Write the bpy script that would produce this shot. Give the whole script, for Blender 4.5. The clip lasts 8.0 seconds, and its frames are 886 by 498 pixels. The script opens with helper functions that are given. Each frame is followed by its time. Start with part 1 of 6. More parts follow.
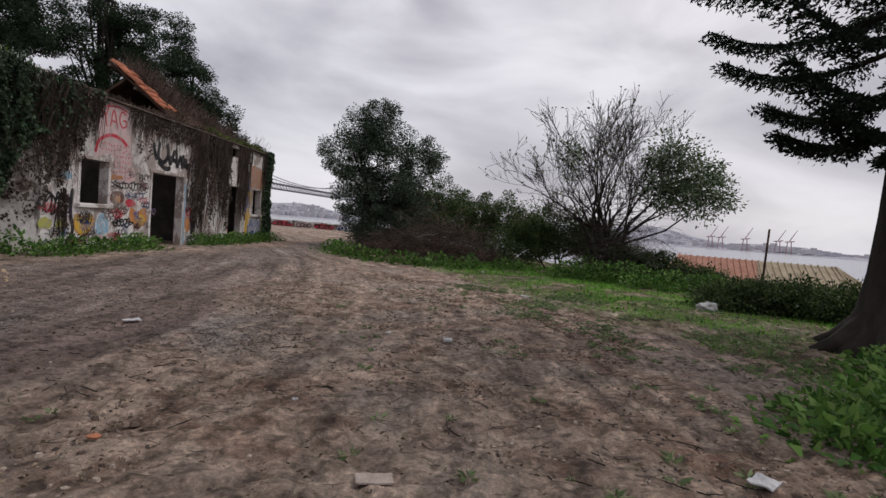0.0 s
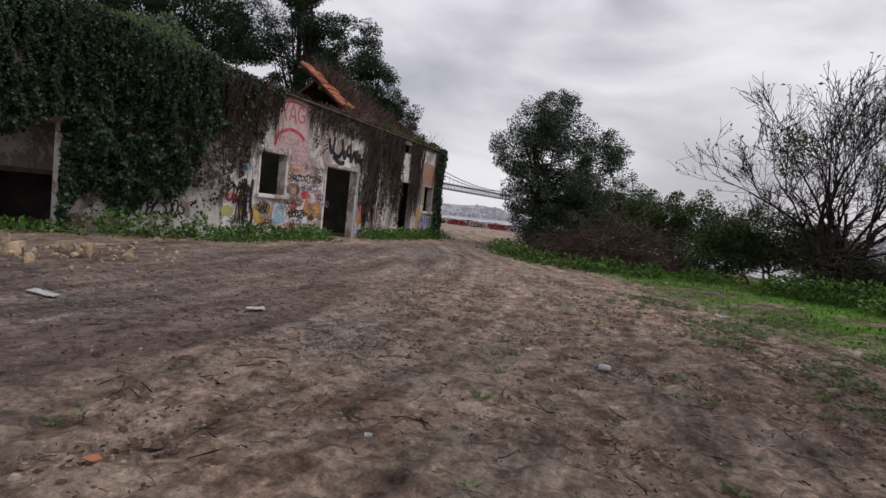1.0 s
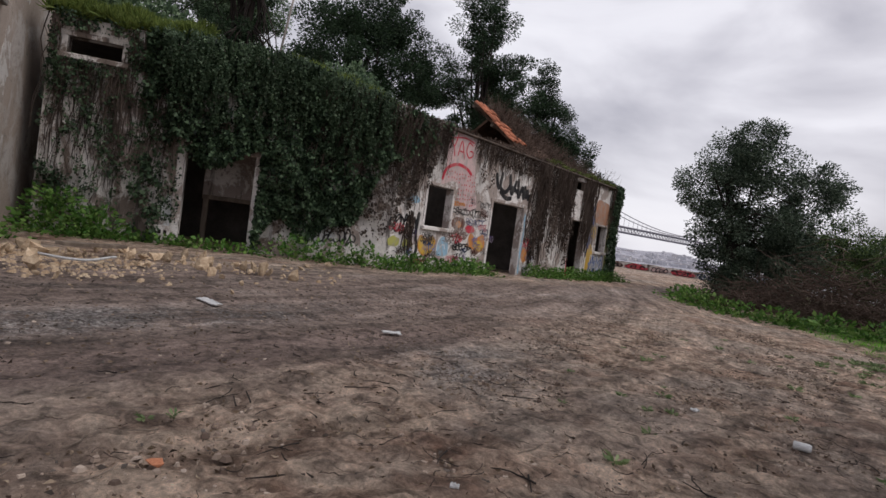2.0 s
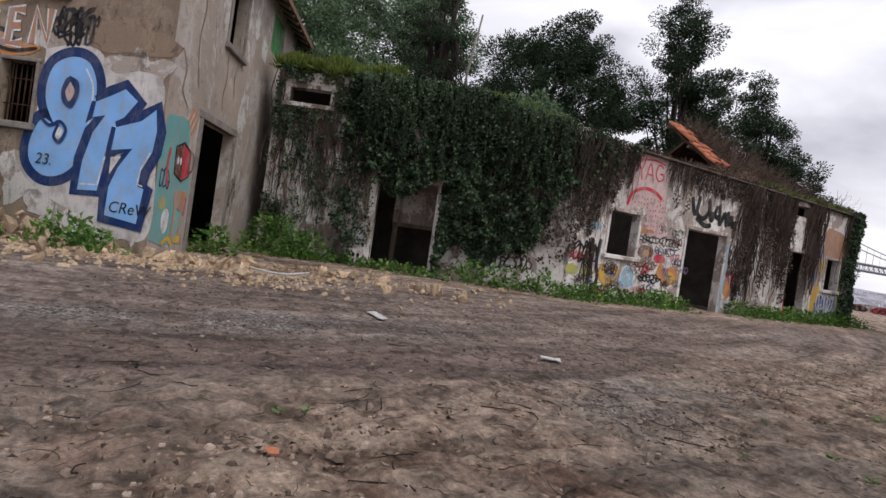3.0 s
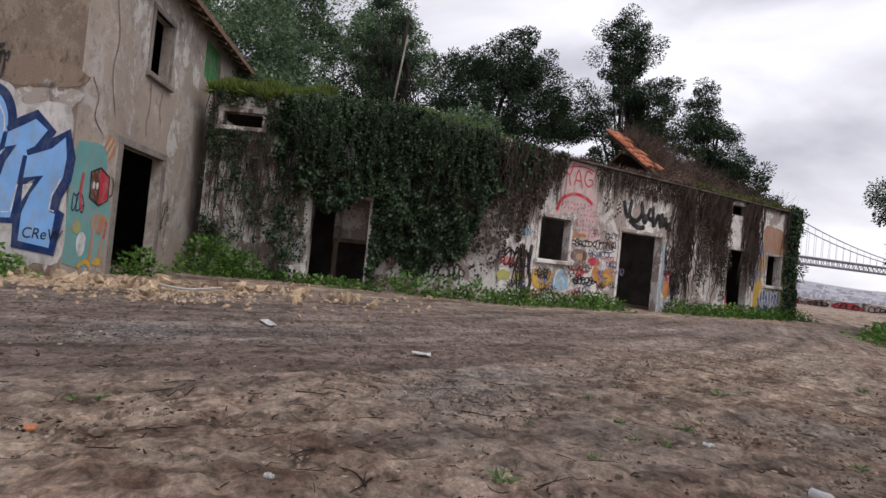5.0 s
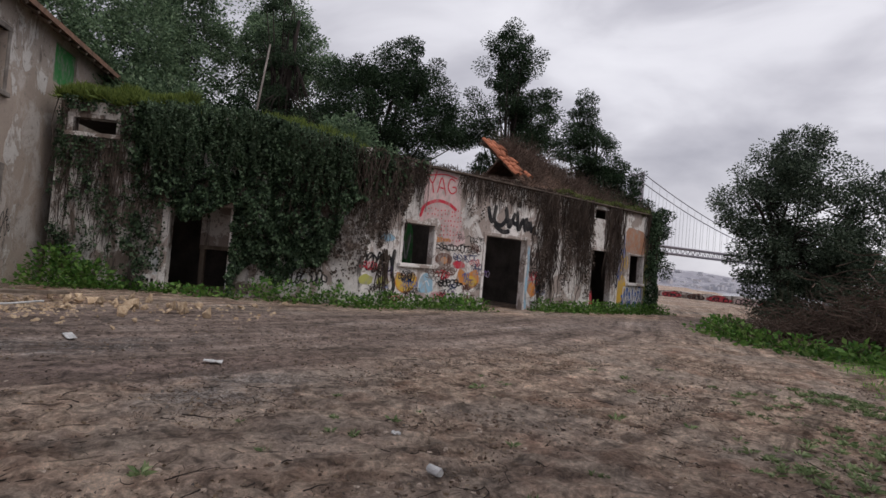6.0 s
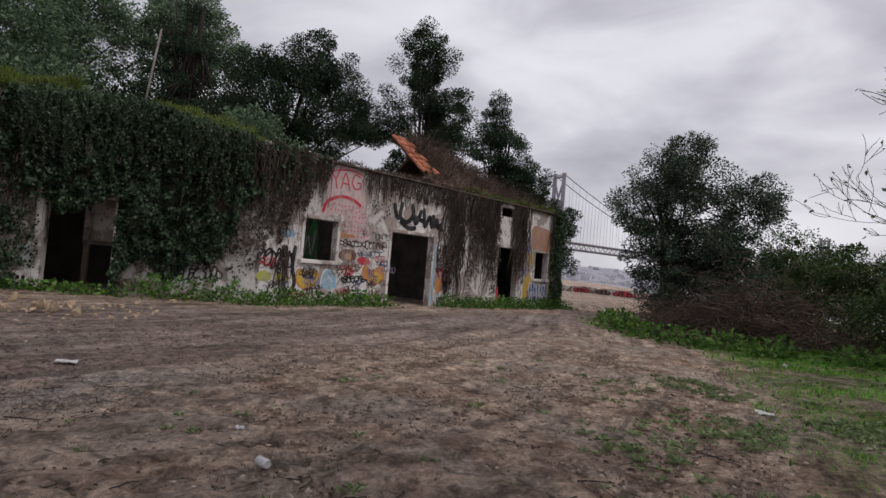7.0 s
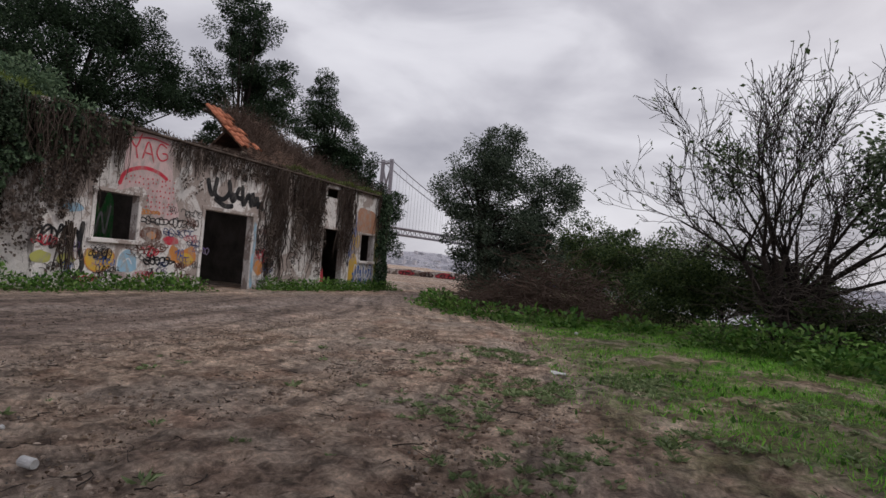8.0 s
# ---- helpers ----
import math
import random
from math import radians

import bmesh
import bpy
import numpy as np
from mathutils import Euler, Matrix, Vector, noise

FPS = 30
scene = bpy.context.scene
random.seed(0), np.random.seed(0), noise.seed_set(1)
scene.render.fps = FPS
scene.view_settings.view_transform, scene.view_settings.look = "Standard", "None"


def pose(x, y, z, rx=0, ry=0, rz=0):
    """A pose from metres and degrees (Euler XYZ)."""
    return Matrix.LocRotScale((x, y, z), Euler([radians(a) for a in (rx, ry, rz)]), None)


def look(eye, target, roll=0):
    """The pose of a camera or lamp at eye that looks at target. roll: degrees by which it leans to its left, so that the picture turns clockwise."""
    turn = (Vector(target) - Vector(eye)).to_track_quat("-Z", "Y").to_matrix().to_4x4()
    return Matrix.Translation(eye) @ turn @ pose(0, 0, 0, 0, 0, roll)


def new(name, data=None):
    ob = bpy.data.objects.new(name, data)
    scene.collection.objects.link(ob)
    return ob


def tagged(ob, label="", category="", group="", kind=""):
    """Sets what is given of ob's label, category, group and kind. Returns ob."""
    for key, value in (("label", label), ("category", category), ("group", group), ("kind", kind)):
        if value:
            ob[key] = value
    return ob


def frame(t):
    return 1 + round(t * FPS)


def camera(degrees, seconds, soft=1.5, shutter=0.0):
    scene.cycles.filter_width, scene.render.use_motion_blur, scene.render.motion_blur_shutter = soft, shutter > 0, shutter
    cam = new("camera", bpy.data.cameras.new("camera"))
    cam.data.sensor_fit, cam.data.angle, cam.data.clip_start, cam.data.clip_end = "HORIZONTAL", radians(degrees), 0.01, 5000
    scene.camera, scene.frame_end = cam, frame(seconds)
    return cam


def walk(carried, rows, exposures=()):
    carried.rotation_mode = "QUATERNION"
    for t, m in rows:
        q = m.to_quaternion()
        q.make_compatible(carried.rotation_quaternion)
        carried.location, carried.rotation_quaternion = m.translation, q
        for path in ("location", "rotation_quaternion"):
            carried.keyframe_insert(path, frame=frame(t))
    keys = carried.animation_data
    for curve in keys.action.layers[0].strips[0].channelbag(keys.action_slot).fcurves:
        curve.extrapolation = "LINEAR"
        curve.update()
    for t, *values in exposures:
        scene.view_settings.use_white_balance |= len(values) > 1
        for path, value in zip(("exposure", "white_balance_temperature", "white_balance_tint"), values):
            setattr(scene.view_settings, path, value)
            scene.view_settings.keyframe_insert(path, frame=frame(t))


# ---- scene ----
cam = camera(78.0, 8.0, soft=1.5)
# seconds, x, y, z, yaw, pitch, roll
PATH = [
    (0, 0.104, -0.473, 1.671, 6.13, -2.48, 4.35),
    (0.5, 0.095, 0.363, 1.628, 14.34, -2.19, 6.16),
    (1, 0.179, 1.138, 1.532, 24.71, -3.80, 5.99),
    (1.2, 0.214, 1.379, 1.491, 28.47, -3.30, 7.22),
    (2.3, 0.220, 2.038, 1.335, 49.47, -1.22, 7.43),
    (2.5, 0.231, 2.152, 1.314, 53.72, -1.13, 7.62),
    (3, 0.260, 2.373, 1.251, 63.61, -0.99, 8.51),
    (3.5, 0.321, 2.620, 1.218, 67.86, 0.03, 8.77),
    (4, 0.466, 2.877, 1.189, 68.35, 0.73, 8.09),
    (4.5, 0.793, 3.092, 1.175, 65.34, 0.97, 7.58),
    (4.7, 0.945, 3.218, 1.185, 64.43, 0.94, 6.78),
    (6, 2.737, 4.869, 1.543, 55.66, 1.76, 4.84),
    (6.5, 3.108, 5.071, 1.578, 52.13, 1.85, 4.91),
    (7, 3.262, 5.377, 1.567, 48.11, 2.13, 4.80),
    (7.5, 3.289, 5.535, 1.513, 42.38, 2.03, 4.65),
    (8, 3.300, 5.467, 1.455, 30.12, 2.02, 4.59),
]
walk(cam, [(t, pose(x, y, z, 90 + p, 0, yaw) @ pose(0, 0, 0, 0, 0, r)) for t, x, y, z, yaw, p, r in PATH],
     [(0.0, 0.27), (1.0, 0.32), (2.3, 0.5), (3.0, 0.72), (3.5, 0.97), (4.0, 0.98), (4.7, 0.82), (6.0, 0.36), (7.0, 0.28), (8.0, 0.22)])

# ---- world and sun: a bright overcast sky ----
world = bpy.data.worlds.new("overcast_sky")
scene.world = world
world.use_nodes = True
wn, wl = world.node_tree.nodes, world.node_tree.links
wn.clear()
w_out, w_bg = wn.new("ShaderNodeOutputWorld"), wn.new("ShaderNodeBackground")
w_sky = wn.new("ShaderNodeTexSky")
w_sky.sky_type, w_sky.sun_disc = "NISHITA", False
w_sky.sun_elevation, w_sky.sun_rotation = radians(42), radians(20)
w_sky.air_density, w_sky.dust_density = 1.0, 3.0
w_co, w_map = wn.new("ShaderNodeTexCoord"), wn.new("ShaderNodeMapping")
w_map.inputs["Scale"].default_value = (1.0, 1.0, 2.5)
w_n1, w_r1 = wn.new("ShaderNodeTexNoise"), wn.new("ShaderNodeValToRGB")
w_n1.inputs["Scale"].default_value, w_n1.inputs["Detail"].default_value = 2.6, 6.0
w_n1.inputs["Roughness"].default_value, w_n1.inputs["Distortion"].default_value = 0.48, 0.4
for k, (p, c) in enumerate(((0.30, (0.33, 0.325, 0.38)), (0.47, (0.52, 0.51, 0.565)), (0.60, (0.70, 0.69, 0.745)), (0.78, (0.82, 0.81, 0.86)))):
    e = w_r1.color_ramp.elements[k] if k < 2 else w_r1.color_ramp.elements.new(p)
    e.position, e.color = p, (*c, 1)
w_mix, w_sc = wn.new("ShaderNodeMix"), wn.new("ShaderNodeMix")
w_sc.data_type = w_mix.data_type = "RGBA"
w_sc.blend_type = "MULTIPLY"
w_sc.inputs[0].default_value = 1.0
w_sc.inputs[7].default_value = (0.1, 0.1, 0.1, 1)
w_mix.inputs[0].default_value = 0.93
wl.new(w_co.outputs["Generated"], w_map.inputs["Vector"])
wl.new(w_map.outputs["Vector"], w_n1.inputs["Vector"])
wl.new(w_n1.outputs["Fac"], w_r1.inputs["Fac"])
wl.new(w_sky.outputs["Color"], w_sc.inputs[6])
wl.new(w_sc.outputs[2], w_mix.inputs[6])
wl.new(w_r1.outputs["Color"], w_mix.inputs[7])
wl.new(w_mix.outputs[2], w_bg.inputs["Color"])
w_bg.inputs["Strength"].default_value = 0.9
wl.new(w_bg.outputs["Background"], w_out.inputs["Surface"])

sun = new("sun", bpy.data.lights.new("sun", "SUN"))
sun.data.energy, sun.data.angle, sun.data.color = 0.9, radians(25), (1.0, 0.96, 0.92)
sun.matrix_world = look((30, 20, 40), (0, 10, 0))


# ---- materials ----
def node_mat(name, rough=0.9, metal=0.0):
    m = bpy.data.materials.new(name)
    m.use_nodes = True
    n, l = m.node_tree.nodes, m.node_tree.links
    b = n["Principled BSDF"]
    b.inputs["Roughness"].default_value, b.inputs["Metallic"].default_value = rough, metal
    b.inputs["Specular IOR Level"].default_value = 0.25
    return m, n, l, b


def noise_node(n, l, scale, detail=5.0, rough=0.6, stretch=(1, 1, 1), distort=0.0):
    co, mp, t = n.new("ShaderNodeTexCoord"), n.new("ShaderNodeMapping"), n.new("ShaderNodeTexNoise")
    mp.inputs["Scale"].default_value = stretch
    t.inputs["Scale"].default_value, t.inputs["Detail"].default_value = scale, detail
    t.inputs["Roughness"].default_value, t.inputs["Distortion"].default_value = rough, distort
    l.new(co.outputs["Object"], mp.inputs["Vector"])
    l.new(mp.outputs["Vector"], t.inputs["Vector"])
    return t.outputs["Fac"]


def ramp(n, l, fac, stops):
    r = n.new("ShaderNodeValToRGB")
    for k, (p, c) in enumerate(stops):
        e = r.color_ramp.elements[k] if k < 2 else r.color_ramp.elements.new(p)
        e.position, e.color = p, (*c, 1)
    l.new(fac, r.inputs["Fac"])
    return r.outputs["Color"]


def mix(n, l, fac, a, b, kind="MIX"):
    m = n.new("ShaderNodeMix")
    m.data_type, m.blend_type = "RGBA", kind
    for slot, v in ((0, fac), (6, a), (7, b)):
        if isinstance(v, (int, float)):
            m.inputs[slot].default_value = v
        elif isinstance(v, tuple):
            m.inputs[slot].default_value = (*v, 1)
        else:
            l.new(v, m.inputs[slot])
    return m.outputs[2]


def bump(n, l, b, height, strength, distance=0.02):
    k = n.new("ShaderNodeBump")
    k.inputs["Strength"].default_value, k.inputs["Distance"].default_value = strength, distance
    l.new(height, k.inputs["Height"])
    l.new(k.outputs["Normal"], b.inputs["Normal"])


GREY = lambda v: (v, v, v)


def surf(name, dark, light, scale=2.0, fine=25.0, rough=0.9, metal=0.0, relief=0.4, stretch=(1, 1, 1), vary=0.0):
    """A rough surface in two colours with stains at one scale and grain at a finer one."""
    m, n, l, b = node_mat(name, rough, metal)
    big = noise_node(n, l, scale, 6, 0.65, stretch, 0.3)
    small = noise_node(n, l, fine, 4, 0.7, stretch)
    c = ramp(n, l, big, ((0.32, dark), (0.68, light)))
    c = mix(n, l, 0.6, c, ramp(n, l, small, ((0.25, GREY(0.62)), (0.75, GREY(1.25)))), "MULTIPLY")
    if vary:
        o = n.new("ShaderNodeObjectInfo")
        c = mix(n, l, 1.0, c, ramp(n, l, o.outputs["Random"], ((0.0, GREY(1 - vary)), (1.0, GREY(1 + vary)))), "MULTIPLY")
    l.new(c, b.inputs["Base Color"])
    bump(n, l, b, small, relief)
    return m


def leafy(name, tones, rough=0.55, through_light=0.3):
    """Leaves: every leaf takes its own tone; some light comes through."""
    m, n, l, b = node_mat(name, rough)
    g = n.new("ShaderNodeNewGeometry")
    r = ramp(n, l, g.outputs["Random Per Island"], [(k / (len(tones) - 1), t) for k, t in enumerate(tones)])
    big = noise_node(n, l, 0.7, 3)
    c = mix(n, l, 0.7, r, ramp(n, l, big, ((0.3, GREY(0.6)), (0.7, GREY(1.35)))), "MULTIPLY")
    l.new(c, b.inputs["Base Color"])
    b.inputs["Specular IOR Level"].default_value = 0.2
    if through_light:
        thin, both = n.new("ShaderNodeBsdfTranslucent"), n.new("ShaderNodeMixShader")
        both.inputs[0].default_value = through_light
        l.new(c, thin.inputs["Color"])
        l.new(b.outputs[0], both.inputs[1])
        l.new(thin.outputs[0], both.inputs[2])
        l.new(both.outputs[0], n["Material Output"].inputs["Surface"])
    return m


def paint(name, colour, wear=0.85, rough=0.6):
    """Sprayed paint, rubbed through to the plaster in places."""
    m, n, l, b = node_mat(name, rough)
    w = noise_node(n, l, 5.0, 9, 0.78, (1, 1, 0.5))
    c = mix(n, l, ramp(n, l, w, ((0.47, GREY(0.0)), (0.60, GREY(wear)))), colour, (0.34, 0.31, 0.285))
    s = noise_node(n, l, 1.6, 3)
    c = mix(n, l, 0.5, c, ramp(n, l, s, ((0.3, GREY(0.7)), (0.7, GREY(1.15)))), "MULTIPLY")
    l.new(c, b.inputs["Base Color"])
    return m


def plaster(name, light, mid, grime, amount=0.5, streak=1.0, flake=0.5, edge=0.04):
    """Old lime plaster: flaked patches with hard edges, drip streaks from above, mould blots and grain."""
    m, n, l, b = node_mat(name, 0.95)
    patch = noise_node(n, l, 1.3, 10, 0.72, (1, 1, 0.8), 0.5)
    drip = noise_node(n, l, 4.2, 10, 0.74, (1, 1, 0.13), 0.15)
    blot = noise_node(n, l, 6.5, 10, 0.78, (1, 1, 0.7), 0.3)
    grain = noise_node(n, l, 38, 6, 0.75)
    wash = noise_node(n, l, 0.5, 4, 0.6)
    c = ramp(n, l, wash, ((0.35, tuple(0.8 * v for v in light)), (0.65, tuple(1.1 * v for v in light))))
    c = mix(n, l, ramp(n, l, patch, ((0.66 - 0.3 * flake, GREY(1.0)), (0.66 + edge - 0.3 * flake, GREY(0.0)))), c, mid)
    c = mix(n, l, ramp(n, l, drip, ((0.66 - 0.16 * amount, GREY(0.0)), (0.71 - 0.14 * amount, GREY(0.85 * streak)))), c, grime)
    c = mix(n, l, ramp(n, l, blot, ((0.56, GREY(0.0)), (0.61, GREY(0.7)))), c, tuple(0.4 * v for v in mid))
    c = mix(n, l, 0.6, c, ramp(n, l, grain, ((0.25, GREY(0.6)), (0.75, GREY(1.3)))), "MULTIPLY")
    l.new(c, b.inputs["Base Color"])
    mixh = n.new("ShaderNodeMath")
    mixh.operation = "ADD"
    l.new(grain, mixh.inputs[0])
    l.new(patch, mixh.inputs[1])
    bump(n, l, b, mixh.outputs[0], 0.6, 0.02)
    return m


M = {}
M["plaster"] = plaster("old_white_plaster", (0.74, 0.70, 0.67), (0.36, 0.30, 0.27), (0.085, 0.07, 0.062), 0.45, 0.8, 0.62)
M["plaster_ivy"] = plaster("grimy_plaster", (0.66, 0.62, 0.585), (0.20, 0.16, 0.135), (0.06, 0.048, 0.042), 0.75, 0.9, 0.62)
M["plaster_house"] = plaster("beige_render", (0.42, 0.35, 0.30), (0.52, 0.475, 0.445), (0.14, 0.115, 0.10), 0.1, 0.85, 0.85, 0.10)
M["plaster_side"] = plaster("brown_render", (0.33, 0.26, 0.20), (0.225, 0.17, 0.13), (0.12, 0.095, 0.075), 0.1, 0.85, 0.62, 0.10)
# inner walls darker than the outer plaster: room shade put into their colour
M["inside"] = surf("shaded_inner_plaster", (0.05, 0.042, 0.038), (0.13, 0.112, 0.10), 1.2, 18)
M["stone"] = surf("grey_stone_trim", (0.15, 0.13, 0.118), (0.31, 0.28, 0.255), 3, 30)
M["wood"] = surf("weathered_wood", (0.09, 0.07, 0.055), (0.24, 0.19, 0.15), 4, 30, stretch=(1, 1, 0.2))
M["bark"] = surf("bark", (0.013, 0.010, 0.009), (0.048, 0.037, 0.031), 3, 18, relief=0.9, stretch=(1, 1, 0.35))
M["bark_grey"] = surf("grey_twigs", (0.05, 0.04, 0.034), (0.13, 0.105, 0.09), 3, 25)
M["dead"] = surf("dead_brush", (0.05, 0.033, 0.026), (0.15, 0.105, 0.083), 2, 20)
M["vine"] = surf("dead_vine", (0.04, 0.029, 0.024), (0.15, 0.115, 0.094), 3, 25, stretch=(1, 1, 0.3))
M["iron"] = surf("rusty_iron", (0.03, 0.02, 0.015), (0.11, 0.055, 0.035), 5, 40, rough=0.7, metal=0.5)
M["tile"] = surf("orange_roof_tile", (0.30, 0.10, 0.055), (0.55, 0.21, 0.12), 5, 40, vary=0.35)
M["tile_old"] = surf("old_roof_tile", (0.09, 0.06, 0.045), (0.23, 0.13, 0.09), 4, 30, vary=0.3)
M["steel"] = surf("bridge_paint", (0.24, 0.225, 0.255), (0.30, 0.285, 0.315), 0.05, 0.5, rough=0.7)
M["rubble"] = surf("pale_rubble", (0.30, 0.20, 0.12), (0.56, 0.44, 0.31), 3, 25, vary=0.35)
M["pebble"] = surf("pebble", (0.13, 0.11, 0.098), (0.33, 0.295, 0.265), 6, 40, vary=0.4)
M["litter"] = surf("white_litter", (0.40, 0.40, 0.40), (0.66, 0.65, 0.64), 8, 40, rough=0.6)
M["ivy"] = leafy("ivy_leaf", ((0.010, 0.018, 0.011), (0.032, 0.058, 0.030), (0.072, 0.118, 0.060), (0.140, 0.200, 0.118)), 0.6)
M["ivy_pale"] = leafy("ivy_runner_leaf", ((0.03, 0.055, 0.03), (0.06, 0.10, 0.055), (0.10, 0.15, 0.085), (0.15, 0.20, 0.13)))
M["weed"] = leafy("weed_leaf", ((0.041, 0.103, 0.021), (0.076, 0.179, 0.034), (0.138, 0.262, 0.055), (0.207, 0.317, 0.090)))
M["grass"] = leafy("grass_blade", ((0.077, 0.230, 0.025), (0.146, 0.415, 0.038), (0.239, 0.576, 0.062), (0.326, 0.554, 0.123)))
M["rosette"] = leafy("grey_green_weed", ((0.09, 0.14, 0.055), (0.18, 0.24, 0.105), (0.30, 0.36, 0.18)))
M["moss"] = leafy("roof_grass", ((0.060, 0.090, 0.022), (0.132, 0.180, 0.042), (0.204, 0.252, 0.066)))
M["tree_dark"] = leafy("dark_tree_leaf", ((0.011, 0.022, 0.012), (0.025, 0.046, 0.023), (0.042, 0.074, 0.038), (0.062, 0.098, 0.050)))
M["tree_olive"] = leafy("grey_green_leaf", ((0.045, 0.078, 0.045), (0.10, 0.158, 0.09), (0.165, 0.245, 0.138), (0.24, 0.325, 0.19)))
M["shrub"] = leafy("dark_shrub_leaf", ((0.020, 0.032, 0.022), (0.043, 0.066, 0.043), (0.092, 0.128, 0.082), (0.20, 0.245, 0.18)))
M["hedge"] = leafy("bramble_leaf", ((0.018, 0.036, 0.015), (0.042, 0.075, 0.027), (0.083, 0.128, 0.042), (0.150, 0.195, 0.068)))
M["pale_leaf"] = leafy("pale_leaf", ((0.05, 0.08, 0.04), (0.12, 0.165, 0.085), (0.26, 0.32, 0.20)))
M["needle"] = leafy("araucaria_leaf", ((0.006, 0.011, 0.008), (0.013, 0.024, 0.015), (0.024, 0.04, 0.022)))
PAINTS = {"black": (0.012, 0.012, 0.014), "navy": (0.006, 0.028, 0.12), "sky": (0.22, 0.45, 0.83), "white": (0.72, 0.73, 0.75), "red": (0.52, 0.035, 0.06),
          "pink": (0.58, 0.42, 0.41), "teal": (0.16, 0.38, 0.38), "yellow": (0.62, 0.38, 0.05), "orange": (0.55, 0.22, 0.06), "lime": (0.42, 0.41, 0.12),
          "purple": (0.10, 0.055, 0.20), "blue": (0.03, 0.10, 0.36), "skyblue": (0.30, 0.48, 0.62), "brown": (0.12, 0.045, 0.03), "green": (0.05, 0.26, 0.07), "rust": (0.40, 0.20, 0.12), "pale": (0.60, 0.57, 0.56)}
for k, c in PAINTS.items():
    M["p_" + k] = paint("paint_" + k, c, {"navy": 0.15, "black": 0.2, "sky": 0.4, "teal": 0.5, "red": 0.5, "yellow": 0.6}.get(k, 0.8))


# ---- builders ----
rng = np.random.default_rng(4)


def thing(name, loc, label="", category="", group="", kind=""):
    ob = new(name)
    ob.empty_display_size = 0.2
    ob.location = loc
    ob["base"] = [float(v) for v in loc]
    return tagged(ob, label, category, group, kind)


def base_of(ob):
    b = Vector((0, 0, 0))
    while ob is not None:
        b += Vector(ob.location)
        ob = ob.parent
    return b


def mesh_of(name, verts, faces, material, smooth=False):
    me = bpy.data.meshes.new(name)
    me.from_pydata([tuple(map(float, v)) for v in verts] if not isinstance(verts, list) else verts, [], faces)
    me.materials.append(material)
    if smooth:
        me.polygons.foreach_set("use_smooth", [True] * len(me.polygons))
    me.update()
    return me


def part_mesh(name, me, parent=None, label="", kind=""):
    """Links a mesh made in world coordinates, under its thing."""
    ob = new(name, me)
    if parent is not None:
        me.transform(Matrix.Translation(-base_of(parent)))
        ob.parent = parent
    return tagged(ob, label, "", "", kind)


def part(name, bm, material, parent=None, label="", smooth=False):
    me = bpy.data.meshes.new(name)
    bm.to_mesh(me)
    bm.free()
    me.materials.append(material)
    if smooth:
        me.polygons.foreach_set("use_smooth", [True] * len(me.polygons))
    return part_mesh(name, me, parent, label)


def add_box(bm, m, sx, sy, sz, bevel=0.0):
    g = bmesh.ops.create_cube(bm, size=1.0, matrix=m @ Matrix.Diagonal((sx, sy, sz, 1)))
    if bevel:
        es = list({e for v in g["verts"] for e in v.link_edges})
        bmesh.ops.bevel(bm, geom=es, offset=bevel, segments=1, affect="EDGES")


def tubes(paths, sides=5):
    """Tapered tubes along polylines: [(points, radii)] to verts and faces."""
    V, F = [], []
    for pts, rad in paths:
        pts = np.asarray(pts, float)
        start = len(V)
        for k in range(len(pts)):
            d = pts[min(k + 1, len(pts) - 1)] - pts[max(k - 1, 0)]
            d /= np.linalg.norm(d) + 1e-9
            a = np.cross(d, (0.3, 0.9, 0.2) if abs(d[2]) > 0.8 else (0, 0, 1.0))
            a /= np.linalg.norm(a) + 1e-9
            b = np.cross(d, a)
            for s in range(sides):
                w = 2 * math.pi * s / sides
                V.append(tuple(pts[k] + rad[k] * (a * math.cos(w) + b * math.sin(w))))
        for k in range(len(pts) - 1):
            for s in range(sides):
                i, j = start + k * sides + s, start + k * sides + (s + 1) % sides
                F.append((i, j, j + sides, i + sides))
        F.append(tuple(start + s for s in reversed(range(sides))))
        F.append(tuple(start + (len(pts) - 1) * sides + s for s in range(sides)))
    return V, F


def leaves(name, pts, dirs, size, material, width=0.55, fold=0.18):
    """Many small leaves in one mesh: a folded kite each, from its foot along its direction."""
    n = len(pts)
    d = dirs / (np.linalg.norm(dirs, axis=1, keepdims=True) + 1e-9)
    side = np.cross(d, rng.normal(size=(n, 3)))
    side /= np.linalg.norm(side, axis=1, keepdims=True) + 1e-9
    up = np.cross(side, d)
    s = np.asarray(size).reshape(-1, 1) * np.ones((n, 1))
    v = np.empty((n, 4, 3))
    v[:, 0], v[:, 2] = pts, pts + d * s
    mid = pts + d * s * 0.45 + up * s * fold
    v[:, 1], v[:, 3] = mid - side * s * width * 0.5, mid + side * s * width * 0.5
    me = bpy.data.meshes.new(name)
    me.vertices.add(4 * n)
    me.vertices.foreach_set("co", v.reshape(-1).astype(np.float32))
    me.loops.add(4 * n)
    me.loops.foreach_set("vertex_index", np.arange(4 * n, dtype=np.int32))
    me.polygons.add(n)
    me.polygons.foreach_set("loop_start", np.arange(0, 4 * n, 4, dtype=np.int32))
    me.materials.append(material)
    me.update(calc_edges=True)
    me.validate()
    return me


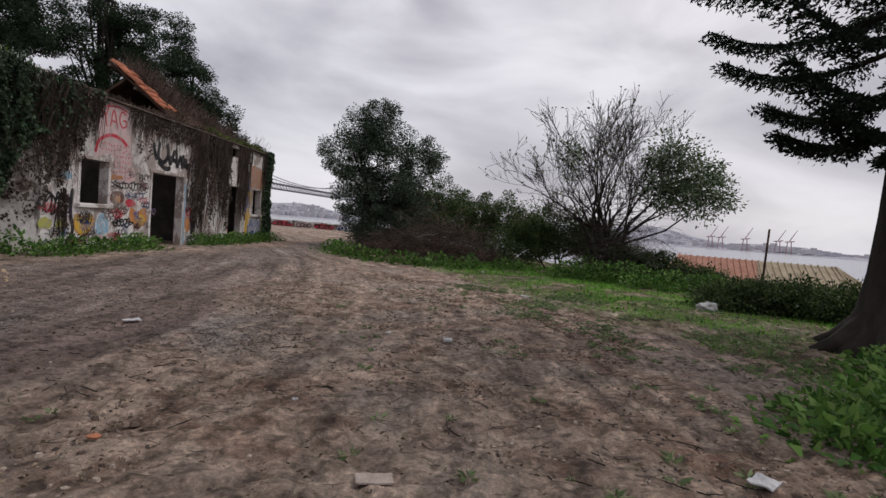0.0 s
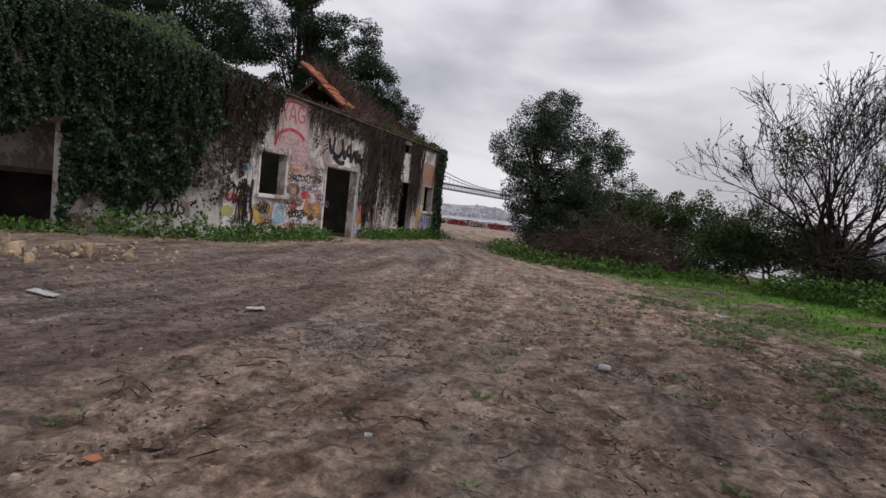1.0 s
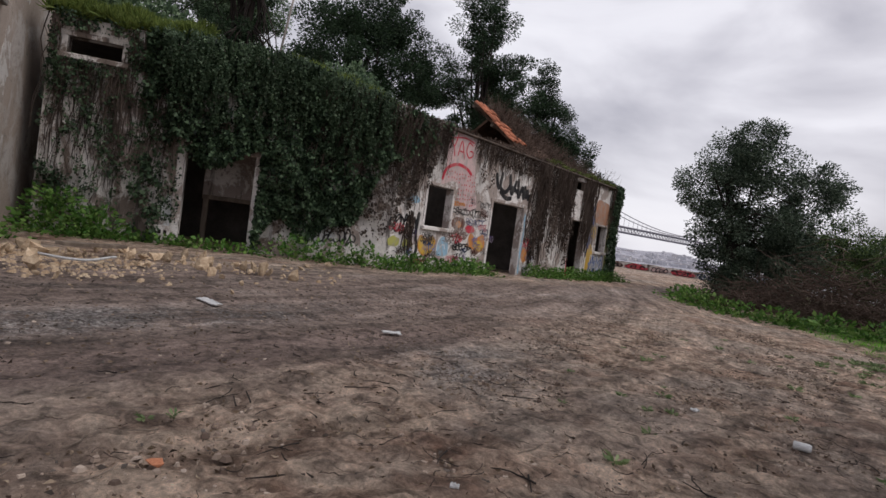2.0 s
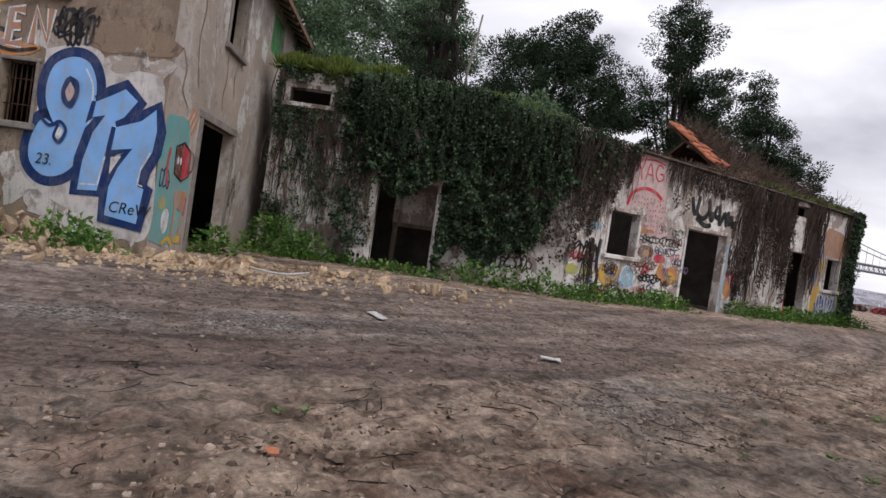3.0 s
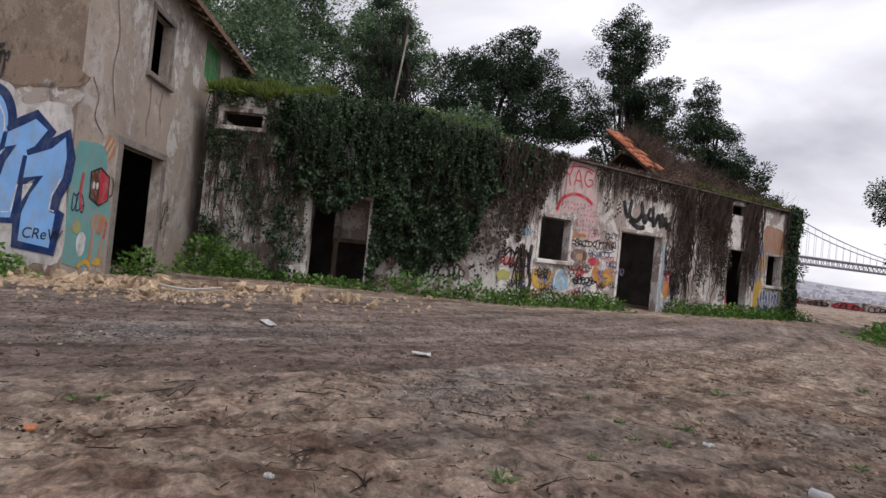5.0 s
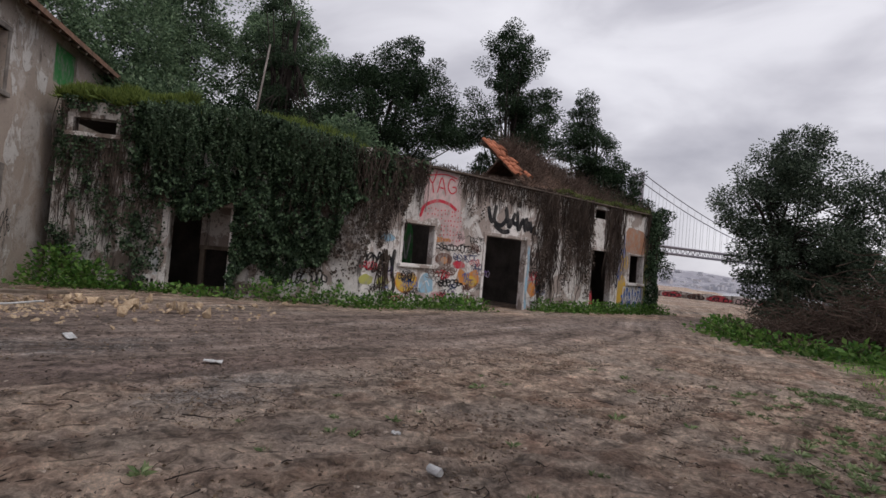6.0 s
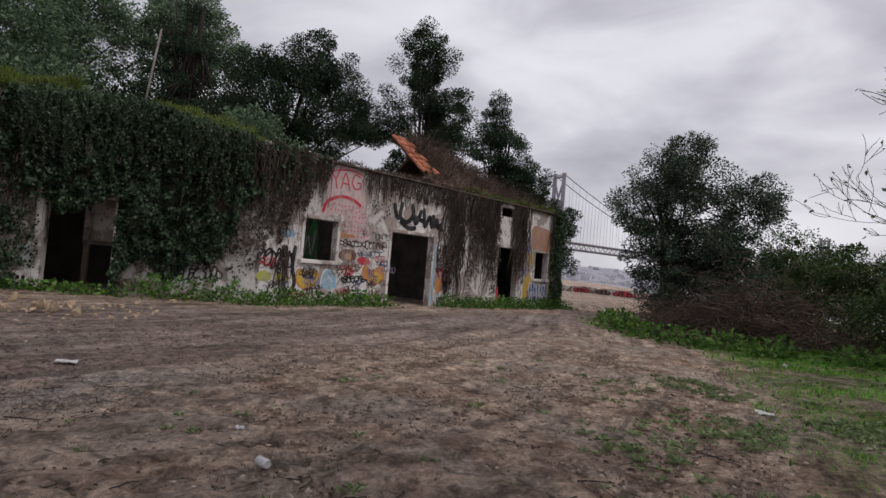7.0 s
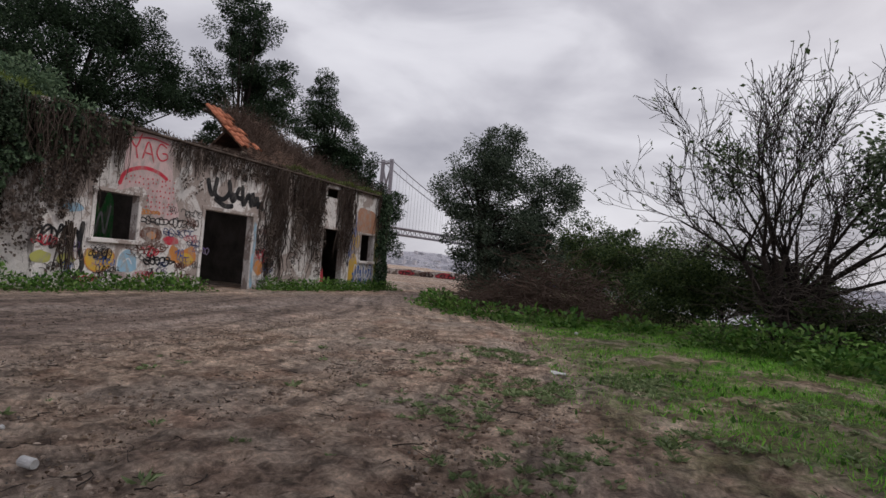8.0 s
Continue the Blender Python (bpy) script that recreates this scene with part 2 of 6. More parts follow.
class Face:
    """A wall's face: u metres along it from a to b, z up, off metres out of it."""

    def __init__(self, a, b):
        self.a, self.b = np.array(a, float), np.array(b, float)
        self.length = float(np.linalg.norm(self.b - self.a))
        self.d = (self.b - self.a) / self.length
        self.n = np.array([self.d[1], -self.d[0]])

    def at(self, u, z, off=0.0):
        p = self.a + self.d * u + self.n * off
        return (float(p[0]), float(p[1]), float(z))

    def matrix(self, u, z, off=0.0):
        m = Matrix(((self.d[0], 0, self.n[0], 0), (self.d[1], 0, self.n[1], 0), (0, 1, 0, 0), (0, 0, 0, 1)))
        return Matrix.Translation(self.at(u, z, off)) @ m


def wall_mesh(name, face, u0, u1, z0, top, holes, thick, material, step=0.35, rough=0.003, seed=0, mitre=(0.0, 0.0)):
    """A wall with real openings (u0, u1, z0, z1); top(u) is its upper edge."""
    us, zs = [u0, u1], [z0]
    ztop = max(top(u) for u in np.linspace(u0, u1, 30))
    for h in holes:
        us += [h[0], h[1]]
        zs += [h[2], h[3]]
    def fill(vals, hi):
        vals = sorted(set(round(v, 4) for v in vals))
        out = []
        for p, q in zip(vals, vals[1:]):
            k = max(1, math.ceil((q - p) / step))
            out += [p + (q - p) * i / k for i in range(k)]
        return out + [vals[-1]]
    us = fill(us, u1)
    zmax_hole = max([h[3] for h in holes] + [z0])
    zmin_top = min(top(u) for u in us)
    zc = max(zmax_hole, min(zmin_top - 0.3, ztop))
    zs = fill(zs + [zc], zc)
    rows = len(zs) + 3
    def zval(u, j):
        if j < len(zs):
            return zs[j]
        return zc + (top(u) - zc) * (j - len(zs) + 1) / 3.0
    def solid(i, j):
        if not (0 <= i < len(us) - 1 and 0 <= j < rows - 1):
            return False
        if j >= len(zs) - 1:
            return True
        um, zm = (us[i] + us[i + 1]) / 2, (zs[j] + zs[j + 1]) / 2
        return not any(h[0] < um < h[1] and h[2] < zm < h[3] for h in holes)
    V, F, ids, behind = [], [], {}, []
    def vid(i, j, back):
        key = (i, j, back)
        if key not in ids:
            u, z = us[i], zval(us[i], j)
            off = -thick if back else rough * noise.noise(Vector((u * 1.7, z * 1.7, seed)))
            ids[key] = len(V)
            if back:
                u = u + (mitre[0] if i == 0 else 0) + (mitre[1] if i == len(us) - 1 else 0)
            V.append(face.at(u, z, off))
        return ids[key]
    for i in range(len(us) - 1):
        for j in range(rows - 1):
            if not solid(i, j):
                continue
            c = ((i, j), (i + 1, j), (i + 1, j + 1), (i, j + 1))
            F.append([vid(*p, False) for p in c])
            F.append([vid(*p, True) for p in reversed(c)])
            behind += [False, True]
            for (p, q), nb in zip(zip(c, c[1:] + c[:1]), ((i, j - 1), (i + 1, j), (i, j + 1), (i - 1, j))):
                if not solid(*nb):
                    F.append([vid(*q, False), vid(*p, False), vid(*p, True), vid(*q, True)])
                    behind.append(False)
    me_ = mesh_of(name, V, F, material)
    # backs take the darkened inner plaster so the rooms look shaded
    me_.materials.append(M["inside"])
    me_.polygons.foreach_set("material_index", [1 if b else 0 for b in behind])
    return me_


def smooth01(v):
    v = np.clip(v, 0, 1)
    return v * v * (3 - 2 * v)


# ---- ground: one sheet from the yard to the far shore ----
def grass_edge(y):
    return np.interp(y, (2, 6, 8, 9.5, 11, 12.5, 14.3, 18, 21.3, 24.1, 27, 34, 44), (5.4, 5.0, 4.2, 3.1, 2.1, 1.4, 0.6, -1.4, -3.4, -4.8, -6.6, -9.5, -12))


def ground_z(x, y):
    x, y = np.asarray(x, float), np.asarray(y, float)
    z = 0.24 * smooth01((-x - 5) / 5) + 0.40 * smooth01((y - 24) / 18)
    z = z + 0.12 * smooth01((x - grass_edge(y)) / 2.5) * smooth01((y - 3) / 5)
    z = z + 7.0 * smooth01((-x - 18) / 22) * smooth01((34 - y) / 12)
    e = (x - 10.5) * 0.84 + (y - 16) * 0.55
    z = z - 11.2 * np.maximum(smooth01(e / 16), smooth01((y - 46) / 9) * smooth01((x + 60) / 20))
    far = np.hypot(x, y)
    return z + 11.5 * smooth01((far - 2150) / 60) + (35 + 30 * np.sin(np.arctan2(x, y) * 9) + 18 * np.sin(np.arctan2(x, y) * 31)) * smooth01((far - 2250) / 500)


def axis(lo, hi, step, out_lo, out_hi):
    mid = list(np.arange(lo, hi + step / 2, step))
    def tail(start, end, sign):
        out, s, p = [], step, start
        while sign * (end - p) > 0:
            s *= 1.16
            p += sign * s
            out.append(p)
        return out
    return np.array(list(reversed(tail(lo, out_lo, -1))) + mid + tail(hi, out_hi, 1))


gx, gy = axis(-8.5, 6.5, 0.07, -3200, 3200), axis(1.8, 14, 0.075, -300, 3400)
GX, GY = np.meshgrid(gx, gy)
GZ = ground_z(GX, GY)
grassy = smooth01((GX - grass_edge(GY)) / 1.2 + 0.3)
near = smooth01((18 - GX) / 6) * smooth01((GX + 15) / 3) * smooth01((34 - GY) / 6) * smooth01((GY + 6) / 4)
lump = np.zeros_like(GZ)
rut = np.zeros_like(GZ)
sweep = np.zeros_like(GZ)
for j in range(len(gy)):
    if not -6 < gy[j] < 36:
        continue
    for i in range(len(gx)):
        if near[j, i] > 0.01:
            x, y = GX[j, i], GY[j, i]
            lump[j, i] = noise.noise(Vector((x * 0.9, y * 0.9, 0))) * 0.6 + noise.noise(Vector((x * 2.6, y * 2.6, 3))) * 0.5 + noise.noise(Vector((x * 6.5, y * 6.5, 5))) * 0.5 + abs(noise.noise(Vector((x * 4.1, y * 4.1, 15)))) * 0.7 + (noise.noise(Vector((x * 13, y * 13, 25))) * 0.45 + abs(noise.noise(Vector((x * 9, y * 9, 35)))) * 0.5 if y < 16 else 0)
            # wheel tracks that swing from the yard to the gap beside the building
            across = x + 0.018 * (y - 4) ** 2 * (1 if y > 4 else 0) + 0.35 * noise.noise(Vector((x * 0.25, y * 0.25, 9)))
            sweep[j, i] = across
            rut[j, i] = math.sin(across * 2.3) * 0.6 + math.sin(across * 6.1 + 1) * 0.4
road = smooth01((-3.0 - GX - 0.15 * (GY - 6)) / 3)
GZ = GZ + near * (lump * (0.062 - 0.046 * road) + rut * 0.024 * smooth01((GY - 5) / 4) * (1 - grassy) * (0.35 + 0.65 * smooth01((GX + 8) / 3)))
nx, ny = len(gx), len(gy)
me = bpy.data.meshes.new("ground")
me.vertices.add(nx * ny)
me.vertices.foreach_set("co", np.stack([GX, GY, GZ], -1).reshape(-1).astype(np.float32))
idx = np.arange(nx * ny).reshape(ny, nx)
quads = np.stack([idx[:-1, :-1], idx[:-1, 1:], idx[1:, 1:], idx[1:, :-1]], -1).reshape(-1, 4)
me.loops.add(quads.size)
me.loops.foreach_set("vertex_index", quads.reshape(-1).astype(np.int32))
me.polygons.add(len(quads))
me.polygons.foreach_set("loop_start", np.arange(0, quads.size, 4, dtype=np.int32))
me.polygons.foreach_set("use_smooth", [True] * len(quads))
me.update(calc_edges=True)
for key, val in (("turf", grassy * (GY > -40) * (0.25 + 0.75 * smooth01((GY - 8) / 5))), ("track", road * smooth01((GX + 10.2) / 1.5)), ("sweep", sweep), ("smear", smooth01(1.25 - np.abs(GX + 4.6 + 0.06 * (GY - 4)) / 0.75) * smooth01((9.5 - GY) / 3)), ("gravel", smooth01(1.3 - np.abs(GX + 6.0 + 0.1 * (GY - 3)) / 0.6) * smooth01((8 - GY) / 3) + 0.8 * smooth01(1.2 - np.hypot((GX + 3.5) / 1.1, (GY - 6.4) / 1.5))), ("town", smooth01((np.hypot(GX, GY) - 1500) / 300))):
    at = me.attributes.new(key, "FLOAT", "POINT")
    at.data.foreach_set("value", val.reshape(-1).astype(np.float32))


def ground_material():
    m, n, l, b = node_mat("muddy_ground", 0.92)
    def attr(k):
        a = n.new("ShaderNodeAttribute")
        a.attribute_name = k
        return a.outputs["Fac"]
    big = noise_node(n, l, 0.45, 6, 0.62, (1, 1, 1), 0.5)
    mid = noise_node(n, l, 2.2, 7, 0.7, (1, 1, 1), 0.4)
    fine = noise_node(n, l, 20, 8, 0.8)
    grit = noise_node(n, l, 70, 3, 0.7)
    dirt = ramp(n, l, mid, ((0.38, (0.20, 0.13, 0.095)), (0.48, (0.38, 0.272, 0.205)), (0.58, (0.55, 0.42, 0.325))))
    dirt = mix(n, l, ramp(n, l, big, ((0.44, GREY(0.0)), (0.60, GREY(0.7)))), dirt, (0.383, 0.319, 0.270))
    red = noise_node(n, l, 0.8, 4, 0.6)
    dirt = mix(n, l, ramp(n, l, red, ((0.55, GREY(0.0)), (0.70, GREY(0.6)))), dirt, (0.270, 0.146, 0.098))
    smoothroad = ramp(n, l, noise_node(n, l, 1.1, 6, 0.65, (1, 0.35, 1)), ((0.34, (0.192, 0.142, 0.119)), (0.55, (0.291, 0.227, 0.194)), (0.72, (0.415, 0.345, 0.306))))
    c = mix(n, l, attr("track"), dirt, smoothroad)
    c = mix(n, l, attr("smear"), c, (0.237, 0.176, 0.151))
    speck = noise_node(n, l, 26, 3, 0.75)
    grav = ramp(n, l, speck, ((0.42, (0.10, 0.085, 0.078)), (0.58, (0.40, 0.37, 0.35))))
    gm = n.new("ShaderNodeMath")
    gm.operation = "MULTIPLY"
    l.new(attr("gravel"), gm.inputs[0])
    l.new(ramp(n, l, noise_node(n, l, 1.7, 5, 0.7, (1, 0.6, 1)), ((0.40, GREY(0.0)), (0.58, GREY(0.9)))), gm.inputs[1])
    c = mix(n, l, gm.outputs[0], c, grav)
    xyz, cmb, sep = n.new("ShaderNodeTexCoord"), n.new("ShaderNodeCombineXYZ"), n.new("ShaderNodeSeparateXYZ")
    l.new(xyz.outputs["Object"], sep.inputs[0])
    l.new(attr("sweep"), cmb.inputs["X"])
    sc = n.new("ShaderNodeMath")
    sc.operation = "MULTIPLY"
    sc.inputs[1].default_value = 0.13
    l.new(sep.outputs["Y"], sc.inputs[0])
    l.new(sc.outputs[0], cmb.inputs["Y"])
    treads = n.new("ShaderNodeTexNoise")
    treads.inputs["Scale"].default_value, treads.inputs["Detail"].default_value, treads.inputs["Roughness"].default_value = 2.2, 8, 0.68
    l.new(cmb.outputs[0], treads.inputs["Vector"])
    c = mix(n, l, 0.8, c, ramp(n, l, treads.outputs["Fac"], ((0.36, GREY(0.36)), (0.46, GREY(0.95)), (0.56, GREY(1.25)), (0.66, GREY(1.75)))), "MULTIPLY")
    turf = ramp(n, l, mid, ((0.36, (0.17, 0.13, 0.085)), (0.50, (0.11, 0.145, 0.04)), (0.66, (0.12, 0.21, 0.04))))
    edge = n.new("ShaderNodeMath")
    edge.operation = "MULTIPLY"
    l.new(attr("turf"), edge.inputs[0])
    l.new(ramp(n, l, noise_node(n, l, 1.3, 6, 0.7), ((0.40, GREY(0.1)), (0.56, GREY(1.0)))), edge.inputs[1])
    c = mix(n, l, edge.outputs[0], c, turf)
    # far-shore ground turns pale blue-grey: distance haze put into its colour
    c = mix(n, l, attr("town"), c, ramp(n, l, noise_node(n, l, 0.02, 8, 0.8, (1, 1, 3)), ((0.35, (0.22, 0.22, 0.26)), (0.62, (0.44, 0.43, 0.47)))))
    lumps = noise_node(n, l, 5.5, 5, 0.6, (1, 1, 1), 0.9)
    c = mix(n, l, 0.8, c, ramp(n, l, lumps, ((0.36, GREY(0.38)), (0.46, GREY(0.9)), (0.55, GREY(1.2)), (0.66, GREY(1.45)))), "MULTIPLY")
    c = mix(n, l, 0.75, c, ramp(n, l, fine, ((0.36, GREY(0.4)), (0.47, GREY(0.9)), (0.53, GREY(1.1)), (0.64, GREY(1.7)))), "MULTIPLY")
    c = mix(n, l, ramp(n, l, grit, ((0.68, GREY(0.0)), (0.76, GREY(0.5)))), c, (0.34, 0.31, 0.28))
    l.new(c, b.inputs["Base Color"])
    h = n.new("ShaderNodeMath")
    h.operation = "ADD"
    l.new(fine, h.inputs[0])
    l.new(mid, h.inputs[1])
    h2 = n.new("ShaderNodeMath")
    h2.operation = "ADD"
    l.new(h.outputs[0], h2.inputs[0])
    l.new(lumps, h2.inputs[1])
    bump(n, l, b, h2.outputs[0], 1.0, 0.10)
    return m


me.materials.append(ground_material())
tagged(new("ground", me), "churned brown mud yard with tyre ruts and patchy turf", "ground", kind="structure")

wm, n_, l_, b_ = node_mat("river_water", 0.22)
b_.inputs["Base Color"].default_value = (0.30, 0.31, 0.34, 1)
bump(n_, l_, b_, noise_node(n_, l_, 0.25, 5, 0.6, (1, 0.4, 1)), 0.35, 0.6)
wv = [(-3000, -500, -9.6), (3000, -500, -9.6), (3000, 3300, -9.6), (-3000, 3300, -9.6)]
tagged(new("water", mesh_of("water", wv, [(0, 1, 2, 3)], wm)), "pale grey wide river under an overcast sky", "water", kind="structure")


def gz1(x, y):
    return float(ground_z(x, y))


# ---- the long ruined building ----
W1, W2 = Face((-11.0, 11.6), (-11.85, 26.2)), Face((-15.0, 4.4), (-11.0, 11.6))
HOUSE = Face((-10.2, 2.03), (-18.94, 5.48))
side_dir = np.array([-math.sin(radians(33)), -math.cos(radians(33))])
SIDE = Face(tuple(np.array((-10.2, 2.03)) + side_dir * 9.0), (-10.2, 2.03))


def wob(u, k, a=0.06):
    return a * noise.noise(Vector((u * 0.9, k, 0))) + a * 0.5 * noise.noise(Vector((u * 3.1, k, 1)))


top1 = lambda u: 4.48 + wob(u, 2)
top2 = lambda u: 5.1 - 0.5 * float(smooth01((u - 4.6) / 3.6)) + wob(u, 7)
HOLES1 = [(1.28, 2.38, 1.54, 2.72), (4.52, 6.42, -0.5, 2.66), (10.1, 11.42, -0.5, 2.66), (12.65, 13.6, 1.5, 2.64), (10.15, 11.1, 3.92, 4.3)]
HOLES2 = [(3.05, 4.62, -0.5, 2.62), (0.35, 1.45, 4.27, 4.66)]
ruin = thing("ruined_building", (-11.3, 14, 0.2), "long roofless ruin with graffiti-covered flaking white plaster and ivy", "building")
front = part_mesh("front_wall", wall_mesh("front_wall", W1, 0.0, W1.length, -0.4, top1, HOLES1, 0.26, M["plaster"], seed=1), ruin)
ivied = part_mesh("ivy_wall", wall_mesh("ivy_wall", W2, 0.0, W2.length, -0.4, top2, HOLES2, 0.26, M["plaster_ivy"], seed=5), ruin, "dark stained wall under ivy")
END = Face(tuple(W1.b), tuple(W1.b - W1.n * 7.0))
part_mesh("end_wall", wall_mesh("end_wall", END, 0.0, 7.0, -0.4, lambda u: 4.45, [], 0.5, M["plaster"], seed=8), ruin)
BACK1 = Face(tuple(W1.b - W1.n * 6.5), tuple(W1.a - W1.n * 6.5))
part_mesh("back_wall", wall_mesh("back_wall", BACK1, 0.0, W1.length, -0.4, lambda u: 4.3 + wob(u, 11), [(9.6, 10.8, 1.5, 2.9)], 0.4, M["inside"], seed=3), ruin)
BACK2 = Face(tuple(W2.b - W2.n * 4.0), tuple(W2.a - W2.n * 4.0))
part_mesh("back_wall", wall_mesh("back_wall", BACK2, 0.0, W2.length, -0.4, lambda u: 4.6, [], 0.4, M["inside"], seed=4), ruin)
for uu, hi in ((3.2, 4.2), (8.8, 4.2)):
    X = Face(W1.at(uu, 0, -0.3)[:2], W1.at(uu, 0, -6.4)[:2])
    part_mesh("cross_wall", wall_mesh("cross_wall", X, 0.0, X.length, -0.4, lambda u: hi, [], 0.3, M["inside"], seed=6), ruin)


def frame_parts(face, u0, u1, z0, z1, parent, w=0.16, sill=True, deep=0.12, mat="stone"):
    """Stone surround of an opening: two jambs, a lintel and a sill, a little proud of the wall."""
    for nm, uc, zc, su, sz in (("jamb", u0 - w / 2, (z0 + z1) / 2, w, z1 - z0), ("jamb", u1 + w / 2, (z0 + z1) / 2, w, z1 - z0), ("lintel", (u0 + u1) / 2, z1 + w / 2, u1 - u0 + 2 * w + 0.06, w)):
        bm = bmesh.new()
        add_box(bm, face.matrix(uc, zc, -deep / 2 + 0.03), su - 0.004, sz, deep, 0.012)
        part(nm, bm, M[mat], parent)
    if sill:
        bm = bmesh.new()
        add_box(bm, face.matrix((u0 + u1) / 2, z0 - 0.06, 0.0), u1 - u0 + 2 * w + 0.1, 0.12, 0.2, 0.015)
        part("sill", bm, M[mat], parent)


win = thing("window", W1.at(1.83, 1.54), "empty window opening with a worn stone surround", "window", "ruin windows")
frame_parts(W1, 1.28, 2.38, 1.54, 2.72, win, 0.10, mat="plaster")
win2 = thing("window", W1.at(13.1, 1.5), "narrow empty window opening near the building's end", "window", "ruin windows")
frame_parts(W1, 12.65, 13.6, 1.5, 2.64, win2, 0.08, mat="plaster")
drw = thing("doorway", W1.at(5.5, 0.2), "wide open doorway with a chipped stone surround", "doorway")
frame_parts(W1, 4.52, 6.42, 0.15, 2.66, drw, 0.11, sill=False, mat="plaster")
drw2 = thing("doorway", W1.at(10.8, 0.3), "dark open doorway with no door", "doorway")
frame_parts(W1, 10.1, 11.42, 0.2, 2.66, drw2, 0.09, sill=False, mat="plaster")
drw3 = thing("doorway", W2.at(4.0, 0.2), "dark doorway half hidden behind ivy", "doorway")
frame_parts(W2, 3.05, 4.62, 0.1, 2.62, drw3, 0.2, sill=False, mat="plaster")
vent = thing("window", W2.at(0.9, 4.27), "small dark vent opening in the ivy wall", "window")
frame_parts(W2, 0.35, 1.45, 4.27, 4.66, vent, 0.12, mat="plaster_ivy")

# earth-covered slab over the ivy part, and the roof that still stands
bm = bmesh.new()
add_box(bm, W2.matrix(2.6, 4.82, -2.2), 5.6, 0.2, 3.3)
# lower box is an unseen ceiling added to keep daylight out of the rooms
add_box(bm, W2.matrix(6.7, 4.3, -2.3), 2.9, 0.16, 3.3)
part("roof_and_added_ceiling", bm, M["inside"], ruin)
bm = bmesh.new()
add_box(bm, W1.matrix(8.1, 4.47, 0.0), 13.2, 0.06, 0.3, 0.015)
# unseen ceiling added behind the eaves: blocks sky at the vent, darkens the rooms
add_box(bm, W1.matrix(10.3, 4.36, -3.2), 8.6, 0.08, 5.9)
part("cornice_and_ceiling", bm, M["vine"], ruin, "dark crumbling eaves course with an added unseen ceiling behind it")


# ---- the tall house ----
house = thing("tall_house", (-12, 2, 0.2), "tall two-storey derelict house with bare beige render and graffiti", "house")
pitched = lambda u: 7.0 + min(u, 9.0 - u) * 0.55
HOLES_H = [(1.7, 3.7, -0.5, 2.92), (2.5, 3.5, 4.7, 6.1), (5.75, 7.1, 5.65, 6.75)]
HOLES_S = [(5.85, 6.52, 2.18, 3.24), (5.95, 6.86, 4.48, 5.7)]
part_mesh("wall", wall_mesh("eaves_wall", HOUSE, 0.0, HOUSE.length, -0.4, lambda u: 7.0, HOLES_H, 0.24, M["plaster_house"], seed=9, mitre=(0.29, 0.0)), house)
part_mesh("wall", wall_mesh("side_wall", SIDE, 0.0, SIDE.length, -0.4, pitched, HOLES_S, 0.24, M["plaster_side"], seed=10, mitre=(0.0, -0.29)), house, "brown peeling render with graffiti")
HB = Face(tuple(HOUSE.b), tuple(HOUSE.b + side_dir * 9.0))
part_mesh("wall", wall_mesh("far_wall", HB, 0.0, 9.0, -0.4, pitched, [], 0.4, M["plaster_house"]), house)
HB2 = Face(tuple(HB.b), tuple(SIDE.a))
part_mesh("wall", wall_mesh("rear_wall", HB2, 0.0, HB2.length, -0.4, lambda u: 7.0, [], 0.4, M["plaster_house"]), house)


def roof_slope(eave_z, ridge_z, depth0, depth1, u0, u1, thick=0.14):
    """A roof slope from the eaves line at depth0 to the ridge at depth1, both along the house front."""
    def at(u, depth, z):
        p = HOUSE.a + HOUSE.d * u + side_dir * depth
        return (float(p[0]), float(p[1]), z)
    V = [at(u0, depth0, eave_z), at(u1, depth0, eave_z), at(u1, depth1, ridge_z), at(u0, depth1, ridge_z)]
    V += [(p[0], p[1], p[2] + thick) for p in V]
    F = [(3, 2, 1, 0), (4, 5, 6, 7), (0, 1, 5, 4), (1, 2, 6, 5), (2, 3, 7, 6), (3, 0, 4, 7)]
    return part_mesh("roof", mesh_of("roof", V, F, M["tile_old"]), house)


house_roof = roof_slope(6.78, 9.53, -0.5, 4.5, -0.3, HOUSE.length + 0.35)
roof_slope(6.78, 9.53, 9.5, 4.5, -0.3, HOUSE.length + 0.35)
for u in np.arange(0.0, HOUSE.length + 0.3, 0.55):
    p0, p1 = HOUSE.a + HOUSE.d * u - side_dir * 0.46, HOUSE.a + HOUSE.d * u + side_dir * 0.3
    V, F = tubes([([(*p0, 6.73), (*p1, 7.13)], [0.05, 0.05])], 4)
    part_mesh("rafter", mesh_of("rafter", V, F, M["wood"]), house)
frame_parts(HOUSE, 2.5, 3.5, 4.7, 6.1, house, 0.12)
frame_parts(HOUSE, 1.7, 3.7, 0.2, 2.92, house, 0.16, sill=False)
frame_parts(SIDE, 5.85, 6.52, 2.18, 3.24, house, 0.07)
frame_parts(SIDE, 5.95, 6.86, 4.48, 5.7, house, 0.12)


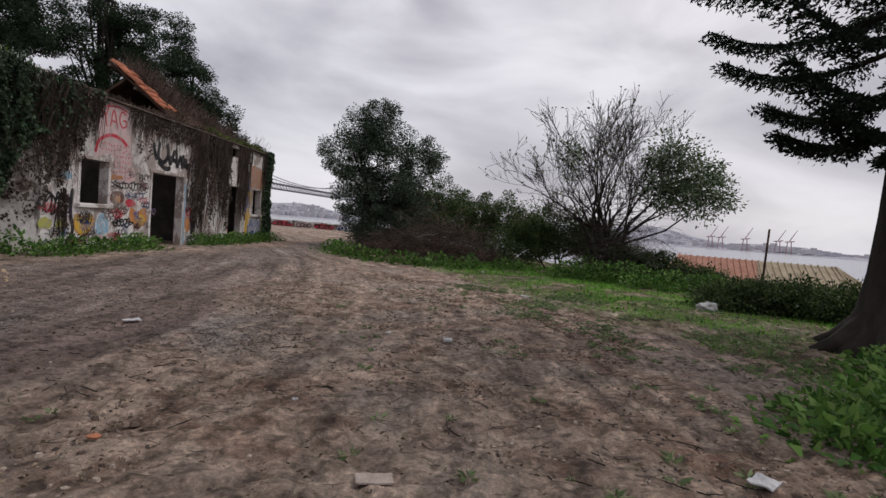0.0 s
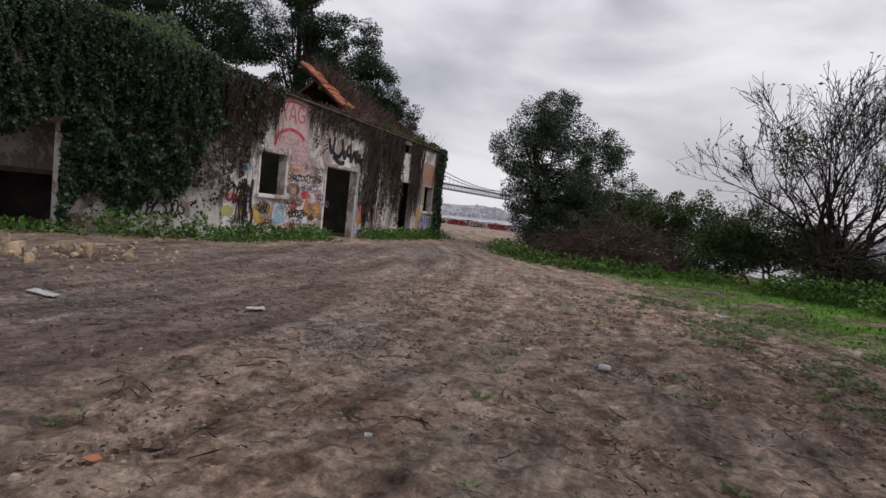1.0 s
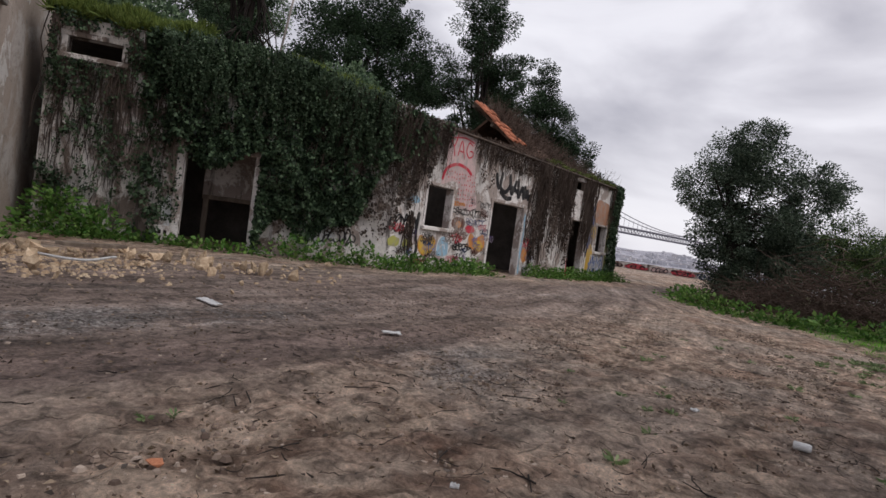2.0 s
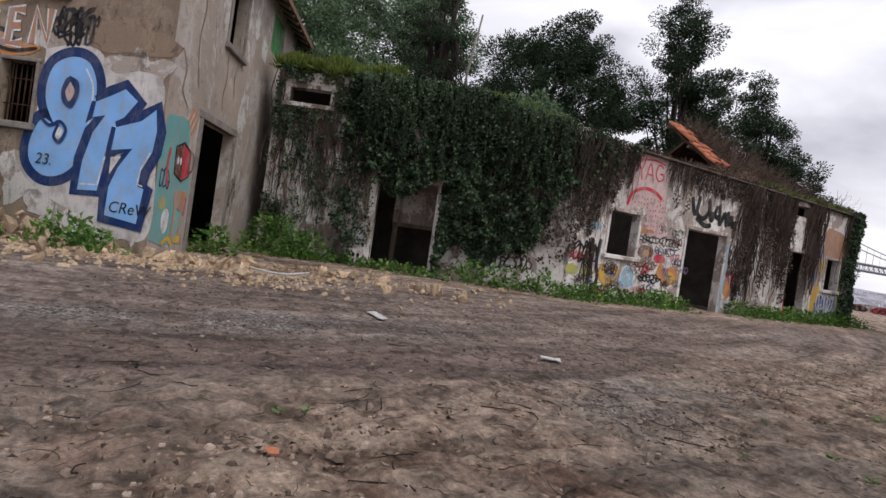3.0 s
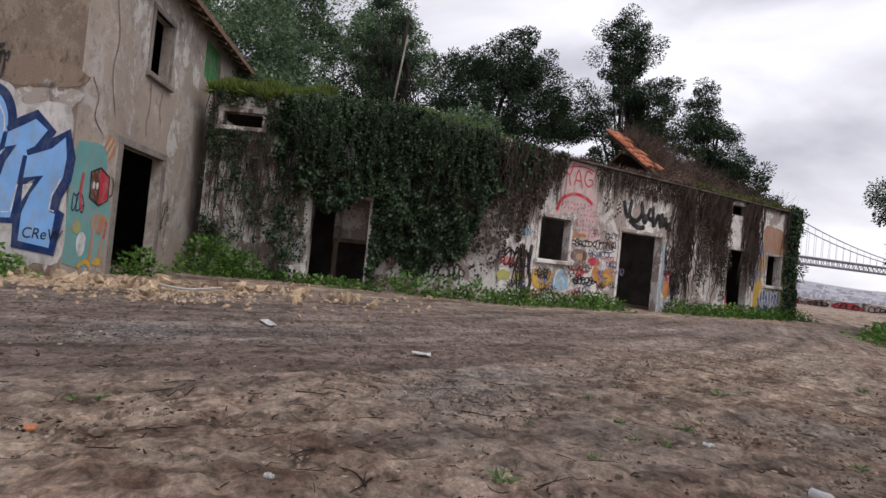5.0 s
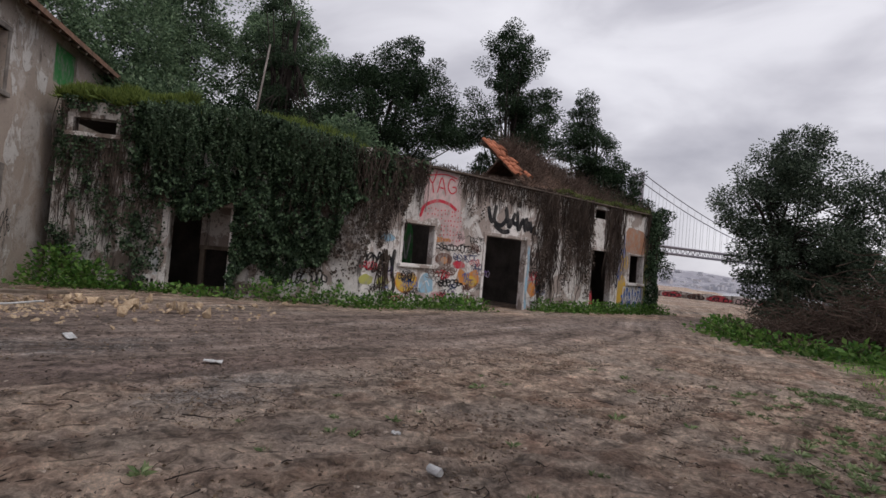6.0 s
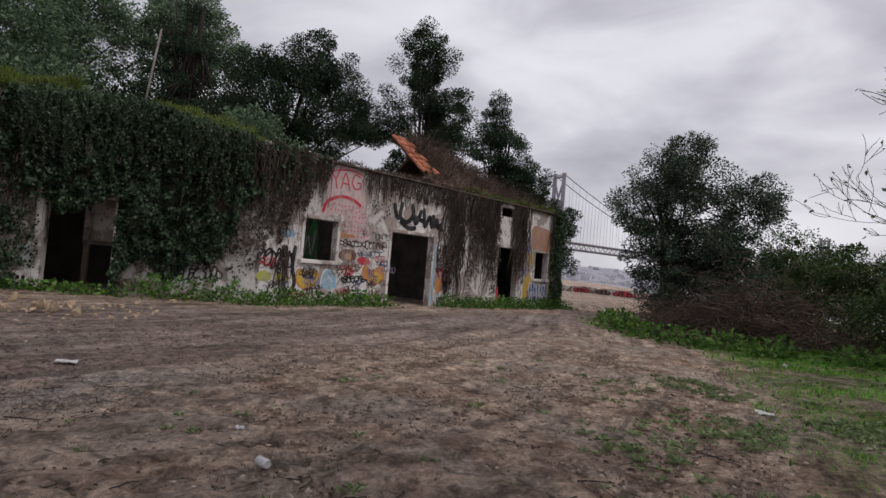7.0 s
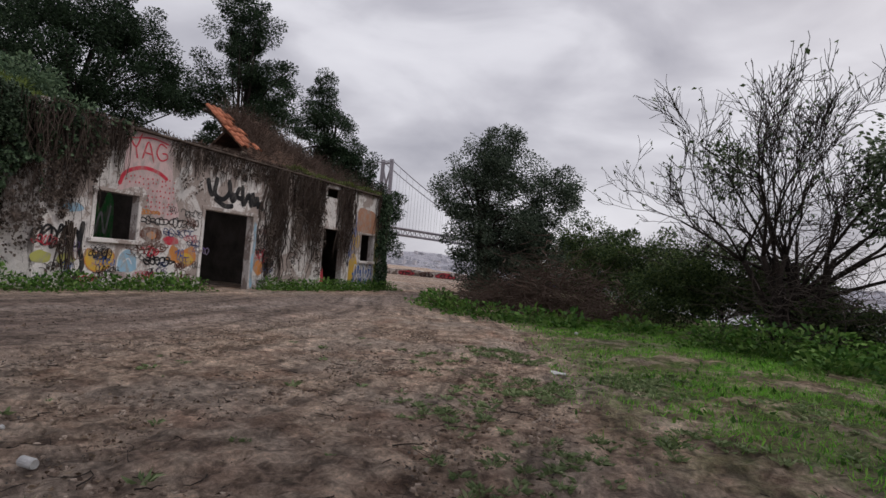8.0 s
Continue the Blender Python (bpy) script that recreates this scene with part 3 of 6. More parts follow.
def flake(face, u, z, ru, rz, material, parent, seed, thick=0.012, n=34, label=""):
    """A patch of surviving plaster with a ragged broken edge, proud of the wall."""
    rim = []
    for k in range(n):
        a = 2 * math.pi * k / n
        q = 1 + 0.55 * noise.noise(Vector((math.cos(a) * 1.3, math.sin(a) * 1.3, seed))) + 0.35 * noise.noise(Vector((math.cos(a) * 4, math.sin(a) * 4, seed + 3)))
        rim.append((u + ru * q * math.cos(a), z + rz * q * math.sin(a)))
    V = [face.at(p, q, thick) for p, q in rim] + [face.at(p, q, -0.01) for p, q in rim]
    F = [tuple(range(n))] + [(k, k + n, (k + 1) % n + n, (k + 1) % n) for k in range(n)]
    return part_mesh("plaster_patch", mesh_of("plaster_patch", V, F, material), parent, label)


M["plaster_white"] = plaster("white_limewash", (0.64, 0.61, 0.585), (0.40, 0.345, 0.305), (0.15, 0.125, 0.11), 0.5, 0.85, 0.55)
M["plaster_tan"] = plaster("tan_undercoat", (0.36, 0.275, 0.20), (0.27, 0.20, 0.15), (0.16, 0.125, 0.10), 0.1, 0.6, 0.6, 0.1)
for k, (u, z, ru, rz) in enumerate(((2.0, 5.5, 0.42, 1.2), (3.9, 5.9, 0.3, 0.9), (4.6, 6.3, 0.55, 0.6), (1.3, 6.4, 0.7, 0.5), (4.35, 1.4, 0.22, 1.2), (4.2, 3.6, 0.3, 0.7), (5.2, 5.9, 0.3, 0.7), (3.0, 6.6, 1.2, 0.3))):
    flake(HOUSE, u, z, ru, rz, M["plaster_white"], house, 3.1 * k, 0.007, label="flaking white limewash")
for k, (u, z, ru, rz, mt) in enumerate(((7.7, 0.75, 1.0, 0.42, "plaster_white"), (6.6, 1.35, 0.5, 0.45, "plaster_white"), (8.4, 3.25, 0.55, 0.42, "plaster_white"), (7.0, 3.62, 0.6, 0.25, "plaster_white"), (8.75, 1.6, 0.2, 1.3, "plaster_white"), (8.2, 3.85, 0.7, 0.3, "plaster_tan"), (7.7, 6.2, 0.8, 0.3, "plaster_white"), (7.3, 5.9, 0.5, 0.35, "plaster_tan"), (8.6, 5.6, 0.3, 0.5, "plaster_tan"))):
    flake(SIDE, u, z, ru, rz, M[mt], house, 50 + 2.7 * k, 0.006, label="pale flaking plaster")


for k, (u, z, ru, rz) in enumerate(((1.8, 2.7, 0.2, 0.55), (0.45, 3.0, 0.25, 0.9), (2.55, 0.5, 0.32, 0.5), (1.1, 1.5, 0.22, 0.7), (2.2, 3.7, 0.2, 0.4), (5.9, 0.55, 0.7, 0.32), (7.3, 0.85, 0.7, 0.55), (7.7, 2.2, 0.3, 0.5), (6.4, 2.7, 0.16, 0.25))):
    flake(W2, u, z, ru, rz, M["plaster"], ivied, 90 + 3.3 * k, 0.008, label="surviving white plaster")


# ---- bridge ----
bridge = thing("suspension_bridge", (-552, 752, -10), "distant steel suspension bridge with a latticed deck over the river", "bridge")
S0, N0 = np.array((-552.0, 752.0)), np.array((-428.0, 1838.0))
bd = (N0 - S0) / np.linalg.norm(N0 - S0)
bn = np.array((bd[1], -bd[0]))
def bp(s, off, z):
    p = S0 + bd * s + bn * off
    return (float(p[0]), float(p[1]), float(z))
SPAN = float(np.linalg.norm(N0 - S0))
def beams(name, lines, r, material, parent, sides=4):
    for p in lines:
        V, F = tubes([(np.array(p), [r] * len(p))], sides)
        part_mesh(name, mesh_of(name, V, F, material), parent)
for s in (0.0, SPAN):
    for off in (-11, 11):
        beams("tower_leg", [[bp(s, off, -12), bp(s, off * 0.9, 178)]], 4.2, M["steel"], bridge)
    beams("tower_brace", [[bp(s, -11, z), bp(s, 11, z)] for z in (20, 58, 100, 172)] + [[bp(s, -10, 62), bp(s, 10, 98)], [bp(s, 10, 62), bp(s, -10, 98)], [bp(s, -10, 104), bp(s, 10, 168)], [bp(s, 10, 104), bp(s, -10, 168)]], 2.0, M["steel"], bridge)
for off in (-11, 11):
    beams("deck_chord", [[bp(-700, off, z), bp(SPAN + 500, off, z)] for z in (54, 65)], 1.3, M["steel"], bridge)
    st = np.arange(-700, SPAN + 500, 13)
    beams("deck_lattice", [[bp(s + 6.5 * k, off, 54 + 11 * (k % 2)) for k in range(2 * len(st))] for s in st[:1]], 0.55, M["steel"], bridge)
    cab = [bp(-480, off, 66)] + [bp(-480 * (1 - q), off, 66 + 110 * q ** 1.3) for q in np.linspace(0.1, 1, 8)]
    cab += [bp(SPAN * q, off, 70 + 106 * (2 * q - 1) ** 2) for q in np.linspace(0, 1, 41)]
    beams("main_cable", [cab], 0.9, M["steel"], bridge)
    beams("hanger", [[bp(SPAN * q, off, 66), bp(SPAN * q, off, 70 + 106 * (2 * q - 1) ** 2)] for q in np.linspace(0.02, 0.98, 60)], 0.28, M["steel"], bridge, 3)
bm = bmesh.new()
m = Matrix(((bd[0], bn[0], 0, 0), (bd[1], bn[1], 0, 0), (0, 0, 1, 0), (0, 0, 0, 1)))
add_box(bm, Matrix.Translation(bp(SPAN / 2 - 100, 0, 65.5)) @ m, SPAN + 1200, 22, 1.2)
part("deck", bm, M["steel"], bridge)


# ---- trees ----
def branch(start, direction, length, r0, r1, bend=0.15, segs=5, droop=0.0):
    p, d = np.array(start, float), np.array(direction, float)
    d /= np.linalg.norm(d)
    pts, rad = [p.copy()], [r0]
    for k in range(segs):
        d = d + rng.normal(size=3) * bend + np.array((0, 0, -droop))
        d /= np.linalg.norm(d)
        p = p + d * length / segs
        pts.append(p.copy())
        rad.append(r0 + (r1 - r0) * (k + 1) / segs)
    return pts, rad, d


def crown_points(lobes, clumps, per, spread):
    """Leaf feet in clumps round the shells of several lobes (x, y, z, rx, ry, rz)."""
    P, D, C = [], [], []
    vol = np.array([l[3] * l[4] * l[5] for l in lobes]) ** 0.7
    for k in range(clumps):
        l = lobes[int(rng.choice(len(lobes), p=vol / vol.sum()))]
        d = rng.normal(size=3)
        d /= np.linalg.norm(d)
        r = 1.0 - 0.6 * rng.random() ** 1.6 + 0.12 * rng.normal()
        r *= 1.0 + 0.55 * noise.noise(Vector(d * 1.9) + Vector(l[:3]) * 3.7)
        c = np.array(l[:3]) + d * r * np.array(l[3:6])
        C.append(c)
        s = spread * (0.6 + 0.8 * rng.random())
        q = rng.normal(size=(per, 3))
        q = q / np.linalg.norm(q, axis=1, keepdims=True) * rng.random((per, 1)) ** 0.45 * s * 1.75 * np.array((1, 1, 0.72))
        P.append(c + q)
        D.append(q + d * s * 0.8 + rng.normal(size=(per, 3)) * s * 0.6 + np.array((0, 0, -0.25 * s)))
    return np.concatenate(P), np.concatenate(D), C


def tree(name, x, y, z, height, lobes, material, label, clumps=160, per=45, leaf=0.22, spread=0.42, trunk=0.22, limbs=14, category="tree", lean=(0, 0), bark="bark"):
    t = thing(name, (x, y, z), label, category)
    P, D, C = crown_points([(x + l[0], y + l[1], z + l[2], *l[3:]) for l in lobes], clumps, per, spread)
    pts, rad, d = branch((x, y, z - 0.3), (lean[0], lean[1], 1), height * 0.8, trunk, trunk * 0.25, 0.06, 7)
    paths = [(pts, rad)]
    for c in [C[int(i)] for i in rng.choice(len(C), min(limbs * 3, len(C)), replace=False)]:
        k = int(rng.integers(2, len(pts) - 1))
        a = pts[k]
        mid = a + (c - a) * 0.5 + rng.normal(size=3) * 0.15 + np.array((0, 0, 0.1 * np.linalg.norm(c - a)))
        paths.append(([a, mid, c], [rad[k] * 0.45, rad[k] * 0.25, 0.015]))
    V, F = tubes(paths, 5)
    part_mesh("trunk", mesh_of("trunk", V, F, M[bark], True), t)
    part_mesh("crown", leaves("crown", P, D, leaf * (0.6 + 0.8 * rng.random(len(P))), M[material]), t)
    return t


# ---- trees and woods behind the ruin ----
tree("tree", -18.8, 23.0, 1.0, 12.5, [(0, 0, 11.3, 1.2, 1.2, 1.7), (-0.4, -0.5, 9.6, 1.7, 1.7, 1.3), (0.6, 0.9, 9.0, 1.8, 1.8, 1.1), (0.7, 1.2, 7.2, 2.0, 2.2, 1.1), (-0.9, -1.2, 7.4, 1.7, 1.7, 1.0), (-0.3, -0.5, 5.4, 2.0, 2.0, 1.3)], "tree_dark", "tall dark evergreen tree rising behind the ruin", 190, 345, 0.095, 0.30)
tree("tree", -18.2, 28.0, 1.0, 10.5, [(0, 0, 9.7, 0.6, 0.6, 1.3), (0.4, 0.5, 8.2, 1.1, 1.1, 0.8), (-0.6, -0.6, 7.7, 1.0, 1.0, 0.7), (0.6, 0.8, 6.6, 1.4, 1.5, 0.8), (-0.5, -0.6, 5.8, 1.7, 1.7, 1.0)], "tree_dark", "slim pointed dark evergreen tree behind the ruin", 105, 330, 0.095, 0.28)
tree("tree", -19.6, 16.6, 1.0, 11, [(0, 0.3, 9.5, 1.5, 1.7, 1.3), (-0.2, 1.5, 8.6, 1.4, 1.6, 1.0), (0.2, -1.6, 8.2, 1.6, 1.8, 1.2), (0.3, 2.6, 7.3, 1.5, 1.6, 1.0), (0.2, -2.5, 6.8, 1.5, 1.6, 1.0), (0, 0.2, 6.4, 2.2, 3.0, 1.2)], "tree_dark", "broad dark evergreen tree behind the ruin", 210, 345, 0.095, 0.31)
tiers = [(0.5 * math.sin(k * 2.4), 0.5 * math.cos(k * 2.4), 3.2 + 0.98 * k, 3.3 * (1 - k / 11.5), 3.3 * (1 - k / 11.5), 0.16) for k in range(11)]
tree("tree", -25.5, 13.0, 2.0, 14.5, tiers, "tree_dark", "tall layered cedar standing behind the ruin", 330, 120, 0.11, 0.24, 0.3, 40)
for x, y, h, w in ((-24.5, 6.0, 9.5, 3.4), (-29.5, 8.5, 12.5, 4.0), (-22.5, 10.0, 7.0, 2.6), (-27.5, 1.0, 12.0, 4.0), (-32.0, 15.0, 12.5, 3.6), (-24.0, 15.0, 6.5, 2.4)):
    zb = gz1(x, y)
    tree("tree", x, y, zb, h, [(0, 0, h - 1.9, w * 0.7, w * 0.7, 1.9), (-w * 0.3, w * 0.4, h - 3.8, w * 0.75, w * 0.75, 2.0), (w * 0.3, -w * 0.3, h - 4.6, w * 0.8, w * 0.8, 2.0), (0.3 * w, 0.3 * w, h * 0.34, w * 0.8, w * 0.8, 1.8)],
         "tree_olive" if w > 3 else "tree_dark", "dense dark green tree in the wood behind the houses", 260, 160, 0.15, 0.38, 0.25, 10)
tree("shrub", -18.6, 6.8, 1.0, 5.5, [(0, 0, 5.0, 1.6, 1.8, 1.2), (0.2, 1.5, 4.2, 1.5, 1.6, 1.1), (0, 0.6, 4.0, 1.4, 1.2, 1.2)], "tree_olive", "grey-green shrub growing behind the roof slab", 170, 70, 0.16, 0.28, 0.1, 8, "shrub")
tree("shrub", -15.6, 12.9, 1.0, 5.2, [(0, 0, 4.6, 1.1, 1.3, 0.9), (0.2, 1.2, 4.1, 0.9, 1.0, 0.7)], "tree_olive", "grey-green shrub growing inside the ruin", 90, 60, 0.13, 0.22, 0.08, 6, "shrub")
tree("tree", -15.9, 29.6, 0.4, 7.2, [(-1.4, -0.9, 6.5, 1.2, 1.2, 0.9), (-0.5, -0.2, 5.5, 1.2, 1.3, 1.1), (0.4, 0.8, 4.3, 1.2, 1.4, 1.2), (0.4, 0.6, 2.6, 1.3, 1.4, 1.2), (-0.1, -0.6, 2.0, 1.0, 1.2, 1.4)], "tree_dark", "low dark pine beyond the end of the ruin", 210, 220, 0.10, 0.25, 0.14, 10)
V, F = tubes([([(-13.3, 8.85, 4.3), (-13.0, 9.1, 7.4)], [0.032, 0.025])], 8)
part_mesh("pole", mesh_of("pole", V, F, M["stone"], True), thing("roof_pole", (-13.6, 8.6, 4.4), "thin leaning grey pole standing on the roof slab", "pole"))

# ---- shrubs and the bare tree beside the grass ----
tree("shrub", -6.4, 26.5, 0.3, 7.2, [(-0.2, 0, 6.4, 1.0, 1.0, 1.2), (-0.3, 0, 5.3, 1.5, 1.5, 1.2), (1.8, 1.1, 4.5, 1.3, 1.3, 1.4), (0.5, 0.3, 2.9, 2.0, 1.8, 1.4), (0.6, 0.4, 1.3, 2.1, 1.8, 1.2), (0.2, 0.1, 0.9, 1.6, 1.4, 0.9), (1.0, 0.5, 2.2, 1.4, 1.2, 1.2), (-1.6, -0.7, 4.4, 1.0, 1.0, 1.2), (-1.1, -0.5, 2.4, 1.0, 1.0, 1.2)],
     "shrub", "tall dense dark evergreen shrub beside the track", 420, 230, 0.09, 0.27, 0.16, 18, "shrub")
for x, y, lob, lab in ((-0.3, 27.2, [(0, 0, 2.2, 2.0, 1.6, 1.0), (-1.9, 0.3, 1.7, 1.6, 1.4, 1.2), (1.9, -0.5, 1.6, 1.8, 1.4, 1.1), (0.3, -0.4, 0.9, 3.0, 1.8, 1.0)], "dark green bramble thicket behind the brush heap"),
                       (-3.6, 31.5, [(0, 0, 2.6, 1.8, 1.6, 1.2), (-1.5, 0, 2.0, 1.6, 1.5, 1.3), (1.6, 0.2, 1.9, 1.6, 1.5, 1.2)], "yellow-green shrub behind the bramble thicket")):
    tree("shrub", x, y, 0.2, 1.8, lob, "hedge", lab, 240, 160, 0.09, 0.22, 0.06, 12, "shrub")
tree("hedge", 7.2, 13.2, 0.1, 0.7, [(-1.4, 0.4, 0.2, 0.8, 0.6, 0.3), (-0.4, 0.2, 0.3, 1.0, 0.7, 0.45), (0.9, -0.1, 0.32, 1.1, 0.7, 0.48), (2.2, -0.4, 0.3, 1.2, 0.7, 0.45)], "hedge", "low dark bramble hedge at the edge of the bank", 300, 130, 0.08, 0.2, 0.03, 14, "hedge")
tree("hedge", 7.0, 17.4, 0.1, 0.7, [(0.6, 0, 0.1, 1.3, 0.8, 0.3), (2.4, -0.6, 0.0, 1.4, 0.9, 0.3)], "hedge", "low dark bramble hedge on the river bank", 240, 110, 0.08, 0.2, 0.03, 12, "hedge")


def bare_tree(x, y, z, height, stems, label, leaf_lobes=(), lean=(0, 0), spread=0.42, levels=5, name="bare_tree", base_r=0.11, bark="bark"):
    t = thing(name, (x, y, z), label, "tree")
    paths, tips = [], []
    def grow(p, d, length, r, level):
        pts, rad, dd = branch(p, d, length, r, r * 0.6, 0.13, 4)
        paths.append((pts, rad))
        if level == 0:
            tips.append((pts[-1], dd))
            return
        for k in range(3 if level > 1 else 4):
            j = int(rng.integers(2, 5))
            nd = dd + rng.normal(size=3) * spread + np.array((0, 0, 0.34))
            grow(pts[j], nd, length * (0.55 + 0.3 * rng.random()), rad[j] * 0.62, level - 1)
    for s in range(stems):
        a = 2 * math.pi * s / stems + rng.random()
        grow((x + 0.2 * math.cos(a), y + 0.2 * math.sin(a), z - 0.2), (0.17 * math.cos(a) + lean[0], 0.17 * math.sin(a) + lean[1], 1), height * 0.37, base_r * (0.7 + 0.5 * rng.random()), levels)
    V, F = tubes([(p, np.maximum(r, 0.006)) for p, r in paths], 4)
    part_mesh("crown_wood", mesh_of("crown_wood", V, F, M[bark], True), t)
    pts = np.array([q[0] for q in tips])
    pick = pts[rng.random(len(pts)) < 0.3]
    P = [pick + rng.normal(size=pick.shape) * 0.02]
    D = [rng.normal(size=pick.shape)]
    if leaf_lobes:
        p2, d2, C = crown_points([(x + l[0], y + l[1], z + l[2], *l[3:]) for l in leaf_lobes], 190, 42, 0.27)
        P.append(p2), D.append(d2)
        joints = np.array([p[2] for p, r in paths if r[2] > 0.012])
        limb = []
        for c in C[::3]:
            a = joints[np.argmin(np.linalg.norm((joints - c) * np.array((1, 1, 0.7)), axis=1))]
            limb.append(([a, (a + c) / 2 + rng.normal(size=3) * 0.12 + np.array((0, 0, 0.1)), c], [0.016, 0.011, 0.005]))
        for l_ in leaf_lobes:
            c = np.array((x + l_[0], y + l_[1], z + l_[2]))
            a = joints[np.argmin(np.linalg.norm(joints - np.array((x, y, z + 1.0)), axis=1))]
            limb.append(([a, (a + c) / 2 + rng.normal(size=3) * 0.15, c], [0.05, 0.034, 0.012]))
        V, F = tubes(limb, 4)
        part_mesh("crown_wood", mesh_of("crown_wood", V, F, M[bark], True), t)
    P, D = np.concatenate(P), np.concatenate(D)
    part_mesh("foliage", leaves("foliage", P, D, 0.12 * (0.6 + 0.8 * rng.random(len(P))), M["pale_leaf"]), t, "sparse pale leaves")
    return t


bare_tree(3.9, 20.7, 0.2, 6.6, 7, "half-bare scrubby tree with a leafy side on the grass verge", [(2.2, 0.3, 4.7, 0.8, 0.7, 0.7), (3.2, 0.4, 4.2, 0.9, 0.8, 0.8), (3.9, 0.5, 3.3, 0.8, 0.7, 0.8), (3.0, 0.3, 3.0, 0.9, 0.7, 0.6), (2.0, 0.2, 3.3, 0.7, 0.6, 0.7), (-1.5, 0.2, 4.3, 0.35, 0.35, 0.7)])
bare_tree(2.3, 23.2, 0.2, 4.4, 2, "leaning leafless sapling beside the bramble thicket", (), (-0.6, -0.1), 0.4, 4, "sapling", 0.04, "bark_grey")


tree("shrub", 5.9, 20.8, 0.1, 1.2, [(0, 0, 0.55, 1.2, 1.0, 0.55), (1.6, -0.3, 0.3, 1.2, 1.0, 0.4), (-1.4, 0.4, 0.6, 1.0, 0.9, 0.6), (3.2, -0.8, 0.0, 1.2, 1.0, 0.3)], "hedge", "dark tangled undergrowth beneath the half-bare tree", 170, 150, 0.09, 0.22, 0.05, 10, "shrub")

tree("shrub", 2.6, 22.6, 0.2, 2.2, [(0, 0, 1.5, 1.5, 1.0, 0.9), (1.5, -0.3, 1.3, 1.2, 0.9, 0.9), (-1.4, 0.2, 1.2, 1.2, 0.9, 0.9)], "hedge", "dark bramble mass behind the half-bare tree", 210, 150, 0.08, 0.24, 0.05, 10, "shrub")


# ---- the big araucaria ----
def araucaria(x, y, z):
    t = thing("araucaria_tree", (x, y, z), "tall dark conifer with a thick flared trunk and drooping fronds", "tree")
    pts = [(x + 0.02 * k, y, z + h) for k, h in enumerate((-0.3, 0.05, 0.3, 0.7, 1.3, 2.2, 4, 6, 8, 11))]
    V, F = tubes([(pts, (1.05, 0.92, 0.76, 0.64, 0.56, 0.51, 0.45, 0.38, 0.3, 0.2))], 16)
    roots = []
    for k in range(7):
        a = 2 * math.pi * k / 7 + 0.4
        roots.append(([(x + 0.45 * math.cos(a), y + 0.45 * math.sin(a), z + 0.45), (x + 0.9 * math.cos(a), y + 0.9 * math.sin(a), z + 0.1), (x + 1.35 * math.cos(a), y + 1.35 * math.sin(a), z - 0.08)], (0.25, 0.15, 0.06)))
    V2, F2 = tubes(roots, 7)
    o = len(V)
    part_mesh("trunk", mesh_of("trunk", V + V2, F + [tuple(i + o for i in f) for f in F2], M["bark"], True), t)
    fronds, P, D = [], [], []
    for zl, length, n in ((3.55, 1.7, 5), (4.15, 2.2, 5), (5.0, 3.0, 5), (5.7, 3.4, 5), (6.5, 3.7, 5), (7.2, 3.9, 6), (8.1, 3.6, 5), (9.2, 3.0, 5)):
        for k in range(n):
            a = 2 * math.pi * k / n + zl * 1.7 + rng.random() * 0.3
            out = np.array((math.cos(a), math.sin(a), 0))
            sidev = np.array((-math.sin(a), math.cos(a), 0))
            line = []
            for q in np.linspace(0, 1, 10):
                line.append(np.array((x, y, z + zl)) + out * (0.3 + length * q) + np.array((0, 0, -0.28 * length * q * (1 - q) * 1.6 + 0.10 * length * q * q)))
            fronds.append((line, np.linspace(0.055, 0.012, 10)))
            for q in np.linspace(0.12, 1.0, 60):
                i = min(int(q * 9), 8)
                c = line[i] + (line[i + 1] - line[i]) * (q * 9 - i)
                for sgn in (-1, 1):
                    ln = (0.55 - 0.33 * q) * (0.7 + 0.6 * rng.random())
                    d = sidev * sgn * 0.8 + out * 0.55 + np.array((0, 0, -0.35 + 0.3 * rng.random()))
                    d /= np.linalg.norm(d)
                    s = np.linspace(0.0, 1, 15)[:, None]
                    pp = c + d * ln * s + np.array((0, 0, -0.12)) * s * s
                    P.append(pp + rng.normal(size=pp.shape) * 0.012)
                    D.append(d * 0.8 + rng.normal(size=pp.shape) * 0.55)
    V, F = tubes(fronds, 5)
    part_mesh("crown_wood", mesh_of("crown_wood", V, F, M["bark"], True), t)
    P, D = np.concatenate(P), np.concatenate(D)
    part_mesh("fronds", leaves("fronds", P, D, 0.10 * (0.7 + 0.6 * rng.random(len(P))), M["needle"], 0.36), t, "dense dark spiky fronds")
    return t


araucaria(6.45, 8.9, 0.12)


# ---- dead brush heap ----
def twig_heap(name, centre, rad, n, label, material="dead", seed_len=(0.5, 1.4), parent=None, rr=0.008):
    paths = []
    for k in range(n):
        d = rng.normal(size=3)
        d[2] *= 0.25
        q = rng.normal(size=3) * 0.45
        h = max(0.0, 1 - (q[0] ** 2 + q[1] ** 2) / 1.6)
        p = np.array(centre) + np.array((q[0] * rad[0], q[1] * rad[1], abs(q[2]) * rad[2] * h * 1.5))
        pts, r, _ = branch(p, d, rng.uniform(*seed_len), rr * rng.uniform(0.6, 2.0), 0.003, 0.25, 4)
        pts = [np.array((v[0], v[1], max(v[2], centre[2] + 0.01))) for v in pts]
        paths.append((pts, r))
    V, F = tubes(paths, 3)
    me = mesh_of(name, V, F, M[material])
    if parent is not None:
        return part_mesh(name, me, parent, kind="stuff")
    return tagged(new(name, me), label, "dead brush", kind="stuff")


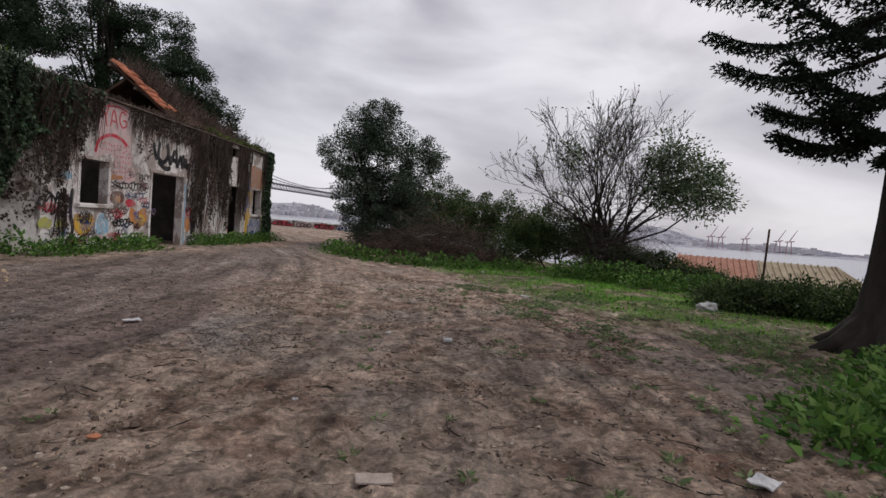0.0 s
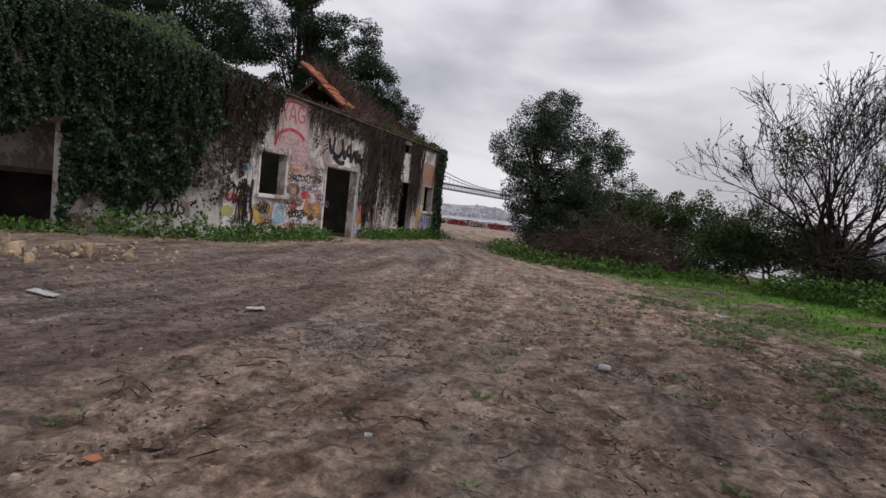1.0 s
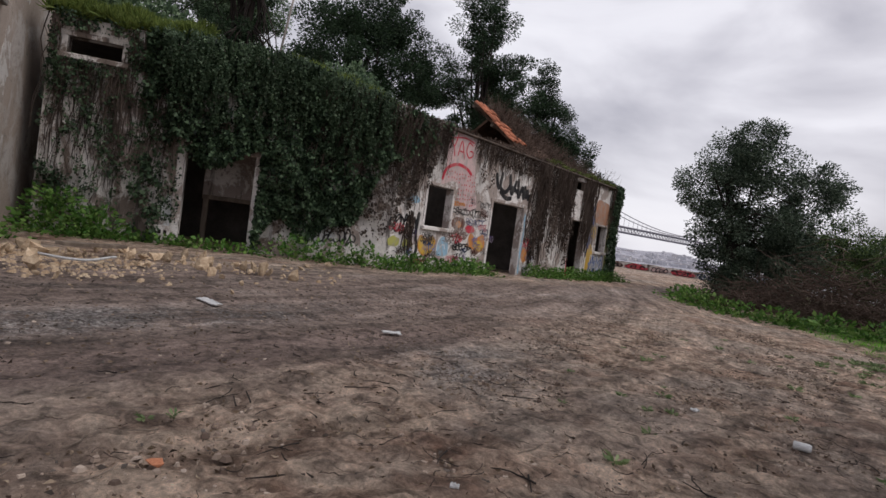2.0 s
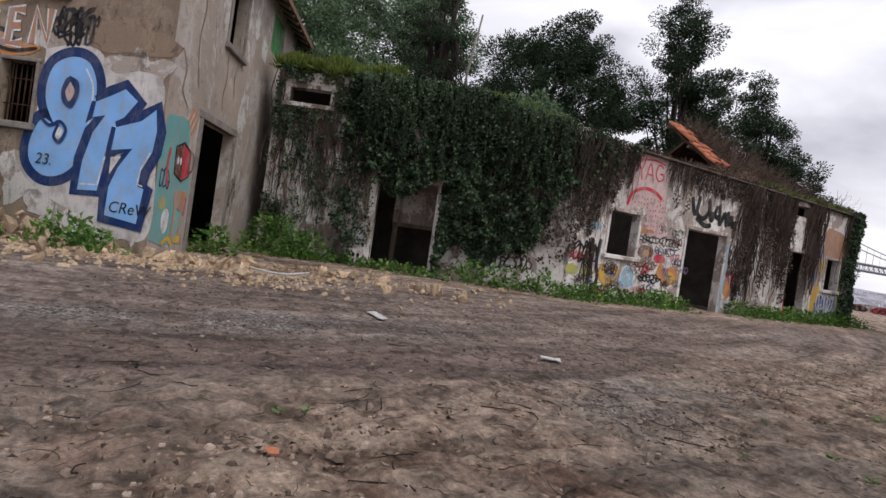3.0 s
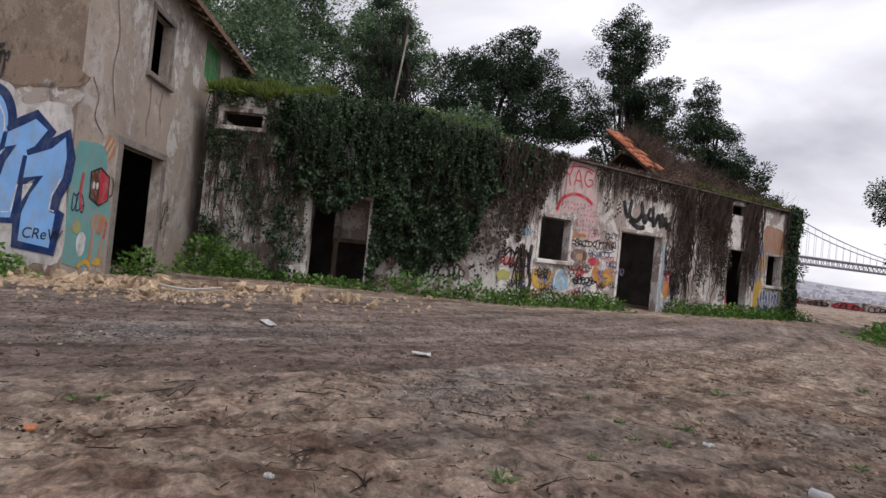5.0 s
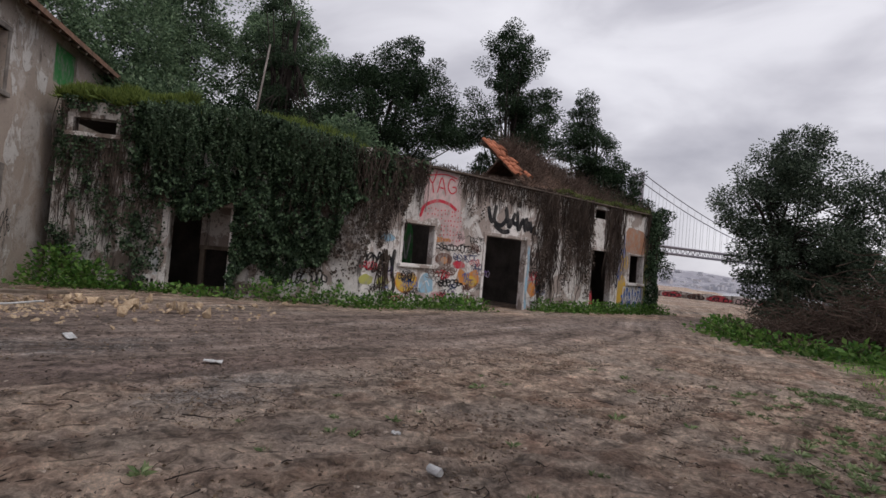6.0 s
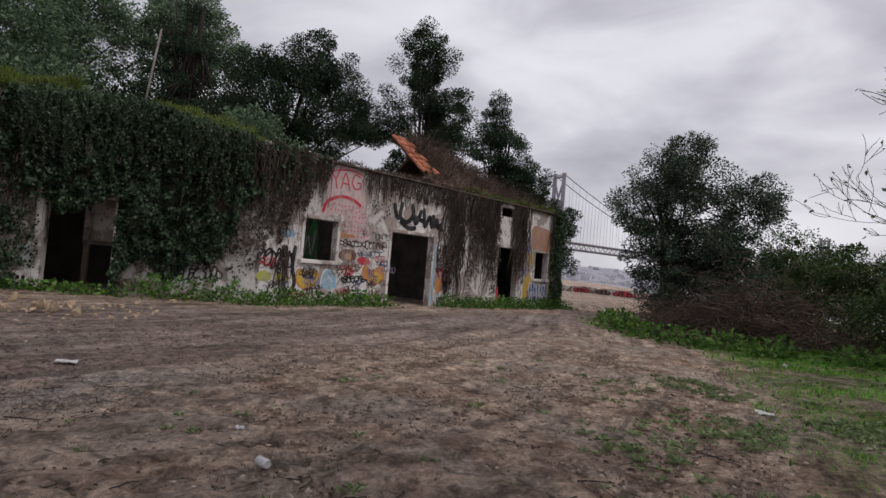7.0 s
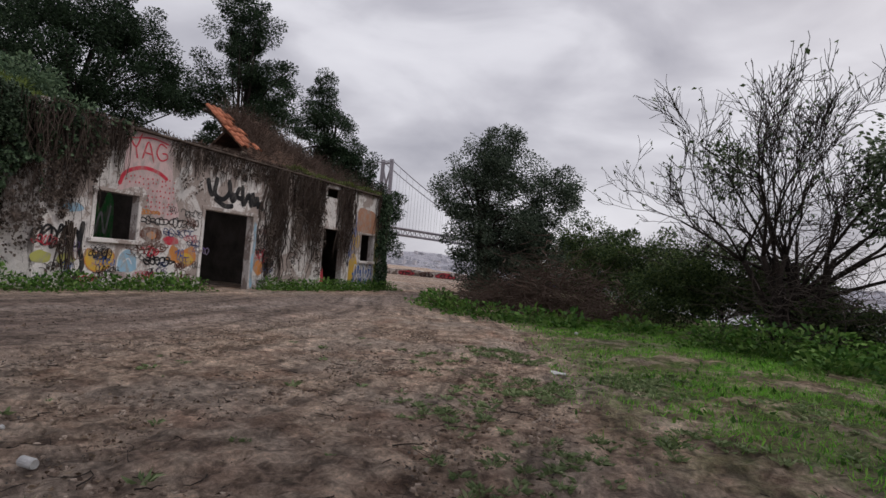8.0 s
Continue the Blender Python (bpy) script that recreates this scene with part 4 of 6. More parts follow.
twig_heap("brush_heap", (-2.6, 23.2, 0.25), (3.0, 1.4, 1.25), 1900, "heap of cut brown dead branches beside the shrub", rr=0.011)
twig_heap("undergrowth", (4.4, 20.6, 0.3), (2.0, 1.2, 2.2), 800, "tangle of bare brown stems round the half-bare tree", "bark_grey", (0.6, 1.6), None, 0.007)
twig_heap("brush_heap", (-5.0, 22.9, 0.2), (1.6, 0.8, 0.7), 420, "low heap of dead branches at the shrub's foot")


# ---- ivy, vines and plants on the walls ----
def ivy(name, face, n, u0, u1, ztop, density, bulge, size, material, label, zlo=0.15):
    u = rng.uniform(u0, u1, n)
    z = np.array([rng.uniform(zlo, ztop(v) + 0.12) for v in u])
    keep = np.array([density(a, b) + 0.6 * noise.noise(Vector((a * 0.9, b * 0.9, 4))) + 0.65 * noise.noise(Vector((a * 3.4, b * 2.4, 8))) > rng.random() for a, b in zip(u, z)])
    u, z = u[keep], z[keep]
    lump = np.array([0.48 + 0.75 * noise.noise(Vector((a * 2.3, b * 0.55, 2))) + 0.55 * noise.noise(Vector((a * 4.2, b * 3.0, 6))) for a, b in zip(u, z)])
    off = 0.03 + bulge * np.clip(lump, 0, 1.3) * rng.random(len(u)) ** 0.35
    P = np.array([face.at(a, b, c) for a, b, c in zip(u, z, off)])
    n3 = np.array((*face.n, 0))
    D = n3 * 0.55 + np.array((0, 0, -0.85)) + rng.normal(size=P.shape) * 0.45
    return tagged(new(name, leaves(name, P, D, size * (0.6 + 0.8 * rng.random(len(P))), M[material], 0.8)), label, "ivy", kind="stuff")


def strands(name, face, n, u0, u1, ztop, zlen, material, label, off=(0.02, 0.14), r=(0.006, 0.016), wander=0.05, zlow=0.2):
    paths = []
    for k in range(n):
        u, o = rng.uniform(u0, u1), rng.uniform(*off)
        zt = ztop(u) - rng.random() ** 2 * 0.5
        ln = rng.uniform(*zlen) * (0.75 + 0.5 * noise.noise(Vector((u * 1.4, 3, 1))))
        zb = max(zlow, zt - max(0.2, ln))
        m_ = max(3, int((zt - zb) / 0.28))
        pts, uu = [], u
        for q in np.linspace(0, 1, m_):
            uu += rng.normal() * wander
            pts.append(face.at(uu, zt + (zb - zt) * q, max(0.01, o * (1 - 0.6 * q) + rng.normal() * 0.015)))
        rad = rng.uniform(*r)
        paths.append((pts, np.linspace(rad, rad * 0.4, m_)))
    V, F = tubes(paths, 3)
    return tagged(new(name, mesh_of(name, V, F, M[material])), label, "vines", kind="stuff")


def in_door(u, z):
    return 2.65 < u < 4.75 and z < 2.55 - 0.35 * math.sin(u * 2.2)


def ivy_mass(u, z):
    """Thick curtain between the bay and the corner, ragged below, thinning to bare stems at either side."""
    if in_door(u, z):
        return -1
    low = 0.95 + 0.3 * math.sin(u * 5) + (1.5 * max(0.0, u - 6.7))
    return 0.66 - 0.25 * max(0.0, u - 6.9) - 0.55 * max(0.0, 3.6 - u) * (z < 3.6) - (1.0 if z < low and u > 4.9 else 0)


def corner_fringe(u, z):
    """Withered stems hanging from the corner: long beside it, short towards the window's far side."""
    return 0.75 if z > 1.5 + 1.45 * u + 0.35 * math.sin(u * 9) else -0.2


def eaves_fringe(u, z):
    depth = 0.95 + 0.35 * math.sin(u * 1.7 + 0.6) + 0.2 * math.sin(u * 5.3)
    return -0.4 if 1.8 < u < 3.2 or (4.3 < u < 6.9 and z < 3.85) else (0.55 if z > 4.4 - depth else -0.25)


def vine_bands(u, z):
    return 0.22 + 0.45 * math.sin(u * 4.6 + 0.4 * math.sin(z * 1.3)) - 0.25 * (z < 1.3)


no_slot = lambda u, z: 0.2 < u < 1.6 and 4.15 < z < 4.85
ivy("ivy", W2, 64000, 2.0, 8.2, top2, ivy_mass, 0.62, 0.10, "ivy", "thick dark green ivy curtain hanging over the wall")
ivy("ivy", W2, 20000, 0.0, 3.0, top2, lambda u, z: -1 if no_slot(u, z) else 0.2 + 0.15 * (u > 1.9) + 0.15 * (z > 3.9) - 0.5 * (z < 0.8), 0.24, 0.075, "ivy", "patchy ivy creeping over the stained wall")
ivy("ivy", W1, 8000, -0.1, 2.2, top1, lambda u, z: 0.55 - 0.35 * u + 0.5 * (z - 4.1) - (0.5 if z < 2.4 else 0), 0.25, 0.1, "ivy", "ivy fringe spilling from the wall top")
ivy("ivy", W1, 7000, 13.7, 14.62, top1, lambda u, z: 0.55 + 0.6 * (u - 14.1), 0.3, 0.1, "ivy", "dark ivy column at the building's corner")
ivy("ivy", END, 6000, 0.0, 2.4, lambda u: 4.2, lambda u, z: 0.9 - 0.3 * u, 0.35, 0.11, "ivy", "dark ivy round the building's corner")
ivy("creeper", W2, 9000, 2.6, 7.2, top2, lambda u, z: -1 if in_door(u, z) else 0.45 - 0.5 * (z < 1.0), 0.12, 0.08, "vine", "withered brown creeper behind the ivy")
ivy("creeper", W1, 6500, 7.0, 10.1, top1, vine_bands, 0.12, 0.07, "vine", "withered brown creeper matted on the plaster")
ivy("creeper", W2, 9000, 0.0, 3.6, top2, lambda u, z: -1 if no_slot(u, z) or in_door(u, z) else 0.12 - 0.3 * (z < 0.9), 0.12, 0.075, "vine", "withered brown creeper on the stained wall")
ivy("creeper", W1, 9000, -0.1, 1.9, top1, corner_fringe, 0.16, 0.075, "vine", "withered brown creeper hanging beside the window")
ivy("creeper", W2, 7000, 6.4, 8.24, top2, lambda u, z: 0.5 if z > 1.3 + 0.3 * math.sin(u * 7) else -0.1, 0.2, 0.08, "vine", "withered brown creeper at the ivy's edge")
ivy("creeper", W1, 15000, 1.6, 10.0, top1, eaves_fringe, 0.12, 0.07, "vine", "withered creeper fringe under the eaves")
strands("vines", W1, 120, 7.0, 7.9, top1, (2.0, 4.4), "vine", "brown dead vine stems matted on the plaster", (0.02, 0.2), (0.006, 0.028), 0.09)
strands("vines", W1, 170, 8.3, 9.9, top1, (1.8, 4.4), "vine", "brown dead vine stems matted on the plaster", (0.02, 0.2), (0.006, 0.028), 0.09)
strands("vines", W1, 330, 3.2, 7.2, top1, (0.3, 0.9), "vine", "brown dead vine stems hanging from the eaves")
strands("vines", W1, 90, 11.0, 11.9, top1, (2.6, 4.2), "vine", "brown dead vine stems beside the doorway", (0.02, 0.2), (0.008, 0.03), 0.07)
strands("vines", W1, 110, -0.2, 0.8, top1, (1.2, 3.2), "vine", "brown dead vine stems hanging over the plaster", (0.03, 0.3), (0.005, 0.02), 0.1)
strands("vines", W1, 120, 0.8, 1.9, top1, (0.6, 1.5), "vine", "brown dead vine stems hanging over the plaster", (0.03, 0.22))
strands("vines", W1, 10, 0.55, 0.85, lambda u: 1.9, (1.2, 1.7), "vine", "thick dead vine stem climbing beside the window", (0.02, 0.05), (0.02, 0.035), 0.06)
strands("vines", W1, 90, 13.7, 14.5, top1, (1.6, 4.0), "vine", "dead vine stems at the building's corner", (0.02, 0.2))
strands("vines", W2, 220, 0.0, 3.0, lambda u: top2(u) - (0.9 if 0.2 < u < 1.6 else 0), (1.2, 4.4), "vine", "brown dead vine stems over the stained wall")
strands("vines", W2, 250, 5.9, 8.2, top2, (0.8, 3.2), "vine", "brown dead vine stems at the ivy's edge", (0.05, 0.5), (0.005, 0.02), 0.1)
strands("ivy_runners", W2, 420, 2.8, 7.9, lambda u: top2(u) + 0.15, (0.5, 1.6), "ivy", "green ivy runners hanging from the wall top", (0.22, 0.5), (0.012, 0.028), 0.06)


def leafy_runners(name, face, n, u0, u1, ztop, zlen, label):
    """curling shoots set close with small leaves, hanging clear of the wall"""
    P = []
    for k in range(n):
        u, o, ln = rng.uniform(u0, u1), rng.uniform(0.42, 0.8), rng.uniform(*zlen)
        a, ph, z0 = rng.uniform(0.03, 0.12), rng.random() * 6.3, ztop(u) + 0.15 - rng.random() ** 2 * 1.1
        for q in np.linspace(0, 1, int(ln / 0.018)):
            P.append(face.at(u + a * math.sin(ph + q * 5) + rng.normal() * 0.012, z0 - ln * q, o * (1 - 0.25 * q) + rng.normal() * 0.012))
    P = np.array(P)
    D = np.array((*face.n, 0)) * 0.7 + np.array((0, 0, -0.5)) + rng.normal(size=P.shape) * 0.5
    return tagged(new(name, leaves(name, P, D, 0.062 * (0.6 + 0.7 * rng.random(len(P))), M["ivy_pale"], 0.8)), label, "ivy", kind="stuff")


leafy_runners("ivy_runners", W2, 300, 2.5, 7.9, top2, (0.4, 1.3), "paler curling ivy shoots hanging from the wall top")


def turf(name, n, sampler, size, material, label, lean=0.5, width=0.12, category="grass"):
    P = np.array([sampler() for _ in range(n)])
    D = rng.normal(size=P.shape) * lean + np.array((0, 0, 1.0))
    return tagged(new(name, leaves(name, P, D, size * (0.5 + rng.random(len(P))), M[material], width, 0.1)), label, category, kind="stuff")


def on_top(face, topf, u0, u1, depth, rise=0.0):
    def f():
        u = rng.uniform(u0, u1)
        o = -rng.random() * depth + 0.08
        return face.at(u, topf(u) - 0.05 + rise * max(0, -o) + 0.22 * noise.noise(Vector((u * 1.6, o * 2, 5))), o)
    return f


turf("roof_grass", 13000, on_top(W2, lambda u: 5.18, -0.1, 3.2, 0.9, 0.45), 0.26, "moss", "bright green grass growing along the roof edge", 0.6)
turf("roof_grass", 5000, on_top(W2, top2, 5.2, 7.6, 1.7, 0.32), 0.22, "moss", "yellow-green grass mound on the ivy wall's roof", 0.7)
turf("roof_grass", 5000, on_top(W2, top2, 3.0, 8.2, 1.2, 0.1), 0.16, "moss", "grass and moss on top of the ivy wall", 0.7)
turf("roof_grass", 7000, on_top(W1, lambda u: top1(u) + 0.04, 0.0, 14.6, 0.5), 0.17, "dead", "dry brown grass along the wall top", 0.9)
turf("roof_grass", 5200, on_top(W1, lambda u: top1(u) + 0.06, 8.0, 14.6, 0.7, 0.2), 0.17, "moss", "mossy green grass along the eaves", 0.8)


# ---- grass, weeds and rosettes on the ground ----
def bush_of_weeds(name, spots, n, size, material, label, spread=0.3, h=0.35, width=0.6):
    """spots: (x, y, radius, height)"""
    P, D = [], []
    for x, y, r, hh in spots:
        k = max(8, int(n * r * r))
        q = rng.normal(size=(k, 2)) * r * 0.5
        zz = rng.random(k) ** 1.2 * hh * np.clip(1.2 - (q ** 2).sum(1) / (r * r) * 0.8, 0.1, 1)
        P.append(np.stack([x + q[:, 0], y + q[:, 1], ground_z(x + q[:, 0], y + q[:, 1]) + zz], 1))
        D.append(np.stack([q[:, 0] * 1.5, q[:, 1] * 1.5, np.full(k, 0.25)], 1) + rng.normal(size=(k, 3)) * 0.35)
    P, D = np.concatenate(P), np.concatenate(D)
    return tagged(new(name, leaves(name, P, D, size * (0.5 + rng.random(len(P))), M[material], width)), label, "weeds", kind="stuff")


def grass_spot():
    while True:
        x, y = rng.uniform(-9, 9), rng.uniform(6.5, 30)
        over = x - float(grass_edge(y))
        if over < -0.3 or over > 8 or (x - 10.5) * 0.84 + (y - 16) * 0.55 > 1.5:
            continue
        dens = 0.22 + 0.78 * float(smooth01((over - 0.2) / 1.6)) * float(smooth01((y - 8.5) / 6))
        if dens * (0.62 + 1.5 * noise.noise(Vector((x * 0.75, y * 0.75, 3)))) > rng.random():
            return (x, y, float(ground_z(x, y)) - 0.01)


turf("grass", 100000, grass_spot, 0.075, "grass", "short bright green grass on the verge", 0.75, 0.11)
turf("weeds", 5200, grass_spot, 0.09, "weed", "broad-leaved green weeds among the grass", 1.3, 0.5, "weeds")
W1_FOOT = [(*W1.at(u, 0, 0.25 + 0.2 * rng.random())[:2], 0.30 + 0.2 * rng.random(), 0.34 + 0.12 * rng.random()) for u in list(np.arange(-0.3, 4.3, 0.32)) + list(np.arange(6.9, 14.9, 0.32))]
bush_of_weeds("weeds", W1_FOOT, 700, 0.10, "weed", "green weeds growing along the foot of the graffiti wall")
W2_FOOT = [(*W2.at(u, 0, 0.3 + 0.4 * rng.random())[:2], 0.34, 0.26) for u in np.arange(1.6, 4.9, 0.4)] + [(*W2.at(u, 0, 0.4)[:2], 0.5, 0.6) for u in (5.6, 6.0, 6.5, 7.1, 7.7)]
bush_of_weeds("weeds", W2_FOOT, 600, 0.11, "weed", "green weeds growing along the foot of the ivy wall")
bush_of_weeds("nettles", [(*W2.at(0.7, 0, 0.7)[:2], 0.75, 1.0), (*W2.at(1.5, 0, 0.7)[:2], 0.6, 0.7), (*HOUSE.at(2.2, 0, 0.35)[:2], 0.45, 0.55)], 1600, 0.11, "weed", "tall clump of nettles in the corner of the walls")
bush_of_weeds("nettles", [(*SIDE.at(u, 0, o)[:2], r, h) for u, o, r, h in ((3.6, 1.2, 1.2, 2.3), (4.6, 1.3, 1.1, 2.2), (5.3, 1.2, 0.9, 1.7), (5.7, 0.9, 0.8, 2.0), (6.15, 1.0, 0.6, 1.7), (6.5, 1.1, 0.5, 1.1), (7.9, 0.5, 0.5, 0.5), (8.4, 0.6, 0.4, 0.4))], 1500, 0.10, "weed", "tall green weeds overgrowing the house wall's foot")
bush_of_weeds("weeds", [(5.4, 7.3, 0.7, 0.4), (5.0, 6.4, 0.7, 0.35), (4.7, 5.4, 0.7, 0.35), (5.9, 6.3, 0.8, 0.4), (4.4, 4.4, 0.6, 0.3), (5.3, 5.2, 0.7, 0.3), (6.0, 7.9, 0.5, 0.35), (4.8, 3.6, 0.7, 0.3), (3.2, 4.5, 0.6, 0.3), (3.4, 5.2, 0.5, 0.26), (3.7, 4.2, 0.6, 0.3), (4.1, 5.7, 0.6, 0.3)], 900, 0.11, "weed", "lush green weeds round the conifer's roots")
bush_of_weeds("weeds", [(-6.6, 22.6, 0.8, 0.55), (-5.6, 21.7, 0.7, 0.5), (-4.7, 21.4, 0.6, 0.45), (-3.7, 21.0, 0.7, 0.5), (-2.4, 20.9, 0.7, 0.5), (-1.2, 20.4, 0.6, 0.45), (-7.3, 23.7, 0.8, 0.5), (0.4, 20.9, 0.7, 0.4)], 520, 0.15, "weed", "green weeds at the foot of the brush heap")
bush_of_weeds("weeds", [(2.6, 19.4, 0.8, 0.6), (3.6, 18.8, 0.8, 0.7), (4.6, 19.2, 0.9, 0.7), (5.6, 18.4, 0.8, 0.6), (3.4, 20.6, 0.8, 0.8), (6.6, 17.6, 0.9, 0.6), (4.6, 17.6, 0.7, 0.4)], 900, 0.12, "weed", "large-leaved dark plants under the bare tree")


def rosettes(name, spots, label):
    P, D, S = [], [], []
    for x, y, r in spots:
        k = int(10 + 14 * rng.random())
        a = rng.random(k) * 2 * math.pi
        q = rng.random(k) * r * 0.35
        P.append(np.stack([x + q * np.cos(a), y + q * np.sin(a), ground_z(x, y) + 0.03 + 0 * a], 1))
        D.append(np.stack([np.cos(a), np.sin(a), 0.15 + 0.5 * rng.random(k)], 1))
        S.append(r * (0.6 + 0.6 * rng.random(k)))
    P, D, S = np.concatenate(P), np.concatenate(D), np.concatenate(S)
    return tagged(new(name, leaves(name, P, D, S, M["rosette"], 0.3)), label, "weeds", kind="stuff")


spots = []
while len(spots) < 1500:
    x, y = rng.uniform(-3.5, 7), rng.uniform(3.0, 15)
    over = x - float(grass_edge(y))
    p = 0.9 * math.exp(-((over - 0.5) / 1.9) ** 2) + 0.02
    if p * (0.25 + 1.6 * noise.noise(Vector((x * 0.8, y * 0.8, 7)))) > rng.random():
        spots.append((x, y, 0.035 + 0.065 * rng.random()))
rosettes("rosette_weeds", spots, "grey-green rosette weeds dotted over the mud")


# ---- graffiti ----
def curve_pts(pts, n=8):
    p = np.array(pts, float)
    if len(p) < 3:
        return p
    q = np.vstack([2 * p[0] - p[1], p, 2 * p[-1] - p[-2]])
    out = []
    for k in range(1, len(q) - 2):
        for t in np.linspace(0, 1, n, endpoint=False):
            out.append(0.5 * (2 * q[k] + (q[k + 1] - q[k - 1]) * t + (2 * q[k - 1] - 5 * q[k] + 4 * q[k + 1] - q[k + 2]) * t * t + (3 * q[k] - q[k - 1] - 3 * q[k + 1] + q[k + 2]) * t ** 3))
    return np.array(out + [p[-1]])


def ribbon(pts, width, taper=True):
    """Left and right edges of a brush stroke in (u, z)."""
    p = np.asarray(pts, float)
    d = np.gradient(p, axis=0)
    d /= np.linalg.norm(d, axis=1, keepdims=True) + 1e-9
    nrm = np.stack([-d[:, 1], d[:, 0]], 1)
    w = np.full(len(p), width / 2)
    if taper and len(p) > 4:
        w[0] *= 0.6
        w[-1] *= 0.5
    return p + nrm * w[:, None], p - nrm * w[:, None]


def strokes(name, face, lines, width, colour, parent, off=0.008, smooth=True, label=""):
    for k, ln in enumerate(lines):
        V, F = [], []
        p = curve_pts(ln) if smooth else np.array(ln, float)
        if not smooth and len(p) == 2:
            p = np.linspace(p[0], p[1], 3)
        a, b = ribbon(p, width)
        o = off + 0.0006 * (k % 7)
        s = len(V)
        for q, r in zip(a, b):
            V += [face.at(q[0], q[1], o), face.at(r[0], r[1], o)]
        F += [(s + 2 * i, s + 2 * i + 1, s + 2 * i + 3, s + 2 * i + 2) for i in range(len(p) - 1)]
        part_mesh(name, mesh_of(name, V, F, M["p_" + colour]), parent, label)


def fill(name, face, pts, colour, parent, off=0.006, label="", smooth=True):
    p = curve_pts(list(pts) + [pts[0]], 6)[:-1] if smooth else np.array(pts, float)
    V = [face.at(u, z, off) for u, z in p]
    return part_mesh(name, mesh_of(name, V, [tuple(range(len(V)))], M["p_" + colour]), parent, label)


def blob(u, z, ru, rz, n=11, jag=0.25):
    return [(u + ru * (1 + jag * (rng.random() - 0.5)) * math.cos(2 * math.pi * k / n), z + rz * (1 + jag * (rng.random() - 0.5)) * math.sin(2 * math.pi * k / n)) for k in range(n)]


def scribble(name, face, u0, z0, u1, z1, n, width, colour, parent, off=0.010):
    """A tag that cannot be read: one loose running line of uneven loops."""
    h, pts, zc = z1 - z0, [], (z0 + z1) / 2
    ru = (u1 - u0) / max(n, 2) * 0.7
    for k in range(n):
        c, amp, skew = u0 + (u1 - u0) * (k + 0.5) / n, h * (0.28 + 0.26 * rng.random()), rng.uniform(-0.5, 0.9)
        turn, start = rng.choice((-1, 1)), rng.random() * 6.3
        for a in np.linspace(0, 2 * math.pi * rng.uniform(0.55, 1.1), 6):
            s_ = math.sin(start + turn * a)
            pts.append((c + ru * rng.uniform(0.6, 1.1) * math.cos(start + turn * a) + skew * s_ * amp * 0.4, zc + amp * s_ + h * 0.1 * rng.normal()))
    return strokes(name, face, [pts], width, colour, parent, off)


G1 = thing("graffiti_mural", W1.at(2.5, 1.5, 0.01), "faded overlapping graffiti sprayed on the white plaster wall", "graffiti")
fill("pink_wash", W1, [(1.75, 2.75), (1.9, 3.6), (1.95, 4.4), (2.6, 4.42), (3.2, 4.3), (3.3, 3.6), (3.45, 2.9), (3.6, 2.3), (2.9, 2.2), (2.55, 2.9), (2.2, 2.95)], "pink", G1, 0.004)
strokes("red_arc", W1, [[(1.80, 2.95), (1.95, 3.3), (2.4, 3.5), (2.85, 3.46), (3.17, 3.3)]], 0.10, "red", G1)
strokes("red_tag", W1, [[(1.93, 4.30), (2.15, 4.02), (2.30, 4.40)], [(2.15, 4.02), (2.22, 3.72)], [(2.36, 3.74), (2.50, 4.22), (2.70, 3.70)], [(2.40, 3.92), (2.66, 3.90)],
                        [(3.05, 4.18), (2.85, 4.24), (2.76, 3.98), (2.90, 3.80), (3.08, 3.88), (3.06, 4.0), (2.92, 4.0)], [(1.9, 4.2), (2.6, 4.34), (3.1, 4.28)]], 0.045, "red", G1)
V, F = [], []
for u in np.arange(1.95, 3.5, 0.13):
    for z in np.arange(2.35, 3.3, 0.15):
        if z > 2.95 or u > 2.6:
            cu, cz = u + rng.normal() * 0.02, z + rng.normal() * 0.02
            s = len(V)
            V += [W1.at(cu + 0.022 * math.cos(a), cz + 0.03 * math.sin(a), 0.009) for a in np.linspace(0, 2 * math.pi, 7)[:-1]]
            F.append(tuple(range(s, s + 6)))
tagged(part_mesh("red_dots", mesh_of("red_dots", V, F, M["p_red"]), G1), kind="stuff")
G2 = thing("graffiti_tag", W1.at(5.6, 3.3, 0.01), "large black spray tag above the doorway", "graffiti")
strokes("letter", W1, [[(4.5, 3.62), (4.62, 3.25), (4.75, 3.1)], [(4.85, 3.7), (4.8, 3.2), (5.1, 3.05), (5.35, 3.3), (5.3, 3.65)], [(5.3, 3.7), (5.5, 3.05), (5.75, 3.55)], [(5.35, 3.3), (5.9, 3.15)],
                       [(5.85, 3.62), (5.95, 3.0), (6.15, 3.35), (6.3, 2.95)], [(6.3, 3.45), (6.45, 3.0)], [(6.5, 3.35), (6.62, 2.95)], [(6.7, 3.2), (6.8, 2.9)], [(4.8, 3.05), (5.2, 2.86), (5.55, 2.9)]], 0.155, "black", G2)
fill("letter", W1, blob(5.92, 3.86, 0.13, 0.12), "black", G2, 0.008)
G3 = thing("graffiti_tag", W1.at(1.45, 1.0, 0.01), "yellow smiling blob painted under the window", "graffiti")
face_blob = fill("blob", W1, [(1.10, 1.10), (1.20, 1.24), (1.45, 1.16), (1.72, 1.26), (1.86, 1.08), (1.75, 0.80), (1.45, 0.68), (1.2, 0.8)], "yellow", G3, 0.007)
